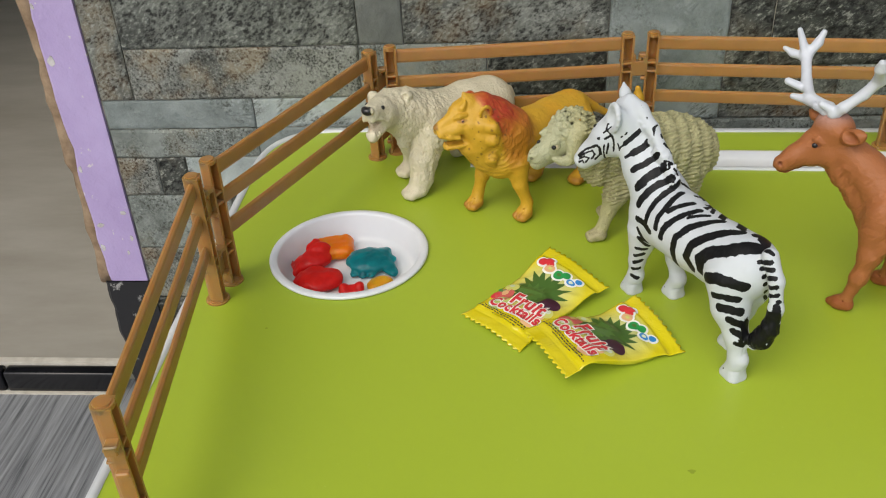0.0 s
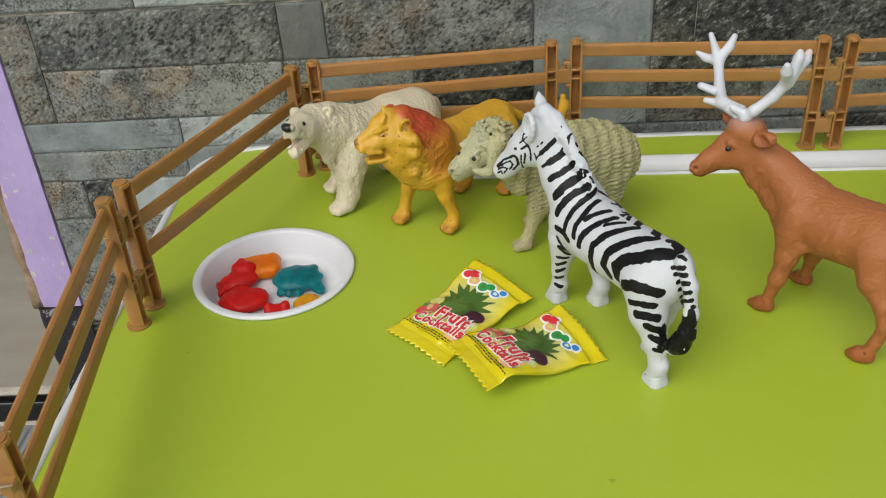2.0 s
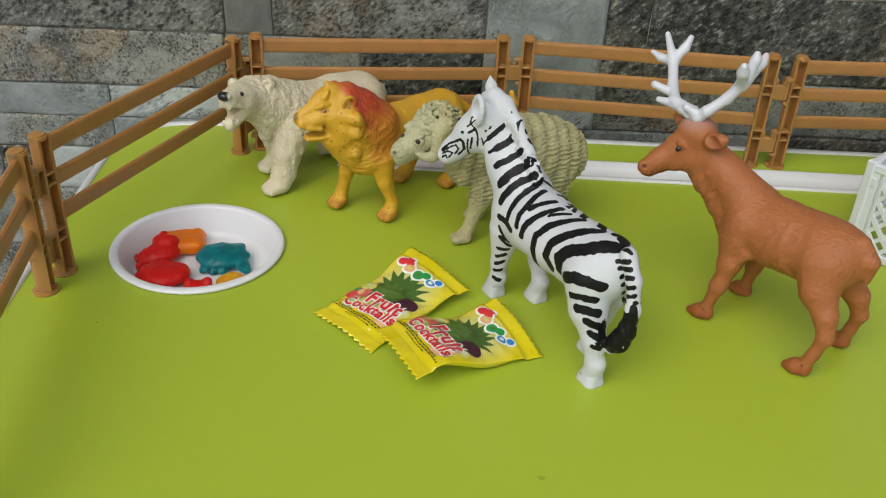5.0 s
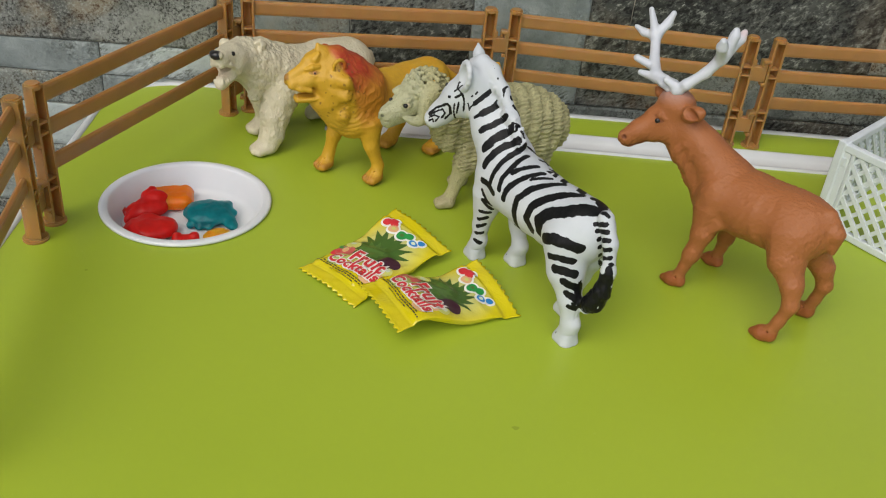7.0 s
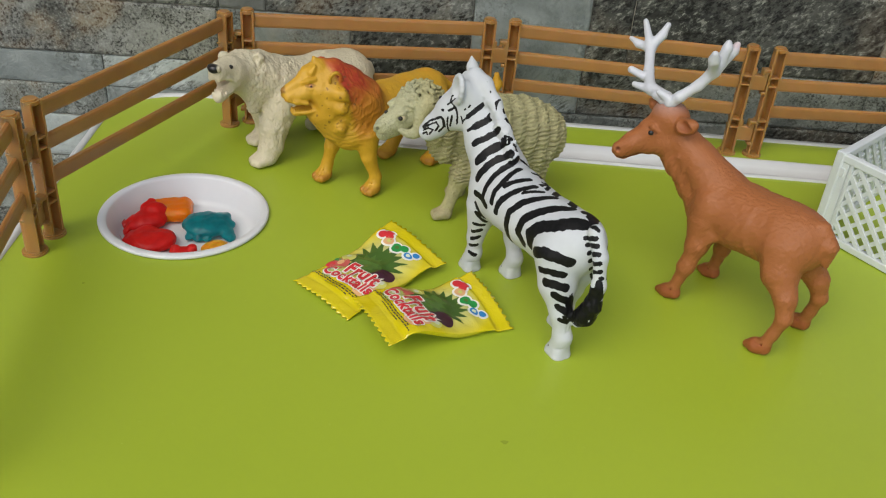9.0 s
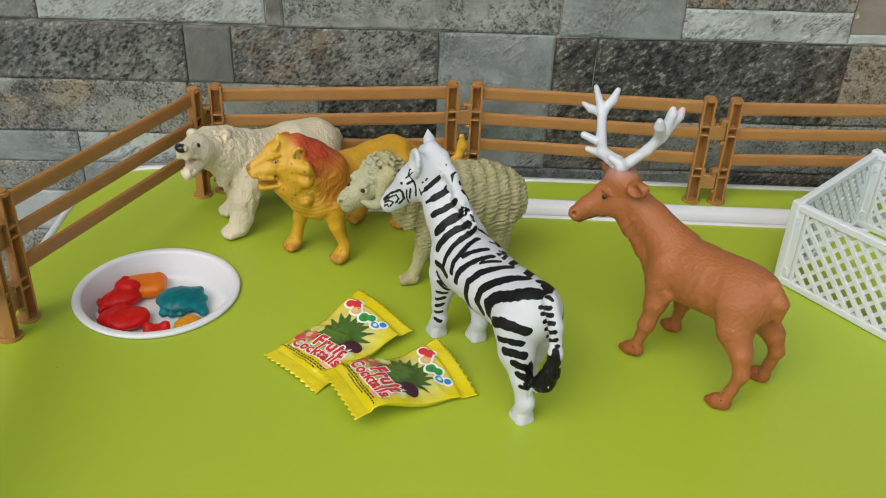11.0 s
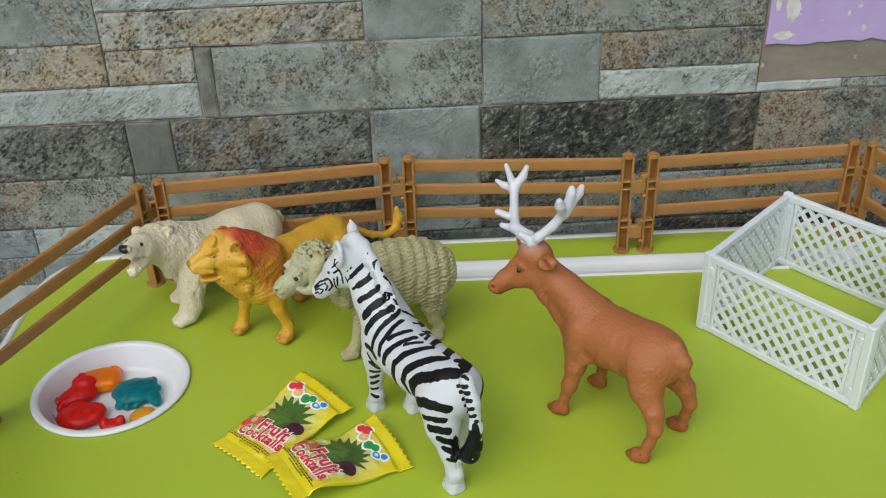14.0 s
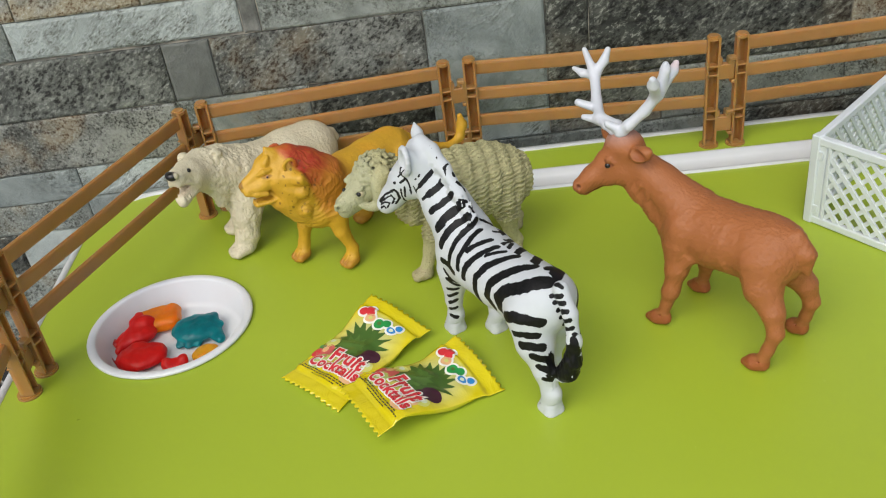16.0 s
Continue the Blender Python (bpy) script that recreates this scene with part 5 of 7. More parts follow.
# ---- lion ----
def lion():
    c = Clay(0.00056, 0.0036)
    c.limb((0.022, 0, 0.0520, 0.0180), (0.0, 0, 0.0515, 0.0162), (-0.022, 0, 0.0515, 0.0155), (-0.042, 0, 0.0505, 0.0160))
    c.limb((0.026, -0.001, 0.0560, 0.0195), (0.040, -0.004, 0.0660, 0.0175))
    c.lump(0.034, 0.001, 0.0450, 0.0130, 0.0165, 0.0165)
    # head turned towards its right
    H, S = Vector((0.93, -0.36, 0)), Vector((0.36, 0.93, 0))

    def on(h, s, z):
        return tuple(Vector((0.0500, -0.0060, 0)) + H * h + S * s + Vector((0, 0, z)))

    c.limb((*on(-0.004, 0, 0.0780), 0.0130), (*on(0.0080, 0, 0.0782), 0.0088))
    c.limb((*on(0.0035, 0, 0.0858), 0.0058), (*on(0.0110, 0, 0.0843), 0.0046))
    c.limb((*on(0.0125, 0, 0.0815), 0.0046), (*on(0.0245, 0, 0.0752), 0.0036))
    c.limb((*on(0.0040, 0, 0.0632), 0.0068), (*on(0.0182, 0, 0.0602), 0.0034))
    for sy in (1, -1):
        c.limb((*on(0.0125, 0.0038 * sy, 0.0738), 0.0056), (*on(0.0226, 0.0026 * sy, 0.0718), 0.0042))
        c.limb((*on(0.0035, 0.0055 * sy, 0.0745), 0.0078), (*on(-0.0020, 0.0068 * sy, 0.0640), 0.0084))
        c.limb((*on(0.0208, 0.0026 * sy, 0.0685), 0.0011), (*on(0.0210, 0.0026 * sy, 0.0650), 0.0006))
        c.limb((*on(0.0195, 0.0024 * sy, 0.0615), 0.0011), (*on(0.0198, 0.0024 * sy, 0.0645), 0.0006))
    c.cut(*on(0.0190, 0, 0.0652), 0.0115, 0.0100, 0.0020, -21, 10)
    # throat, ruff and the tall crest of the mane
    c.limb((*on(0.0005, 0, 0.0590), 0.0110), (*on(-0.0100, 0, 0.0480), 0.0128))
    c.limb((*on(-0.0080, 0, 0.0720), 0.0158), (*on(-0.0180, 0, 0.0600), 0.0168))
    c.limb((*on(-0.0070, 0, 0.0830), 0.0098), (*on(-0.0160, 0, 0.0740), 0.0128), (*on(-0.0260, 0, 0.0640), 0.0150))
    for sy in (1, -1):
        c.limb((*on(-0.0030, 0.0058 * sy, 0.0590), 0.0085), (*on(-0.0070, 0.0068 * sy, 0.0500), 0.0062), (*on(-0.0090, 0.0060 * sy, 0.0420), 0.0022))
    c.limb((*on(0.0030, 0, 0.0888), 0.0046), (*on(0.0058, -0.0004, 0.0945), 0.0016))
    c.limb((*on(0.0050, 0, 0.0922), 0.0024), (*on(-0.0060, 0, 0.0885), 0.0044))
    # jaw rim, tongue, flews, lids, brow and nostrils
    c.fine((*on(0.0060, 0.0066, 0.0622), 0.0013), (*on(0.0130, 0.0050, 0.0612), 0.0014), (*on(0.0192, 0.0022, 0.0606), 0.0015), (*on(0.0192, -0.0022, 0.0606), 0.0015), (*on(0.0130, -0.0050, 0.0612), 0.0014))
    c.fine((*on(0.0100, 0, 0.0622), 0.0020), (*on(0.0175, 0, 0.0622), 0.0014), k=0.0010)
    for sy in (1, -1):
        c.fine((*on(0.0240, 0.0034 * sy, 0.0712), 0.0018), (*on(0.0190, 0.0056 * sy, 0.0694), 0.0018), (*on(0.0130, 0.0072 * sy, 0.0682), 0.0014), k=0.0014)
        c.fine((*on(0.0080, 0.0072 * sy, 0.0832), 0.0010), (*on(0.0118, 0.0066 * sy, 0.0828), 0.0014), (*on(0.0150, 0.0050 * sy, 0.0812), 0.0010), k=0.0012)
        c.fine((*on(0.0078, 0.0086 * sy, 0.0782), 0.0006), (*on(0.0108, 0.0080 * sy, 0.0774), 0.0008), (*on(0.0135, 0.0066 * sy, 0.0780), 0.0006), k=0.0008)
        c.groove((*on(0.0272, 0.0022 * sy, 0.0752), 0.0006), (*on(0.0264, 0.0034 * sy, 0.0760), 0.0010))
        for m in range(3):
            c.groove((*on(0.0235 - 0.0022 * m, 0.0058 * sy, 0.0725), 0.0003), (*on(0.0215 - 0.0022 * m, 0.0060 * sy, 0.0702), 0.0003))
        c.fine(*[(*on(-0.0035 + 0.0038 * math.cos(w), (0.0122 + 0.0008 * math.sin(w)) * sy, 0.0842 + 0.0042 * math.sin(w)), 0.0011) for w in [m * 0.5 - 0.4 for m in range(9)]], k=0.0006)
    c.groove((*on(0.0276, 0, 0.0735), 0.0005), (*on(0.0268, 0, 0.0690), 0.0006))
    # tufts that ring the face, hang at the chest and stand on the brow
    for ring_r, n_l, back, size in ((0.0110, 13, 0.006, 0.0040), (0.0142, 15, 0.011, 0.0042)):
        for m in range(n_l if back > 0.008 else 0):
            w = 2 * math.pi * m / n_l + random.uniform(-0.18, 0.18)
            cs, sn = math.cos(w), math.sin(w)
            if sn > 0.3:
                continue
            ln = random.uniform(0.5, 1.2)
            p0 = on(0.004 - back * 0.5, ring_r * cs * 0.8, 0.0735 + ring_r * sn)
            p1 = on(-back * 0.6, (ring_r + 0.0022) * cs, 0.0725 + (ring_r + 0.0030) * sn)
            p2 = on(-back * 0.9 - 0.002, (ring_r + 0.0034 * ln) * cs, 0.0700 + (ring_r + 0.0060 * ln) * sn - 0.003)
            c.fine((*p0, size), (*p1, size * 0.8), (*p2, 0.0006), k=0.0030)
    for m in range(20):
        s0, h0, z0 = random.uniform(-0.013, 0.014), random.uniform(-0.016, -0.004), random.uniform(0.049, 0.060)
        ln = random.uniform(0.7, 1.2)
        c.fine((*on(h0, s0 * 0.8, z0), 0.0040), (*on(h0 + 0.0006, s0, z0 - 0.006 * ln), 0.0028), (*on(h0 - 0.001, s0 * 0.95, z0 - 0.0125 * ln), 0.0006), k=0.0026)
    for m in range(4):
        c.fine((*on(0.0110 - 0.0006 * m, -0.003 + 0.0025 * m, 0.0868), 0.0016), (*on(0.0070, -0.0034 + 0.0027 * m, 0.0898 + random.uniform(-0.001, 0.001)), 0.0008), k=0.0024)
    for (hx, hy), (fx, fy) in (((0.029, -0.0115), (0.0400, -0.0168)), ((0.028, 0.0120), (0.0290, 0.0184))):
        c.limb((hx, hy, 0.041, 0.0100), (hx * 0.6 + fx * 0.4, hy * 0.5 + fy * 0.5, 0.0265, 0.0056), (fx - 0.0045, fy, 0.0120, 0.0043), (fx - 0.0025, fy, 0.0058, 0.0052))
        c.groove((fx - 0.0048, fy + 0.0012, 0.0080, 0.0004), (fx + 0.0010, fy + 0.0012, 0.0095, 0.0005), (fx + 0.0062, fy + 0.0013, 0.0050, 0.0006))
        c.groove((fx + 0.0010, fy - 0.0016, 0.0095, 0.0005), (fx + 0.0062, fy - 0.0017, 0.0050, 0.0006))
        for k in (-1, 0, 1):
            c.limb((fx - 0.0015, fy + 0.0024 * k, 0.0050, 0.0040), (fx + 0.0040 - 0.0008 * abs(k), fy + 0.0031 * k, 0.0040, 0.0034))
    for (hx, hy), (fx, fy) in (((-0.039, -0.009), (-0.0190, -0.0130)), ((-0.039, 0.009), (-0.036, 0.0150))):
        c.limb((hx, hy, 0.047, 0.0132), (hx + 0.008, hy * 1.3, 0.032, 0.0092), (fx - 0.011, fy, 0.018, 0.0056), (fx - 0.004, fy, 0.0065, 0.0056))
        for k in (-1, 0, 1):
            c.limb((fx - 0.001, fy + 0.0024 * k, 0.0052, 0.0044), (fx + 0.005 - 0.0008 * abs(k), fy + 0.0031 * k, 0.0040, 0.0036))
    c.limb((-0.052, 0.002, 0.0570, 0.0050), (-0.063, 0.006, 0.0480, 0.0036), (-0.079, 0.010, 0.0370, 0.0033), (-0.092, 0.013, 0.0320, 0.0033), (-0.102, 0.0145, 0.0345, 0.0037), (-0.1055, 0.0150, 0.0430, 0.0044), (-0.1045, 0.0148, 0.0505, 0.0028))
    v, q = c.skin()
    n = normals(v, q)
    mane = near(v, 0.036, -0.003, 0.060, 0.034, 0.35) * np.clip((0.0535 - v[:, 0]) / 0.004, 0, 1) * np.clip((v[:, 2] - 0.024) / 0.005, 0, 1)
    ang = np.arctan2(v[:, 1] + 0.004, 0.085 - v[:, 2])
    around = np.hypot(v[:, 0] - 0.050, v[:, 2] - 0.070)
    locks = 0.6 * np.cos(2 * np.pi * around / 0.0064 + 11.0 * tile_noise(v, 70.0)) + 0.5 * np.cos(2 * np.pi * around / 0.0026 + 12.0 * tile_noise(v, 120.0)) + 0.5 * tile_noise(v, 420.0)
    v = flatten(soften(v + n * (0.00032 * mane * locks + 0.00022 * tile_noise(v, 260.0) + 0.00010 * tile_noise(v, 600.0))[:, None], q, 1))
    base = np.tile((0.59, 0.33, 0.022), (len(v), 1))
    base = blend(base, 0.35 * near(v, 0.066, -0.013, 0.072, 0.016, 0.7), (0.72, 0.42, 0.05))
    crest = near(v, 0.036, -0.002, 0.066, 0.036, 0.3) * np.clip((0.0495 + 0.25 * (v[:, 2] - 0.08) - v[:, 0]) / 0.003, 0, 1) * np.clip((v[:, 0] - 0.004) / 0.012, 0, 1)
    base = blend(base, 0.8 * crest * np.clip((v[:, 2] - 0.030) / 0.02, 0, 1), (0.50, 0.165, 0.022))
    base = blend(base, 0.95 * crest * np.clip((v[:, 2] - 0.066) / 0.014 + 0.5 * tile_noise(v, 120.0), 0, 1), (0.43, 0.035, 0.016))
    base = blend(base, 0.4 * crest * np.clip(locks - 0.3, 0, 1), (0.62, 0.28, 0.03))
    # grooves between the locks painted darker, as shade would fall there
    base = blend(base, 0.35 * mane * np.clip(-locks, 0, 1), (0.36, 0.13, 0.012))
    base = blend(base, 0.75 * near(v, *on(0.0275, 0, 0.0765), 0.0036), (0.22, 0.09, 0.02))
    n2 = normals(v, q)
    facing = n2 @ np.array((0.55, 0.80, 0.2))
    freckle = (tile_noise(v, 460.0, 3.0) > 0.46) & (facing > 0.2) & (v[:, 2] > 0.035) & (v[:, 0] > 0.035) & (tile_noise(v, 45.0, 9.0) > 0.05)
    base = blend(base, 0.75 * freckle, (0.15, 0.065, 0.012))
    base = blend(base, 0.45 * np.clip(tile_noise(v, 55.0, 4.0) * 1.4, 0, 1) * (v[:, 0] < 0.03), (0.66, 0.27, 0.014))
    toes = np.clip((0.0085 - v[:, 2]) / 0.003, 0, 1) * np.clip(0.6 + tile_noise(v, 260.0), 0, 1)
    base = blend(base, 0.7 * toes, (0.30, 0.12, 0.02))
    # gap between the jaws browned, standing in for shade inside the mouth
    base = blend(base, 0.5 * near(v, *on(0.0160, 0, 0.0650), 0.0070, 0.5) * (np.abs(v[:, 2] - 0.0650) < 0.0025), (0.34, 0.15, 0.02))
    base = blend(base, 0.5 * near(v, 0.044, 0.004, 0.048, 0.016, 0.7) * (v[:, 0] > 0.034), (0.56, 0.33, 0.035))
    base = blend(base, 0.55 * along(v, 0.0008, on(0.0078, 0.0084, 0.0796), on(0.0106, 0.0080, 0.0808), on(0.0138, 0.0064, 0.0796), on(0.0106, 0.0080, 0.0786), on(0.0078, 0.0084, 0.0796)), (0.20, 0.07, 0.015))
    base = blend(base, 0.85 * near(v, *on(0.0268, 0.0034, 0.0758), 0.0018, 0.5), (0.13, 0.05, 0.015))
    base = blend(base, 0.35 * (v[:, 2] < 0.007), (0.40, 0.15, 0.015))
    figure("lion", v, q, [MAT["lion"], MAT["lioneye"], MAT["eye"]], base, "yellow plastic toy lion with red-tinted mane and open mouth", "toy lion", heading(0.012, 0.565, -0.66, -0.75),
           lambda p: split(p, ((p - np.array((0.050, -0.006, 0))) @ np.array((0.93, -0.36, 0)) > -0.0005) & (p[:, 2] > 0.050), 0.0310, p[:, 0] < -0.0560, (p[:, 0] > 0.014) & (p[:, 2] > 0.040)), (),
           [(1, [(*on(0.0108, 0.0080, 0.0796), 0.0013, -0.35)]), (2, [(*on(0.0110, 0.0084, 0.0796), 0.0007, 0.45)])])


# ---- polar bear ----
def bear():
    c = Clay(0.00056, 0.0040)
    c.limb((0.012, 0, 0.0505, 0.0205), (-0.008, 0, 0.0460, 0.0200), (-0.028, 0, 0.0455, 0.0212), (-0.048, 0, 0.0440, 0.0212))
    c.limb((0.016, 0.000, 0.0540, 0.0190), (0.027, -0.001, 0.0600, 0.0175), (0.0360, -0.001, 0.0640, 0.0155))
    c.limb((0.0375, -0.0005, 0.0652, 0.0146), (0.0495, 0.0062, 0.0690, 0.0118))
    c.limb((0.0520, 0.0076, 0.0728, 0.0088), (0.0618, 0.0130, 0.0748, 0.0072))
    c.limb((0.0490, 0.0058, 0.0635, 0.0078), (0.0630, 0.0142, 0.0578, 0.0046))
    c.cut(0.0640, 0.0142, 0.0668, 0.0105, 0.0066, 0.0040, 31, -12)
    c.limb((0.0590, 0.0118, 0.0618, 0.0022), (0.0630, 0.0142, 0.0605, 0.0022))
    for sy in (1, -1):
        ex, ey = 0.0357 - 0.0062 * sy, -0.0040 + 0.0112 * sy
        ez = 0.0745 if sy > 0 else 0.0695
        c.limb((ex, ey, ez - 0.001, 0.0046), (ex - 0.0005, ey + 0.001 * sy, ez + 0.0018, 0.0045))
        c.cut(ex + 0.0034, ey + 0.0036, ez + 0.0022, 0.0026, 0.0026, 0.0030)
        c.limb((0.0660 - 0.0016 * sy, 0.0150 + 0.0026 * sy, 0.0712, 0.0016), (0.0662 - 0.0016 * sy, 0.0152 + 0.0026 * sy, 0.0676, 0.0008))
        c.limb((0.0650 - 0.0016 * sy, 0.0150 + 0.0026 * sy, 0.0600, 0.0012), (0.0650 - 0.0016 * sy, 0.0150 + 0.0026 * sy, 0.0632, 0.0007))
    c.limb((0.0300, 0.0040, 0.0500, 0.0110), (0.0330, 0.0050, 0.0400, 0.0050))
    # nose pad, lips, tongue, lower teeth, lids
    H, S = Vector((0.86, 0.51, 0)), Vector((-0.51, 0.86, 0))

    def on(h, s, z):
        return tuple(Vector((0.0400, 0.0008, 0)) + H * h + S * s + Vector((0, 0, z)))

    c.fine((*on(0.0310, -0.0020, 0.0792), 0.0026), (*on(0.0310, 0.0020, 0.0792), 0.0026), k=0.0014)
    c.fine((*on(0.0200, 0, 0.0620), 0.0030), (*on(0.0265, 0, 0.0612), 0.0022), k=0.0012)
    for sy in (1, -1):
        c.fine((*on(0.0285, 0.0026 * sy, 0.0730), 0.0014), (*on(0.0235, 0.0052 * sy, 0.0708), 0.0014), (*on(0.0180, 0.0070 * sy, 0.0672), 0.0012), (*on(0.0150, 0.0074 * sy, 0.0630), 0.0010), k=0.0014)
        c.fine((*on(0.0180, 0.0050 * sy, 0.0606), 0.0010), (*on(0.0255, 0.0032 * sy, 0.0590), 0.0011), (*on(0.0275, 0.0008 * sy, 0.0588), 0.0011), k=0.0010)
        for m in range(3):
            c.fine((*on(0.0285 - 0.002 * m, (0.0012 + 0.0016 * m) * sy, 0.0600), 0.0006), (*on(0.0285 - 0.002 * m, (0.0012 + 0.0016 * m) * sy, 0.0620), 0.0004), k=0.0002)
    for (hx, hy), (fx, fy) in (((0.014, 0.0110), (0.0330, 0.0142)), ((0.012, -0.0115), (0.0170, -0.0158))):
        c.limb((hx, hy, 0.043, 0.0145), (hx * 0.5 + fx * 0.5 - 0.002, hy * 0.5 + fy * 0.5, 0.0270, 0.0108), (fx - 0.0075, fy, 0.0130, 0.0088), (fx - 0.0050, fy, 0.0070, 0.0078))
        for k in (-1, 0, 1):
            c.limb((fx - 0.003, fy + 0.0034 * k, 0.0058, 0.0052), (fx + 0.0062 - 0.0014 * abs(k), fy + 0.0040 * k, 0.0042, 0.0038))
    for hy, fx in ((0.012, -0.046), (-0.012, -0.036)):
        c.limb((-0.044, hy, 0.036, 0.0150), (-0.042, hy * 1.1, 0.022, 0.0115), (fx, hy * 1.15, 0.008, 0.0082), (fx + 0.008, hy * 1.15, 0.006, 0.0062))
    c.limb((-0.068, 0, 0.048, 0.005), (-0.0715, 0, 0.043, 0.004))
    v, q = c.skin()
    n = normals(v, q)
    shaggy = np.clip((0.044 - v[:, 0]) / 0.006, 0, 1) * np.clip((v[:, 2] - 0.006) / 0.01, 0, 1)
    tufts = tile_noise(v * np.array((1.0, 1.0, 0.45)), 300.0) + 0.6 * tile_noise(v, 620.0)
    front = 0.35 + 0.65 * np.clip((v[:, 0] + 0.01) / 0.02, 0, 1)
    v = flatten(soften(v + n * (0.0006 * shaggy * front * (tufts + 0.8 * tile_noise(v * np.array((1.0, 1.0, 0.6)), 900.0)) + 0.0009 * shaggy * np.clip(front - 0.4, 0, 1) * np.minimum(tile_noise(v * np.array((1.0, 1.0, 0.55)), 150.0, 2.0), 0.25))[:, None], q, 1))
    base = np.tile((0.63, 0.57, 0.41), (len(v), 1))
    # hollows of the coat painted a darker cream in place of shade
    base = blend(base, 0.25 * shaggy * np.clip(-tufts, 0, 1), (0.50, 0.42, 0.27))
    base = blend(base, 0.97 * near(v, 0.0678, 0.0168, 0.0798, 0.0043, 0.25) * (v[:, 2] > 0.0755), (0.012, 0.011, 0.012))
    base = blend(base, 0.4 * near(v, 0.060, 0.0120, 0.0650, 0.0075, 0.5), (0.58, 0.42, 0.30))
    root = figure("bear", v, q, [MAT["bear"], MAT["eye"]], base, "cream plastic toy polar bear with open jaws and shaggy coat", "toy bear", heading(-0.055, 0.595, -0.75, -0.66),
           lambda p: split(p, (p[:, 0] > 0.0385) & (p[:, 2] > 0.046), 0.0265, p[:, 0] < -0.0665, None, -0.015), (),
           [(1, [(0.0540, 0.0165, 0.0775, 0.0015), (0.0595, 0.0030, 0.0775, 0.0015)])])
    bm = bmesh.new()
    bmesh.ops.create_uvsphere(bm, u_segments=18, v_segments=12, radius=1.0)
    bmesh.ops.transform(bm, matrix=Matrix.Translation(on(0.0316, 0, 0.0789)) @ pose(0, 0, 0, 0, 0, 31) @ Matrix.Diagonal((0.0030, 0.0040, 0.0029, 1)), verts=bm.verts[:])
    part("nose", bm, MAT["eye"], root, "black painted nose", True)


zebra()
deer()
sheep()
lion()
bear()


# ---- toy fence round the edge of the table ----
def fence_post(name, parent, x, y, ux, uy, flip):
    """A hollow post: back web, two flanges, cross ribs, a round foot and a round cap. (ux, uy): along the fence."""
    bm = bmesh.new()
    ang = math.atan2(uy, ux)
    m = pose(x, y, 0, 0, 0, math.degrees(ang)) @ Matrix.Diagonal((1, flip, 1, 1))
    w, d, h = 0.0046, 0.0042, 0.0855
    start = len(bm.verts)
    arc = [math.pi * k / 10 for k in range(11)]
    outer = [(w * math.cos(a), 0.0005 + w * math.sin(a)) for a in arc]
    inner = [((w - 0.0015) * math.cos(a), 0.0005 + (w - 0.0015) * math.sin(a)) for a in arc]
    prism(bm, [(w, -d)] + outer + [(-w, -d), (-w + 0.0015, -d)] + inner[::-1] + [(w - 0.0015, -d)], 0.001, h)
    for z in (0.022, 0.0285, 0.0565, 0.0632):
        box(bm, (-w, -d + 0.0003, z), (w, d, z + 0.0014), 0.0003)
    disc(bm, 0, 0, 0.0, 0.0022, 0.0072, 20, None, 0.0008)
    disc(bm, 0, 0, h - 0.0018, h + 0.0014, 0.0048, 16, None, 0.001)
    bmesh.ops.transform(bm, matrix=m, verts=bm.verts[:])
    return part(name, bm, MAT["brownplastic"], parent)


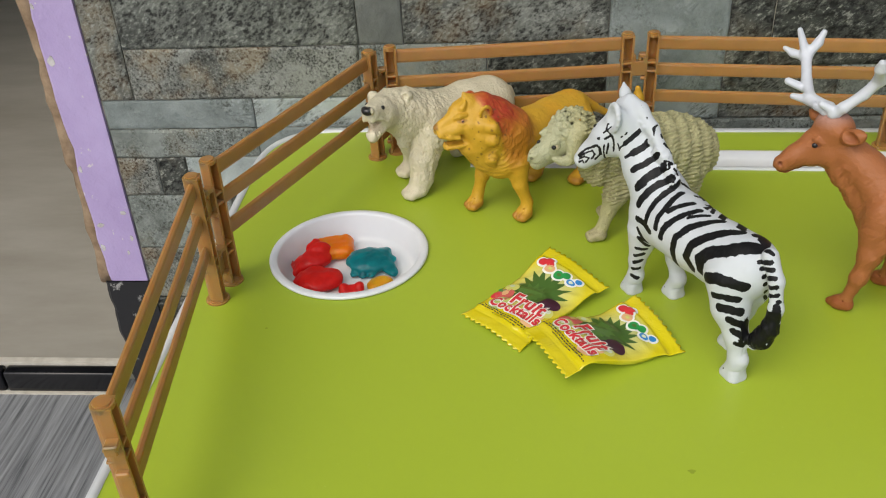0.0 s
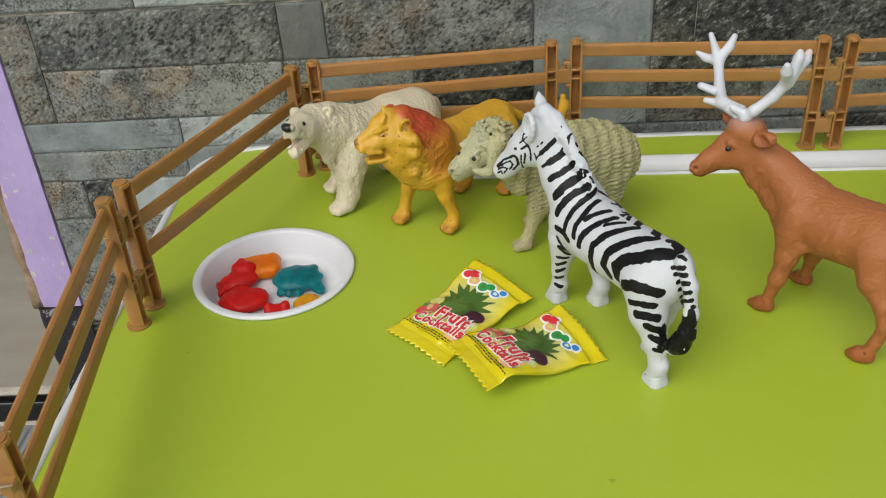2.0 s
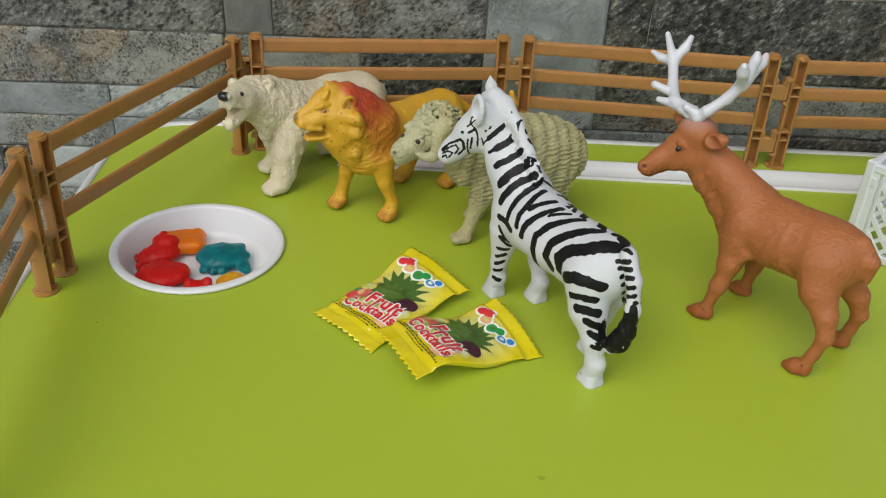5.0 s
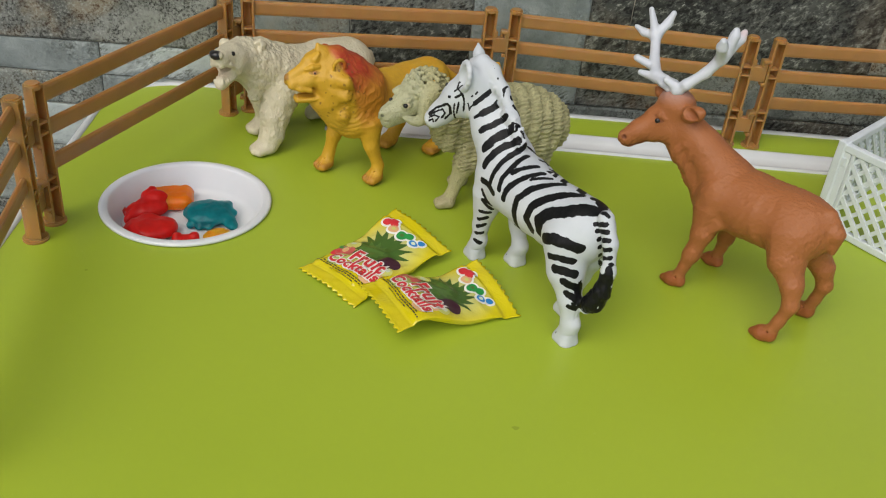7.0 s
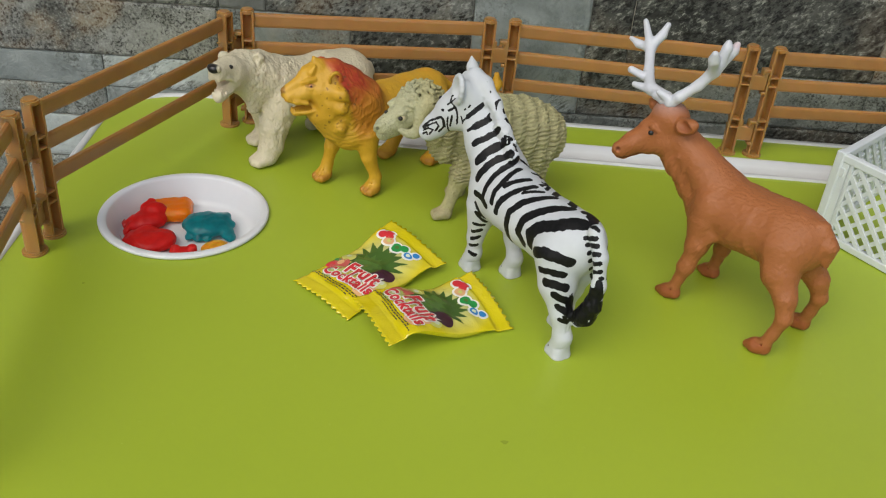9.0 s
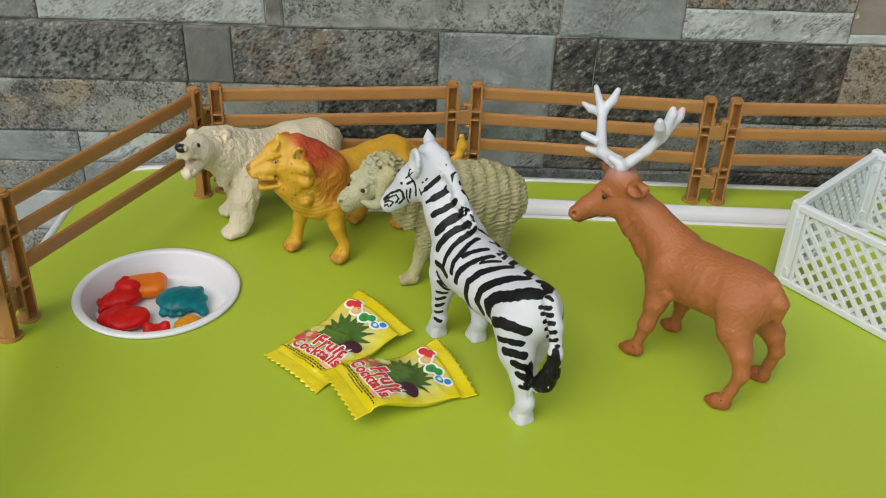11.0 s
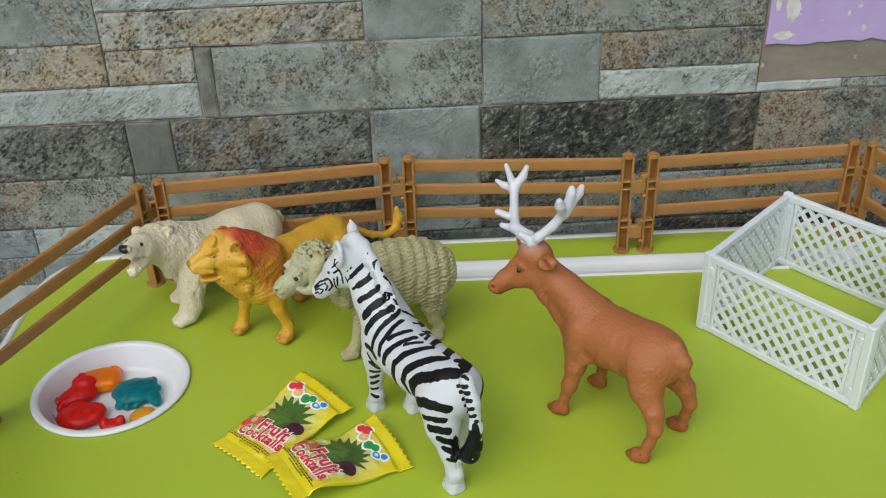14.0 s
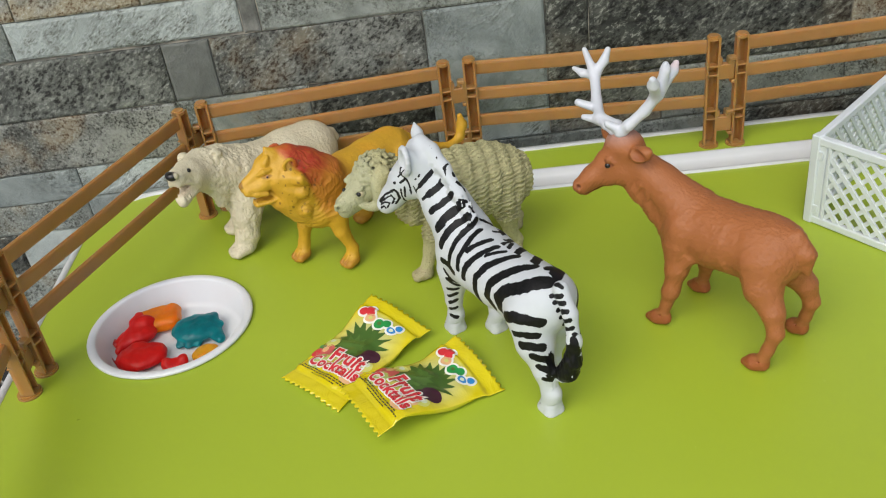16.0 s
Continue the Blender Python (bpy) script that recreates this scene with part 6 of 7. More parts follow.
def fence_panel(p, q, face):
    """A panel from post p to post q. face: 1 or -1, the side on which the posts are hollow."""
    p, q = Vector(p), Vector(q)
    u = (q - p).normalized()
    f = thing("toy_fence_panel", "brown plastic toy ranch fence with three rails", "toy fence", pose(p.x, p.y, 0, 0, 0, math.degrees(math.atan2(u.y, u.x))), "fence panels round the table")
    L = (q - p).length
    for px in (0.0, L):
        fence_post("post", f, px, 0, 1, 0, face)
    for z0, z1 in ((0.0732, 0.0838), (0.0530, 0.0630), (0.0315, 0.0415)):
        bm = bmesh.new()
        bow = 0.0006 * math.sin(z0 * 900)
        rows = []
        for i in range(9):
            xx = 0.0042 + (L - 0.0084) * i / 8
            s = bow * math.sin(math.pi * i / 8)
            rows.append([bm.verts.new((xx, yy + s, zz)) for yy, zz in ((-0.0018, z0 + 0.0022), (-0.0014, z0 + 0.0007), (0, z0), (0.0014, z0 + 0.0007), (0.0018, z0 + 0.0022), (0.0018, z1 - 0.0022), (0.0014, z1 - 0.0007), (0, z1), (-0.0014, z1 - 0.0007), (-0.0018, z1 - 0.0022))])
        for a, b in zip(rows, rows[1:]):
            for k in range(10):
                bm.faces.new((a[k], a[(k + 1) % 10], b[(k + 1) % 10], b[k]))
        bm.faces.new(rows[0])
        bm.faces.new(rows[-1][::-1])
        part("rail", bm, MAT["brownplastic"], f)
    # clasps at both ends that lock this panel to the next
    for end, way in ((0.0, -1), (L, 1)):
        for z in (0.0110, 0.0520):
            bm = bmesh.new()
            if way > 0:
                pieces = ((0.0040, 0.0150, 0.0020, 0.0135), (0.0040, 0.0064, 0.0135, 0.0185), (0.0116, 0.0150, 0.0120, 0.0165))
            else:
                pieces = ((0.0040, 0.0098, 0.0160, 0.0190), (0.0076, 0.0100, 0.0135, 0.0190), (0.0040, 0.0074, -0.0014, 0.0014))
            for x0, x1, z0, z1 in pieces:
                a, b = sorted((end + way * x0, end + way * x1))
                box(bm, (a, -0.0042 if z1 - z0 > 0.004 else -0.0048, z + z0), (b, 0.0012, z + z1), 0.0006)
            part("clasp", bm, MAT["brownplastic"], f)
    return f


fence_panel((-0.161, 0.2555), (-0.1805, 0.4395), 1)
fence_panel((-0.1770, 0.4595), (-0.1048, 0.6255), 1)
fence_panel((-0.0900, 0.6345), (0.0845, 0.6515), 1)
fence_panel((0.1035, 0.6525), (0.2768, 0.6340), 1)
fence_panel((0.2964, 0.6325), (0.4610, 0.6370), 1)
fence_panel((0.4745, 0.6300), (0.5060, 0.4500), 1)


# ---- white lattice pen ----
pen = thing("toy_pen", "white plastic toy pen of lattice panels, standing open-topped", "toy pen")


def pen_panel(p, q, h=0.061):
    p, q = Vector(p), Vector(q)
    u = q - p
    L = u.length
    m = pose(p.x, p.y, 0, 0, 0, math.degrees(math.atan2(u.y, u.x)))
    t = 0.0017
    bm = bmesh.new()
    box(bm, (0.001, -t - 0.0006, 0.0005), (L - 0.001, t + 0.0006, 0.0055), 0.0006)
    box(bm, (0.001, -t - 0.0008, h - 0.0055), (L - 0.001, t + 0.0008, h), 0.0008)
    for x0, x1, k in ((0.0012, 0.0074, 1.0), (0.0074, 0.0086, 0.5), (0.0086, 0.0106, 1.15)):
        for a, b in ((x0, x1), (L - x1, L - x0)):
            box(bm, (a, -t * k, 0.004), (b, t * k, h - 0.004), 0.0003)
    for x0 in (0.0018, L - 0.0058):
        for z in (0.0080, h - 0.0150):
            box(bm, (x0, -t * 1.5, z), (x0 + 0.0040, t * 1.5, z + 0.0060), 0.0005)
    bmesh.ops.transform(bm, matrix=m, verts=bm.verts[:])
    pan = part("panel_frame", bm, MAT["pen"], pen)
    # crossing slats, cut off at the frame
    x0, x1, z0, z1 = 0.0095, L - 0.0095, 0.005, h - 0.005
    step, w = 0.0106, 0.0014
    for sgn in (1, -1):
        k = -12
        while k < 40:
            c = x0 + k * step
            k += 1
            za, zb = z0, z1
            xa = c
            xb = c + sgn * (z1 - z0) * 0.95
            dx = xb - xa
            ts = sorted(((x0 - xa) / dx, (x1 - xa) / dx))
            lo_t, hi_t = max(0.0, ts[0]), min(1.0, ts[1])
            if hi_t - lo_t < 0.06:
                continue
            a = Vector((xa + dx * lo_t, 0, za + (zb - za) * lo_t))
            b = Vector((xa + dx * hi_t, 0, za + (zb - za) * hi_t))
            d = (b - a).normalized()
            nrm = Vector((-d.z, 0, d.x))
            bm = bmesh.new()
            off = 0.0004 * sgn
            vs = [bm.verts.new(e + nrm * s * w + Vector((0, off + y, 0))) for e in (a, b) for s, y in ((1, -0.001), (1, 0.001), (-1, 0.001), (-1, -0.001))]
            for i in range(4):
                bm.faces.new((vs[i], vs[(i + 1) % 4], vs[4 + (i + 1) % 4], vs[4 + i]))
            bm.faces.new(vs[:4])
            bm.faces.new(vs[4:][::-1])
            bmesh.ops.transform(bm, matrix=m, verts=bm.verts[:])
            part("slat", bm, MAT["pen"], pan)


PEN = [(0.3062, 0.5160), (0.3725, 0.4170), (0.4620, 0.5010), (0.3960, 0.6000)]
for a, b in zip(PEN, PEN[1:] + PEN[:1]):
    pen_panel(a, b)
for x, y in PEN:
    bm = bmesh.new()
    box(bm, (x - 0.0030, y - 0.0030, 0.0), (x + 0.0030, y + 0.0030, 0.062), 0.0008, None)
    bmesh.ops.rotate(bm, verts=bm.verts[:], cent=(x, y, 0), matrix=Matrix.Rotation(radians(-60), 3, "Z"))
    part("corner_post", bm, MAT["pen"], pen)

# ---- bowl with gummy sweets ----
bm = bmesh.new()
lathe(bm, [(0.0005, -0.0182), (0.0415, -0.0182), (0.0430, -0.0172), (0.0472, -0.0010), (0.0484, 0.0004), (0.0512, 0.0004), (0.0517, 0.0009), (0.0518, 0.0018), (0.0514, 0.0025), (0.0505, 0.0029), (0.0490, 0.0030), (0.0472, 0.0028), (0.0465, 0.0022), (0.0461, 0.0010), (0.0424, -0.0122), (0.0410, -0.0148), (0.0394, -0.0160), (0.0370, -0.0165), (0.0005, -0.0165)], 96)
bowl = solid("bowl", bm, MAT["bowl"], "round white plastic bowl sunk into the green tabletop, holding gummies", "bowl", pose(*BOWL, 0), smooth=True)


def gummy_mat(name, rgb, deep):
    m = Nodes(name, 0.36, 0, 0.30)
    m.color(m.ramp(m.noise(140, 3), [(0.3, deep), (0.7, rgb)]))
    m.b.inputs["Transmission Weight"].default_value = 0.28
    m.b.inputs["IOR"].default_value = 1.42
    m.b.inputs["Subsurface Weight"].default_value = 1.0
    m.b.inputs["Subsurface Radius"].default_value = (0.012, 0.006, 0.006)
    m.b.inputs["Subsurface Scale"].default_value = 1.0
    m.bump(m.noise(220, 3), 0.12, 0.0008)
    return m.mat


GUM = {
    "red": gummy_mat("red gummy", (0.78, 0.018, 0.013), (0.64, 0.010, 0.010)),
    "orange": gummy_mat("orange gummy", (0.98, 0.25, 0.004), (0.94, 0.20, 0.003)),
    "teal": gummy_mat("teal gummy", (0.003, 0.26, 0.29), (0.001, 0.14, 0.17)),
    "amber": gummy_mat("amber gummy", (0.85, 0.42, 0.02), (0.72, 0.32, 0.015)),
}


GROUND = -0.0163


def in_bowl(v):
    """Keeps a soft sweet inside the bowl: it yields to the floor and the sloping wall."""
    dx, dy = v[:, 0] - BOWL[0], v[:, 1] - BOWL[1]
    r = np.hypot(dx, dy)
    pull = np.where(r > 0.0330, (0.0330 + (r - 0.0330) * 0.75) / np.maximum(r, 1e-6), 1.0)
    pull = np.minimum(pull, 0.0422 / np.maximum(r, 1e-6))
    v[:, 0], v[:, 1] = BOWL[0] + dx * pull, BOWL[1] + dy * pull
    r = r * pull
    ground = np.where(r < 0.0395, 0.0, (r - 0.0395) * 3.2) + GROUND
    v[:, 2] = np.maximum(v[:, 2], ground)
    return v


def gummy(color, x, y, z, turn, kind, size=1.0, deep=1.0):
    c = Clay(0.0005, 0.0016)
    if kind == "brick":
        for sy in (-0.0050, -0.0025, 0, 0.0025, 0.0050):
            c.limb((-0.0090, sy, 0.0040, 0.0036), (0.0080, sy, 0.0040, 0.0036))
            c.limb((-0.0085, sy, 0.0060, 0.0034), (0.0075, sy, 0.0060, 0.0034))
    elif kind == "sitting":
        c.lump(0.0010, 0.0010, 0.0050, 0.0095, 0.0080, 0.0055)
        c.lump(0.0045, 0.0060, 0.0075, 0.0062, 0.0058, 0.0055)
        c.limb((0.0020, 0.0090, 0.0090, 0.0042), (0.0035, 0.0110, 0.0110, 0.0026))
        c.limb((-0.0050, 0.0010, 0.0050, 0.0042), (-0.0112, -0.0010, 0.0045, 0.0026))
        c.limb((-0.0050, -0.0040, 0.0045, 0.0040), (-0.0085, -0.0070, 0.0040, 0.0028))
    elif kind == "lying":
        c.lump(-0.0010, 0, 0.0055, 0.0135, 0.0085, 0.0060)
        c.lump(0.0075, 0.0010, 0.0055, 0.0070, 0.0070, 0.0055)
        c.limb((-0.0100, 0.0000, 0.0040, 0.0045), (-0.0160, -0.0010, 0.0030, 0.0024))
        c.lump(0.0000, 0.0055, 0.0080, 0.0060, 0.0035, 0.0035)
    elif kind == "eared":
        c.lump(0, 0, 0.0045, 0.0062, 0.0050, 0.0042)
        for sx in (-0.0036, 0.0036):
            c.limb((sx, 0.0005, 0.0060, 0.0030), (sx * 1.1, 0.0015, 0.0078, 0.0027))
    elif kind == "bumpy":
        c.lump(-0.0005, 0.0005, 0.0066, 0.0140, 0.0098, 0.0070)
        c.lump(-0.0070, 0.0015, 0.0070, 0.0065, 0.0068, 0.0058)
        c.lump(0.0070, 0.0020, 0.0068, 0.0066, 0.0062, 0.0058)
        c.limb((0.0080, 0.0040, 0.0070, 0.0040), (0.0105, 0.0055, 0.0085, 0.0028))
        c.limb((0.0090, -0.0030, 0.0050, 0.0048), (0.0125, -0.0085, 0.0040, 0.0036))
        for bx, by, bz, br in ((-0.0110, -0.0070, 0.0030, 0.0022), (-0.0060, -0.0088, 0.0028, 0.0023), (-0.0005, -0.0085, 0.0028, 0.0022), (0.0128, 0.0000, 0.0060, 0.0022), (0.0030, 0.0030, 0.0105, 0.0020), (-0.0025, -0.0040, 0.0095, 0.0022), (0.0065, -0.0015, 0.0090, 0.0020), (0.0030, -0.0060, 0.0060, 0.0020), (-0.0125, 0.0020, 0.0050, 0.0024)):
            c.fine((bx * 0.95, by * 0.92, bz, br * 0.9), (bx + 0.0004, by * 0.92, bz, br * 0.9), k=0.0022)
    else:
        c.lump(0, 0, 0.0045, 0.0088, 0.0072, 0.0055)
        c.lump(0.002, 0.001, 0.0060, 0.0050, 0.0050, 0.0042)
    v, q = c.skin()
    v = soften(v, q, 2) * size * np.array((1.0, deep, 0.74))
    w = radians(turn)
    v = np.c_[x + v[:, 0] * math.cos(w) - v[:, 1] * math.sin(w), y + v[:, 0] * math.sin(w) + v[:, 1] * math.cos(w), z + v[:, 2]]
    v = v + normals(v, q) * (0.0005 * tile_noise(v, 260.0, size))[:, None]
    v = soften(in_bowl(v), q, 1)
    v = in_bowl(v) - np.array((x, y, GROUND))
    me = bpy.data.meshes.new("gummy")
    me.from_pydata(v.tolist(), [], q.tolist())
    for p in me.polygons:
        p.use_smooth = True
    me.materials.append(GUM[color])
    ob = new("gummy_sweet", me)
    ob.matrix_world = pose(x, y, GROUND)
    tagged(ob, "%s translucent gummy sweet lying in the white bowl" % color, "gummy sweet", "gummy sweets in the bowl")


gummy("orange", BOWL[0] - 0.0190, BOWL[1] + 0.0245, GROUND, 10, "brick", 1.52)
gummy("red", BOWL[0] - 0.0290, BOWL[1] + 0.0068, GROUND, 16, "sitting", 1.52, 0.80)
gummy("red", BOWL[0] - 0.0212, BOWL[1] - 0.0150, GROUND, 8, "lying", 1.28, 1.15)
gummy("red", BOWL[0] + 0.0040, BOWL[1] - 0.0255, GROUND, 10, "eared", 1.30)
gummy("teal", BOWL[0] + 0.0120, BOWL[1] + 0.0080, GROUND, 10, "bumpy", 1.12, 1.30)
gummy("amber", BOWL[0] + 0.0215, BOWL[1] - 0.0165, GROUND, 12, "round", 1.08)


# ---- two sweet wrappers ----
INK = {k: painted("ink " + k, c, 0.28, 0.08, 200, 0) for k, c in {
    "red": (0.62, 0.03, 0.04), "white": (0.80, 0.79, 0.72), "green": (0.055, 0.12, 0.018), "leaf": (0.085, 0.17, 0.03), "plum": (0.055, 0.012, 0.03), "pale": (0.62, 0.62, 0.16),
    "pink": (0.55, 0.10, 0.09), "yellow": (0.85, 0.50, 0.03), "blue": (0.03, 0.22, 0.55), "emerald": (0.02, 0.27, 0.06), "black": (0.06, 0.045, 0.01), "orange": (0.75, 0.22, 0.02), "grape": (0.42, 0.52, 0.12), "peach": (0.72, 0.42, 0.20), "highlight": (0.66, 0.72, 0.52)}.items()}
_m = Nodes("yellow foil film", 0.11, 0, 0.6)
_f = _m.attr("pale").outputs["Fac"]
_m.color(_m.mix(_f, _m.ramp(_m.noise(30, 3), [(0.3, (0.61, 0.505, 0.004)), (0.7, (0.69, 0.575, 0.008))]), (0.52, 0.55, 0.27)))
_m.bump(_m.noise(55, 4, 0.6, None, 0.8), 0.35, 0.003)
_m.b.inputs["Coat Weight"].default_value = 0.4
MAT["foil"] = _m.mat


def wrapper(at, half_l, half_w, puff, seed, lift):
    """A heat-sealed sachet: u along, v across. Its print lies on the film as thin pieces of ink."""
    w = thing("sweet_wrapper", "yellow plastic sweet sachet printed with fruit, sealed zigzag ends", "sweet wrapper", at, "sweet wrappers on the table")

    def height(u, v):
        a = max(0.0, 1 - (abs(u) / (half_l - 0.008)) ** 2.6)
        b = max(0.0, 1 - (abs(v) / half_w) ** 2.2)
        p = puff * math.sqrt(a * b) if a > 0 and b > 0 else 0.0
        crease = noise.noise(Vector((u * 60 + seed, v * 60, seed))) * 0.0012 - 0.0016 * abs(noise.noise(Vector((u * 95 + 0.5 * v * 95, v * 55 + seed, 2)))) + noise.noise(Vector((u * 190, v * 190 + seed, 2))) * 0.0003
        ends = 0.0016 * math.sin(v * 130 + seed) if abs(u) > half_l - 0.010 else 0.0
        return 0.0028 + p + crease * (0.35 + p / puff) + ends * 0.6 + lift(u, v)

    def width(u):
        return half_w - 0.0022 * math.cos(u / half_l * math.pi / 2) ** 0.6

    bm = bmesh.new()
    nu, nv = 64, 44
    top, bot = [], []
    for i in range(nu + 1):
        u0 = -half_l + 2 * half_l * i / nu
        ra, rb = [], []
        for j in range(nv + 1):
            s = -1 + 2 * j / nv
            v = s * width(u0)
            u = u0
            if i in (0, nu):
                u += (0.0011 if j % 4 < 2 else -0.0003) * (1 if i else -1)
            z = height(u0, v)
            ridge = 0.00035 * math.sin(u0 * 5200) if abs(u0) > half_l - 0.0075 else 0.0
            ra.append(bm.verts.new((u, v, z + ridge)))
            under = max(0.0004 + lift(u0, v), z - 0.0008 - 1.7 * puff * math.sqrt(max(0, 1 - s * s)) * max(0, 1 - (abs(u0) / (half_l - 0.008)) ** 2.6))
            rb.append(bm.verts.new((u, v, under if 0 < j < nv else z + ridge - 0.0003)))
        top.append(ra)
        bot.append(rb)
    for i in range(nu):
        for j in range(nv):
            bm.faces.new((top[i][j], top[i + 1][j], top[i + 1][j + 1], top[i][j + 1]))
            bm.faces.new((bot[i][j], bot[i][j + 1], bot[i + 1][j + 1], bot[i + 1][j]))
    for i in range(nu):
        for j in (0, nv):
            bm.faces.new((top[i][j], bot[i][j], bot[i + 1][j], top[i + 1][j]))
    for j in range(nv):
        for i in (0, nu):
            bm.faces.new((top[i][j], top[i][j + 1], bot[i][j + 1], bot[i][j]))
    film = part("film", bm, MAT["foil"], w, "glossy yellow film", True)
    me = film.data
    vals = []
    for vert in me.vertices:
        u, v = vert.co.x, vert.co.y
        d = (u - 0.006) / 0.024, (v - 0.001) / 0.021
        vals.append(max(0.0, min(1.0, 1.3 - 1.1 * math.hypot(*d))) if abs(u) < half_l - 0.010 else 0.0)
    me.attributes.new("pale", "FLOAT", "POINT").data.foreach_set("value", vals)

    def lay(name, bm, ink, level, label=""):
        """Lays flat print onto the film."""
        bmesh.ops.triangulate(bm, faces=bm.faces[:])
        for _ in range(5):
            long = [e for e in bm.edges if e.calc_length() > 0.0018]
            if not long:
                break
            bmesh.ops.subdivide_edges(bm, edges=long, cuts=1)
            bmesh.ops.triangulate(bm, faces=bm.faces[:])
        for v in bm.verts:
            v.co.z = height(v.co.x, v.co.y) + 0.00012 + 0.00011 * level
        ob = part(name, bm, INK[ink], w, label, True)
        return ob

    def blob(cx, cy, rx, ry, turn=0.0, spikes=0, depth=0.0, n=40):
        b = bmesh.new()
        pts = []
        for k in range(n):
            a = 2 * math.pi * k / n
            r = 1.0 + (depth * (0.5 + 1.3 * random.random() + 0.6 * max(0.0, math.cos(a)) if k % 2 else -0.5) if spikes else 0.04 * math.sin(3 * a + cx * 900))
            x, y = rx * r * math.cos(a), ry * r * math.sin(a)
            t = radians(turn)
            pts.append(b.verts.new((cx + x * math.cos(t) - y * math.sin(t), cy + x * math.sin(t) + y * math.cos(t), 0)))
        b.faces.new(pts)
        return b

    def spray(cx, cy, r, tips, reach, lean):
        """A ragged splash: a round body whose edge runs out into long thin tips."""
        b = bmesh.new()
        ring = []
        for k in range(tips):
            a0 = 2 * math.pi * k / tips
            a1 = a0 + math.pi / tips
            out = r * (1.0 + reach * random.uniform(0.35, 1.15) * (0.35 + 0.65 * max(0.0, math.cos(a1 - lean)) ** 0.7))
            ring.append((a0, r * random.uniform(0.82, 1.0)))
            ring.append((a1 - 0.045, (out + r) * 0.5))
            ring.append((a1 + 0.02, out))
            ring.append((a1 + 0.05, (out + r) * 0.52))
        mid = b.verts.new((cx, cy, 0))
        vs = [b.verts.new((cx + d * math.cos(a), cy + d * math.sin(a), 0)) for a, d in ring]
        for p, q in zip(vs, vs[1:] + vs[:1]):
            b.faces.new((mid, p, q))
        return b

    # leaf-green splash with ragged tips, fruit below it
    lay("printed_splash", spray(0.0024, 0.0016, 0.0138, 19, 0.52, 0.0), "green", 0, "dark green printed leaf splash")
    lay("printed_splash", spray(0.0000, 0.0040, 0.0075, 11, 0.45, 0.4), "leaf", 1, "lighter green printed leaf")
    for ink, cx, cy, rx, ry in (("plum", 0.0000, -0.0118, 0.0052, 0.0060), ("plum", -0.0050, -0.0105, 0.0050, 0.0045), ("grape", -0.0185, 0.0125, 0.0062, 0.0058), ("pink", -0.0110, 0.0150, 0.0060, 0.0055), ("red", -0.0140, 0.0195, 0.0030, 0.0026), ("emerald", -0.0085, 0.0195, 0.0016, 0.0030), ("pale", -0.0078, -0.0150, 0.0046, 0.0042), ("pale", -0.0030, 0.0165, 0.0040, 0.0046), ("peach", -0.0120, -0.0130, 0.0046, 0.0046), ("peach", -0.0205, -0.0130, 0.0030, 0.0050)):
        lay("printed_fruit", blob(cx, cy, rx, ry), ink, 2)
    for ink, cx, cy, rx, ry in (("highlight", -0.0065, -0.0160, 0.0018, 0.0014), ("highlight", -0.0165, 0.0140, 0.0020, 0.0016), ("peach", -0.0095, 0.0160, 0.0022, 0.0018), ("highlight", -0.0018, 0.0175, 0.0014, 0.0018)):
        lay("printed_fruit", blob(cx, cy, rx, ry), ink, 3)
    # trademark in plain coloured shapes
    marks = (("red", 0.0232, 0.0160, 0.0026, 0.0030), ("red", 0.0262, 0.0128, 0.0030, 0.0026), ("red", 0.0238, 0.0108, 0.0022, 0.0026), ("peach", 0.0212, 0.0088, 0.0030, 0.0034), ("emerald", 0.0205, 0.0010, 0.0030, 0.0034), ("emerald", 0.0228, -0.0030, 0.0024, 0.0030), ("blue", 0.0205, -0.0085, 0.0020, 0.0030), ("blue", 0.0240, -0.0118, 0.0020, 0.0022))
    for ink, cx, cy, rx, ry in marks:
        lay("printed_mark", blob(cx, cy, rx + 0.0012, ry + 0.0012), "white", 2)
    for ink, cx, cy, rx, ry in marks:
        lay("printed_mark", blob(cx, cy, rx, ry), ink, 4)
    for cx, cy, ink in ((0.0212, 0.0086, "pale"), (0.0208, 0.0012, "leaf"), (0.0206, -0.0085, "highlight")):
        lay("printed_mark", blob(cx, cy, 0.0011, 0.0014), ink, 5)

    def words(text, cx, cy, size):
        for off, ink, level, name in ((0.105, "white", 5, "letter_outline"), (0.036, "red", 7, "lettering")):
            cu = bpy.data.curves.new("text", "FONT")
            cu.body, cu.size, cu.align_x, cu.align_y = text, 1.0, "CENTER", "CENTER"
            cu.offset, cu.resolution_u, cu.space_character = off, 3, 1.08
            tmp = bpy.data.objects.new("text", cu)
            me = bpy.data.meshes.new_from_object(tmp)
            b = bmesh.new()
            b.from_mesh(me)
            bpy.data.objects.remove(tmp)
            bpy.data.meshes.remove(me)
            bmesh.ops.transform(b, matrix=Matrix.Translation((cx, cy, 0)) @ pose(0, 0, 0, 0, 0, -90 + 4) @ Matrix.Diagonal((size, size * 1.15, size, 1)), verts=b.verts[:])
            lay(name, b, ink, level, "red letters with a white outline" if ink == "red" else "")

    words("Fruit", -0.0098, -0.0035, 0.0112)
    words("Cocktails", -0.0182, -0.0005, 0.0088)
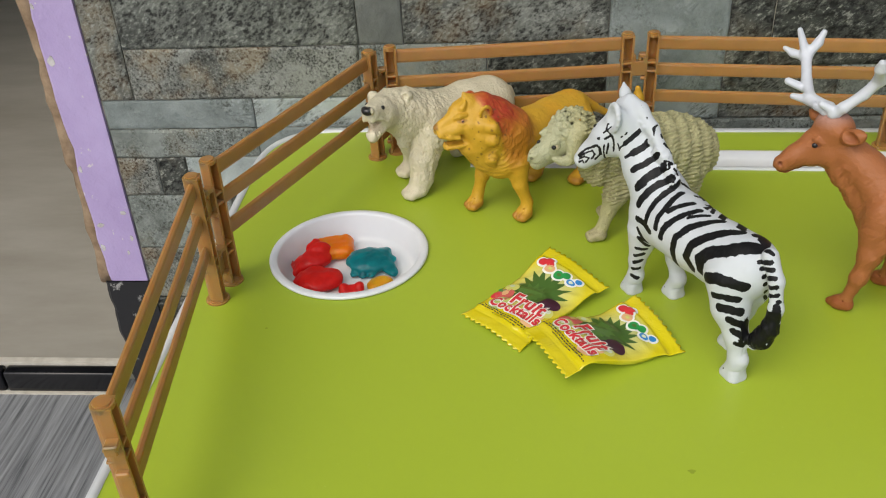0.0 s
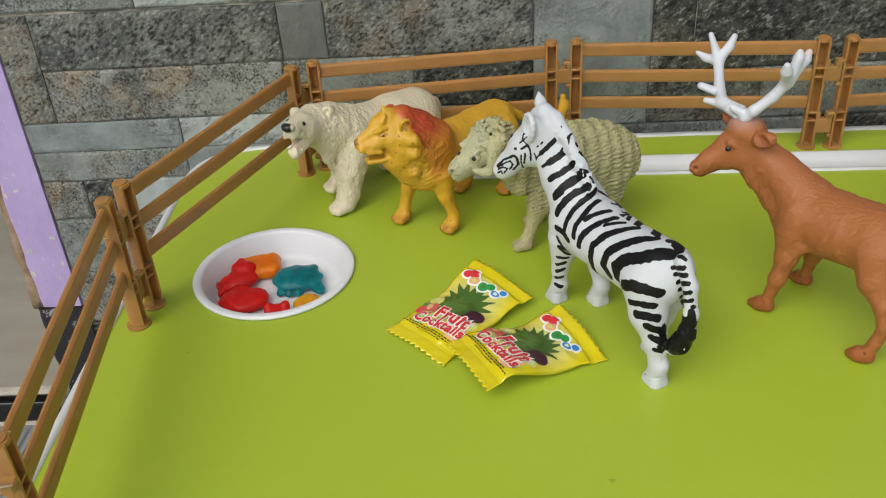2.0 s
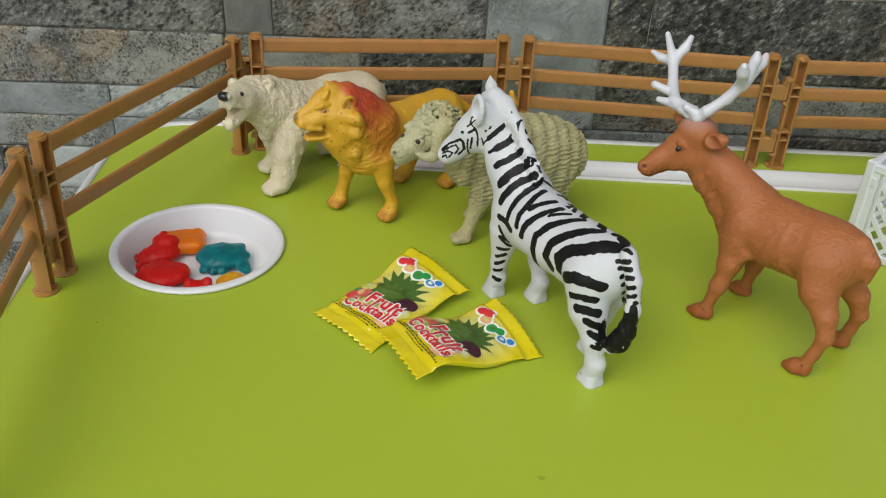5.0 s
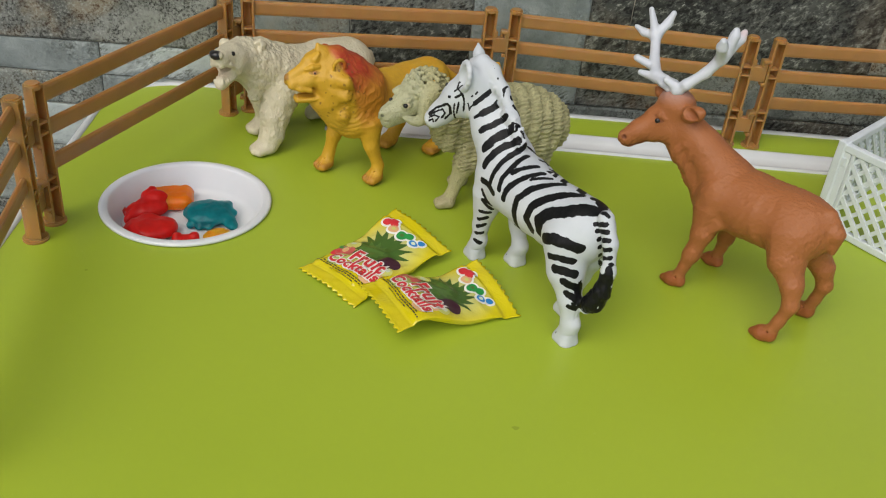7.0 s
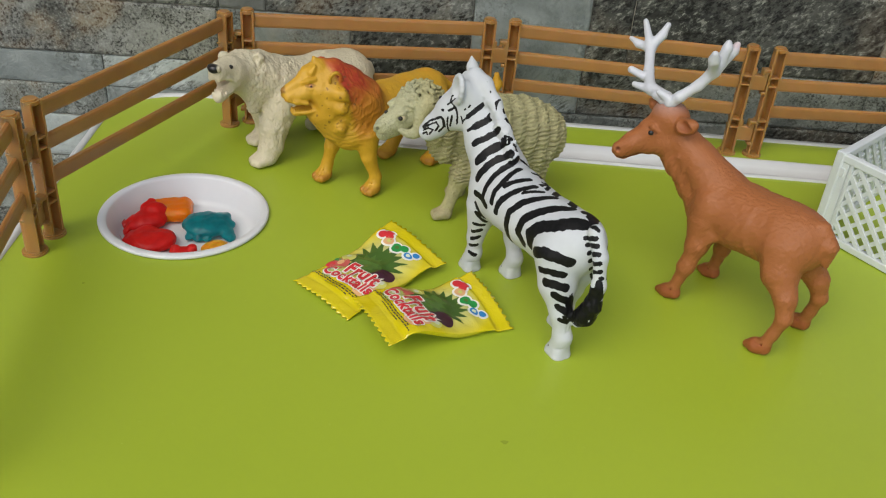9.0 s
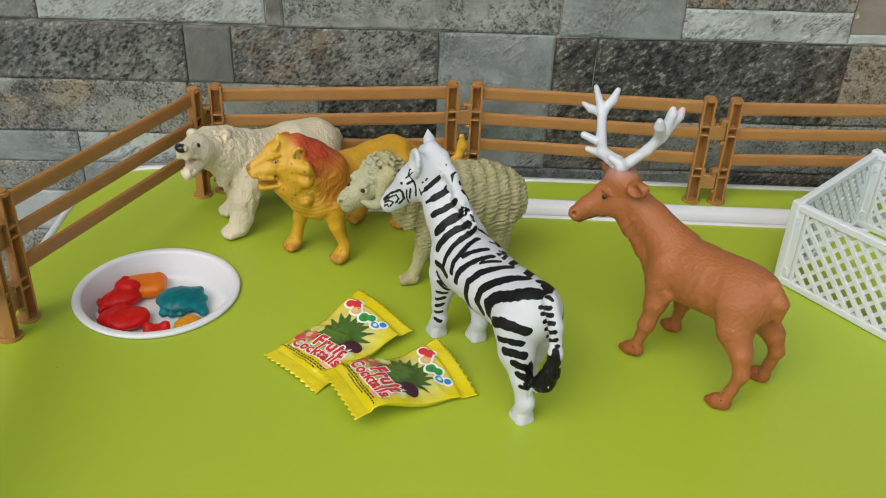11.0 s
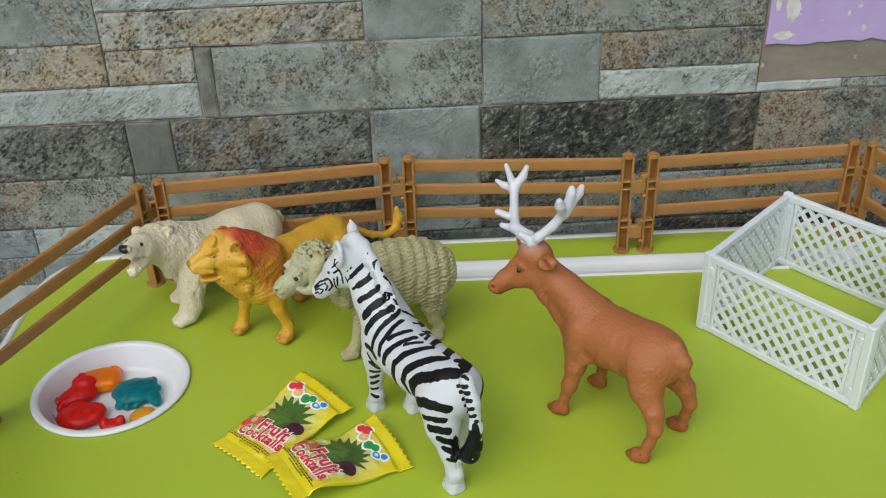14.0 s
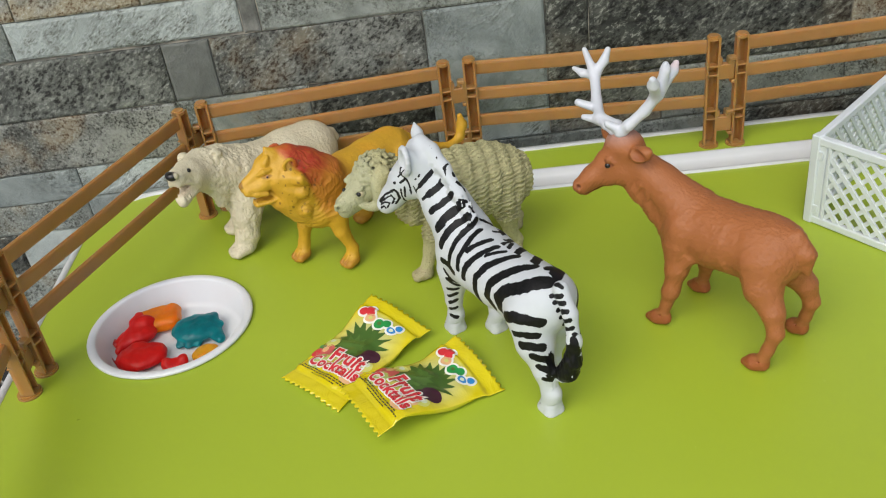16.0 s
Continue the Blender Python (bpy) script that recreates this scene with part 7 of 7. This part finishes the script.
    # small print as plain bars
    for k, (cx, ln) in enumerate(((-half_l + 0.0128, 0.034), (-half_l + 0.0115, 0.041), (-half_l + 0.0100, 0.018))):
        x = -ln / 2
        while x < ln / 2:
            step = random.uniform(0.0010, 0.0030)
            b = bmesh.new()
            box(b, (cx - 0.00036, x, 0), (cx + 0.00036, x + step, 0.0001))
            bmesh.ops.delete(b, geom=[f for f in b.faces if f.normal.z < 0.5], context="FACES")
            lay("small_print", b, "black", 3)
            x += step + 0.0006
    return w


def place(x, y, dx, dy, tilt=0.0):
    return pose(x, y, 0, 0, 0, math.degrees(math.atan2(dy, dx))) @ pose(0, 0, 0, tilt, 0, 0)


def ease(x):
    x = max(0.0, min(1.0, x))
    return x * x * (3 - 2 * x)


wrapper(place(0.0132, 0.4330, 1.0, 1.0), 0.0368, 0.0238, 0.0055, 1.3, lambda u, v: ease((u - 0.002) / 0.033) * (0.0085 + 0.0034 * v / 0.024))
wrapper(place(0.0490, 0.3940, 0.0655, 0.034), 0.0366, 0.0238, 0.0058, 7.7, lambda u, v: 0.0100 * ease((0.014 - u) / 0.040) * (1.0 - 0.12 * v / 0.024) + 0.0075 * ease((u - 0.010) / 0.026) * (0.5 + 0.5 * v / 0.024))


# ---- stone tiles on the wall: each printed stone is a piece of its own ----
def stones(z0, z1, cells):
    """One course between two heights: (x0, x1, kind) for each stone."""
    for x0, x1, kind in cells:
        bm = bmesh.new()
        g = 0.00015
        proud = random.uniform(0.0, 0.0008)
        # wavering outline, rounded over at the rim
        steps = max(2, int((x1 - x0) / 0.018))
        rise = max(2, int((z1 - z0) / 0.018))
        edge = [(x0 + (x1 - x0) * k / steps, z0) for k in range(steps)] + [(x1, z0 + (z1 - z0) * k / rise) for k in range(rise)]
        edge += [(x1 - (x1 - x0) * k / steps, z1) for k in range(steps)] + [(x0, z1 - (z1 - z0) * k / rise) for k in range(rise)]
        cx, cz = (x0 + x1) / 2, (z0 + z1) / 2
        rims = [[], [], []]
        for x, z in edge:
            w = random.uniform(0.0, 0.0010)
            for rim, inset, y in zip(rims, (g, g + w, g + 0.0012 + w * 2), (WALL + 0.0020, WALL + 0.0003, WALL - proud)):
                sx = max(-1.0, min(1.0, (cx - x) / 0.004))
                sz = max(-1.0, min(1.0, (cz - z) / 0.004))
                ax = inset if abs(abs(x - cx) - (x1 - x0) / 2) < 1e-6 else 0.0
                az = inset if abs(abs(z - cz) - (z1 - z0) / 2) < 1e-6 else 0.0
                rim.append(bm.verts.new((x + ax * sx, y, z + az * sz)))
        n = len(edge)
        for lo, hi in zip(rims, rims[1:]):
            for k in range(n):
                bm.faces.new((lo[k], lo[(k + 1) % n], hi[(k + 1) % n], hi[k]))
        bm.faces.new(rims[2])
        part("stone", bm, MAT[kind], wall_back)


stones(0.233, 0.300, ((-0.345, -0.200, "mid"), (-0.200, -0.066, "brown"), (-0.066, 0.075, "dark"), (0.075, 0.168, "smooth")))
stones(0.240, 0.300, ((0.168, 0.300, "brown"), (0.300, 0.3955, "white")))
stones(0.179, 0.233, ((-0.345, -0.250, "mid"), (-0.250, -0.127, "mid")))
stones(0.2025, 0.233, ((-0.127, 0.0745, "white"),))
stones(0.173, 0.2025, ((-0.127, 0.0745, "rusty"),))
stones(0.171, 0.233, ((0.0745, 0.1675, "smooth"),))
stones(0.169, 0.240, ((0.1675, 0.3955, "mid"),))
stones(0.1445, 0.179, ((-0.345, -0.220, "rusty"), (-0.220, -0.127, "rusty")))
stones(0.1445, 0.173, ((-0.127, -0.0585, "rusty"),))
stones(0.1155, 0.1445, ((-0.345, -0.230, "mid"), (-0.230, -0.0585, "white")))
stones(0.114, 0.172, ((-0.0585, -0.045, "cement"), (-0.045, 0.1675, "mid")))
stones(0.1125, 0.169, ((0.1675, 0.2630, "smooth"),))
stones(0.138, 0.169, ((0.2630, 0.3955, "brown"),))
stones(0.1125, 0.138, ((0.2630, 0.3955, "white"),))
stones(0.1125, 0.1222, ((0.3955, 0.4680, "white"), (0.4680, 0.92, "mid")))
stones(0.068, 0.1140, ((-0.316, -0.122, "shale"), (-0.122, -0.086, "plain"), (-0.086, 0.0745, "slate")))
stones(0.024, 0.1140, ((0.0745, 0.1655, "smooth"),))
stones(0.044, 0.1120, ((0.1655, 0.1985, "dark"), (0.1985, 0.4000, "dark"), (0.400, 0.62, "brown"), (0.62, 0.9, "dark")))
stones(0.0235, 0.068, ((-0.316, -0.123, "brown"), (-0.123, -0.02, "mid"), (-0.02, 0.0745, "dark")))
stones(0.0235, 0.1140, ((-0.345, -0.316, "slate"),))
stones(0.0, 0.044, ((0.1655, 0.255, "slate"), (0.255, 0.40, "mid"), (0.40, 0.62, "mid"), (0.62, 0.9, "brown")))
stones(-0.003, 0.0235, ((-0.345, -0.216, "smooth"), (-0.216, -0.10, "white"), (-0.10, 0.0745, "brown")))
stones(0.0, 0.024, ((0.0745, 0.1655, "white"),))
stones(-0.0305, -0.003, ((-0.345, -0.216, "mid"), (-0.216, -0.10, "smooth"), (-0.10, 0.0745, "dark")))
stones(-0.0305, 0.0, ((0.0745, 0.30, "mid"), (0.30, 0.6, "dark"), (0.6, 0.9, "mid")))
stones(-0.068, -0.0305, ((-0.345, -0.310, "brown"), (-0.310, -0.284, "dark"), (-0.284, -0.15, "white"), (-0.15, 0.1, "mid"), (0.1, 0.4, "brown"), (0.4, 0.9, "dark")))
for _k in range(4):
    _z = -0.068 - 0.056 * _k
    stones(_z - 0.056, _z, ((-0.345, -0.25 + 0.03 * (_k % 2), ("mid", "brown", "dark", "mid")[_k]), (-0.25 + 0.03 * (_k % 2), -0.05, ("dark", "white", "mid", "brown")[_k]), (-0.05, 0.3, "mid"), (0.3, 0.9, "brown")))
# upper courses, above what the walk shows closely
for _k in range(5):
    _z = 0.300 + 0.06 * _k
    stones(_z, _z + 0.06, tuple((-0.345 + 0.185 * i, -0.345 + 0.185 * (i + 1), ("dark", "mid", "white", "brown", "smooth")[(i + 2 * _k) % 5]) for i in range(4)))
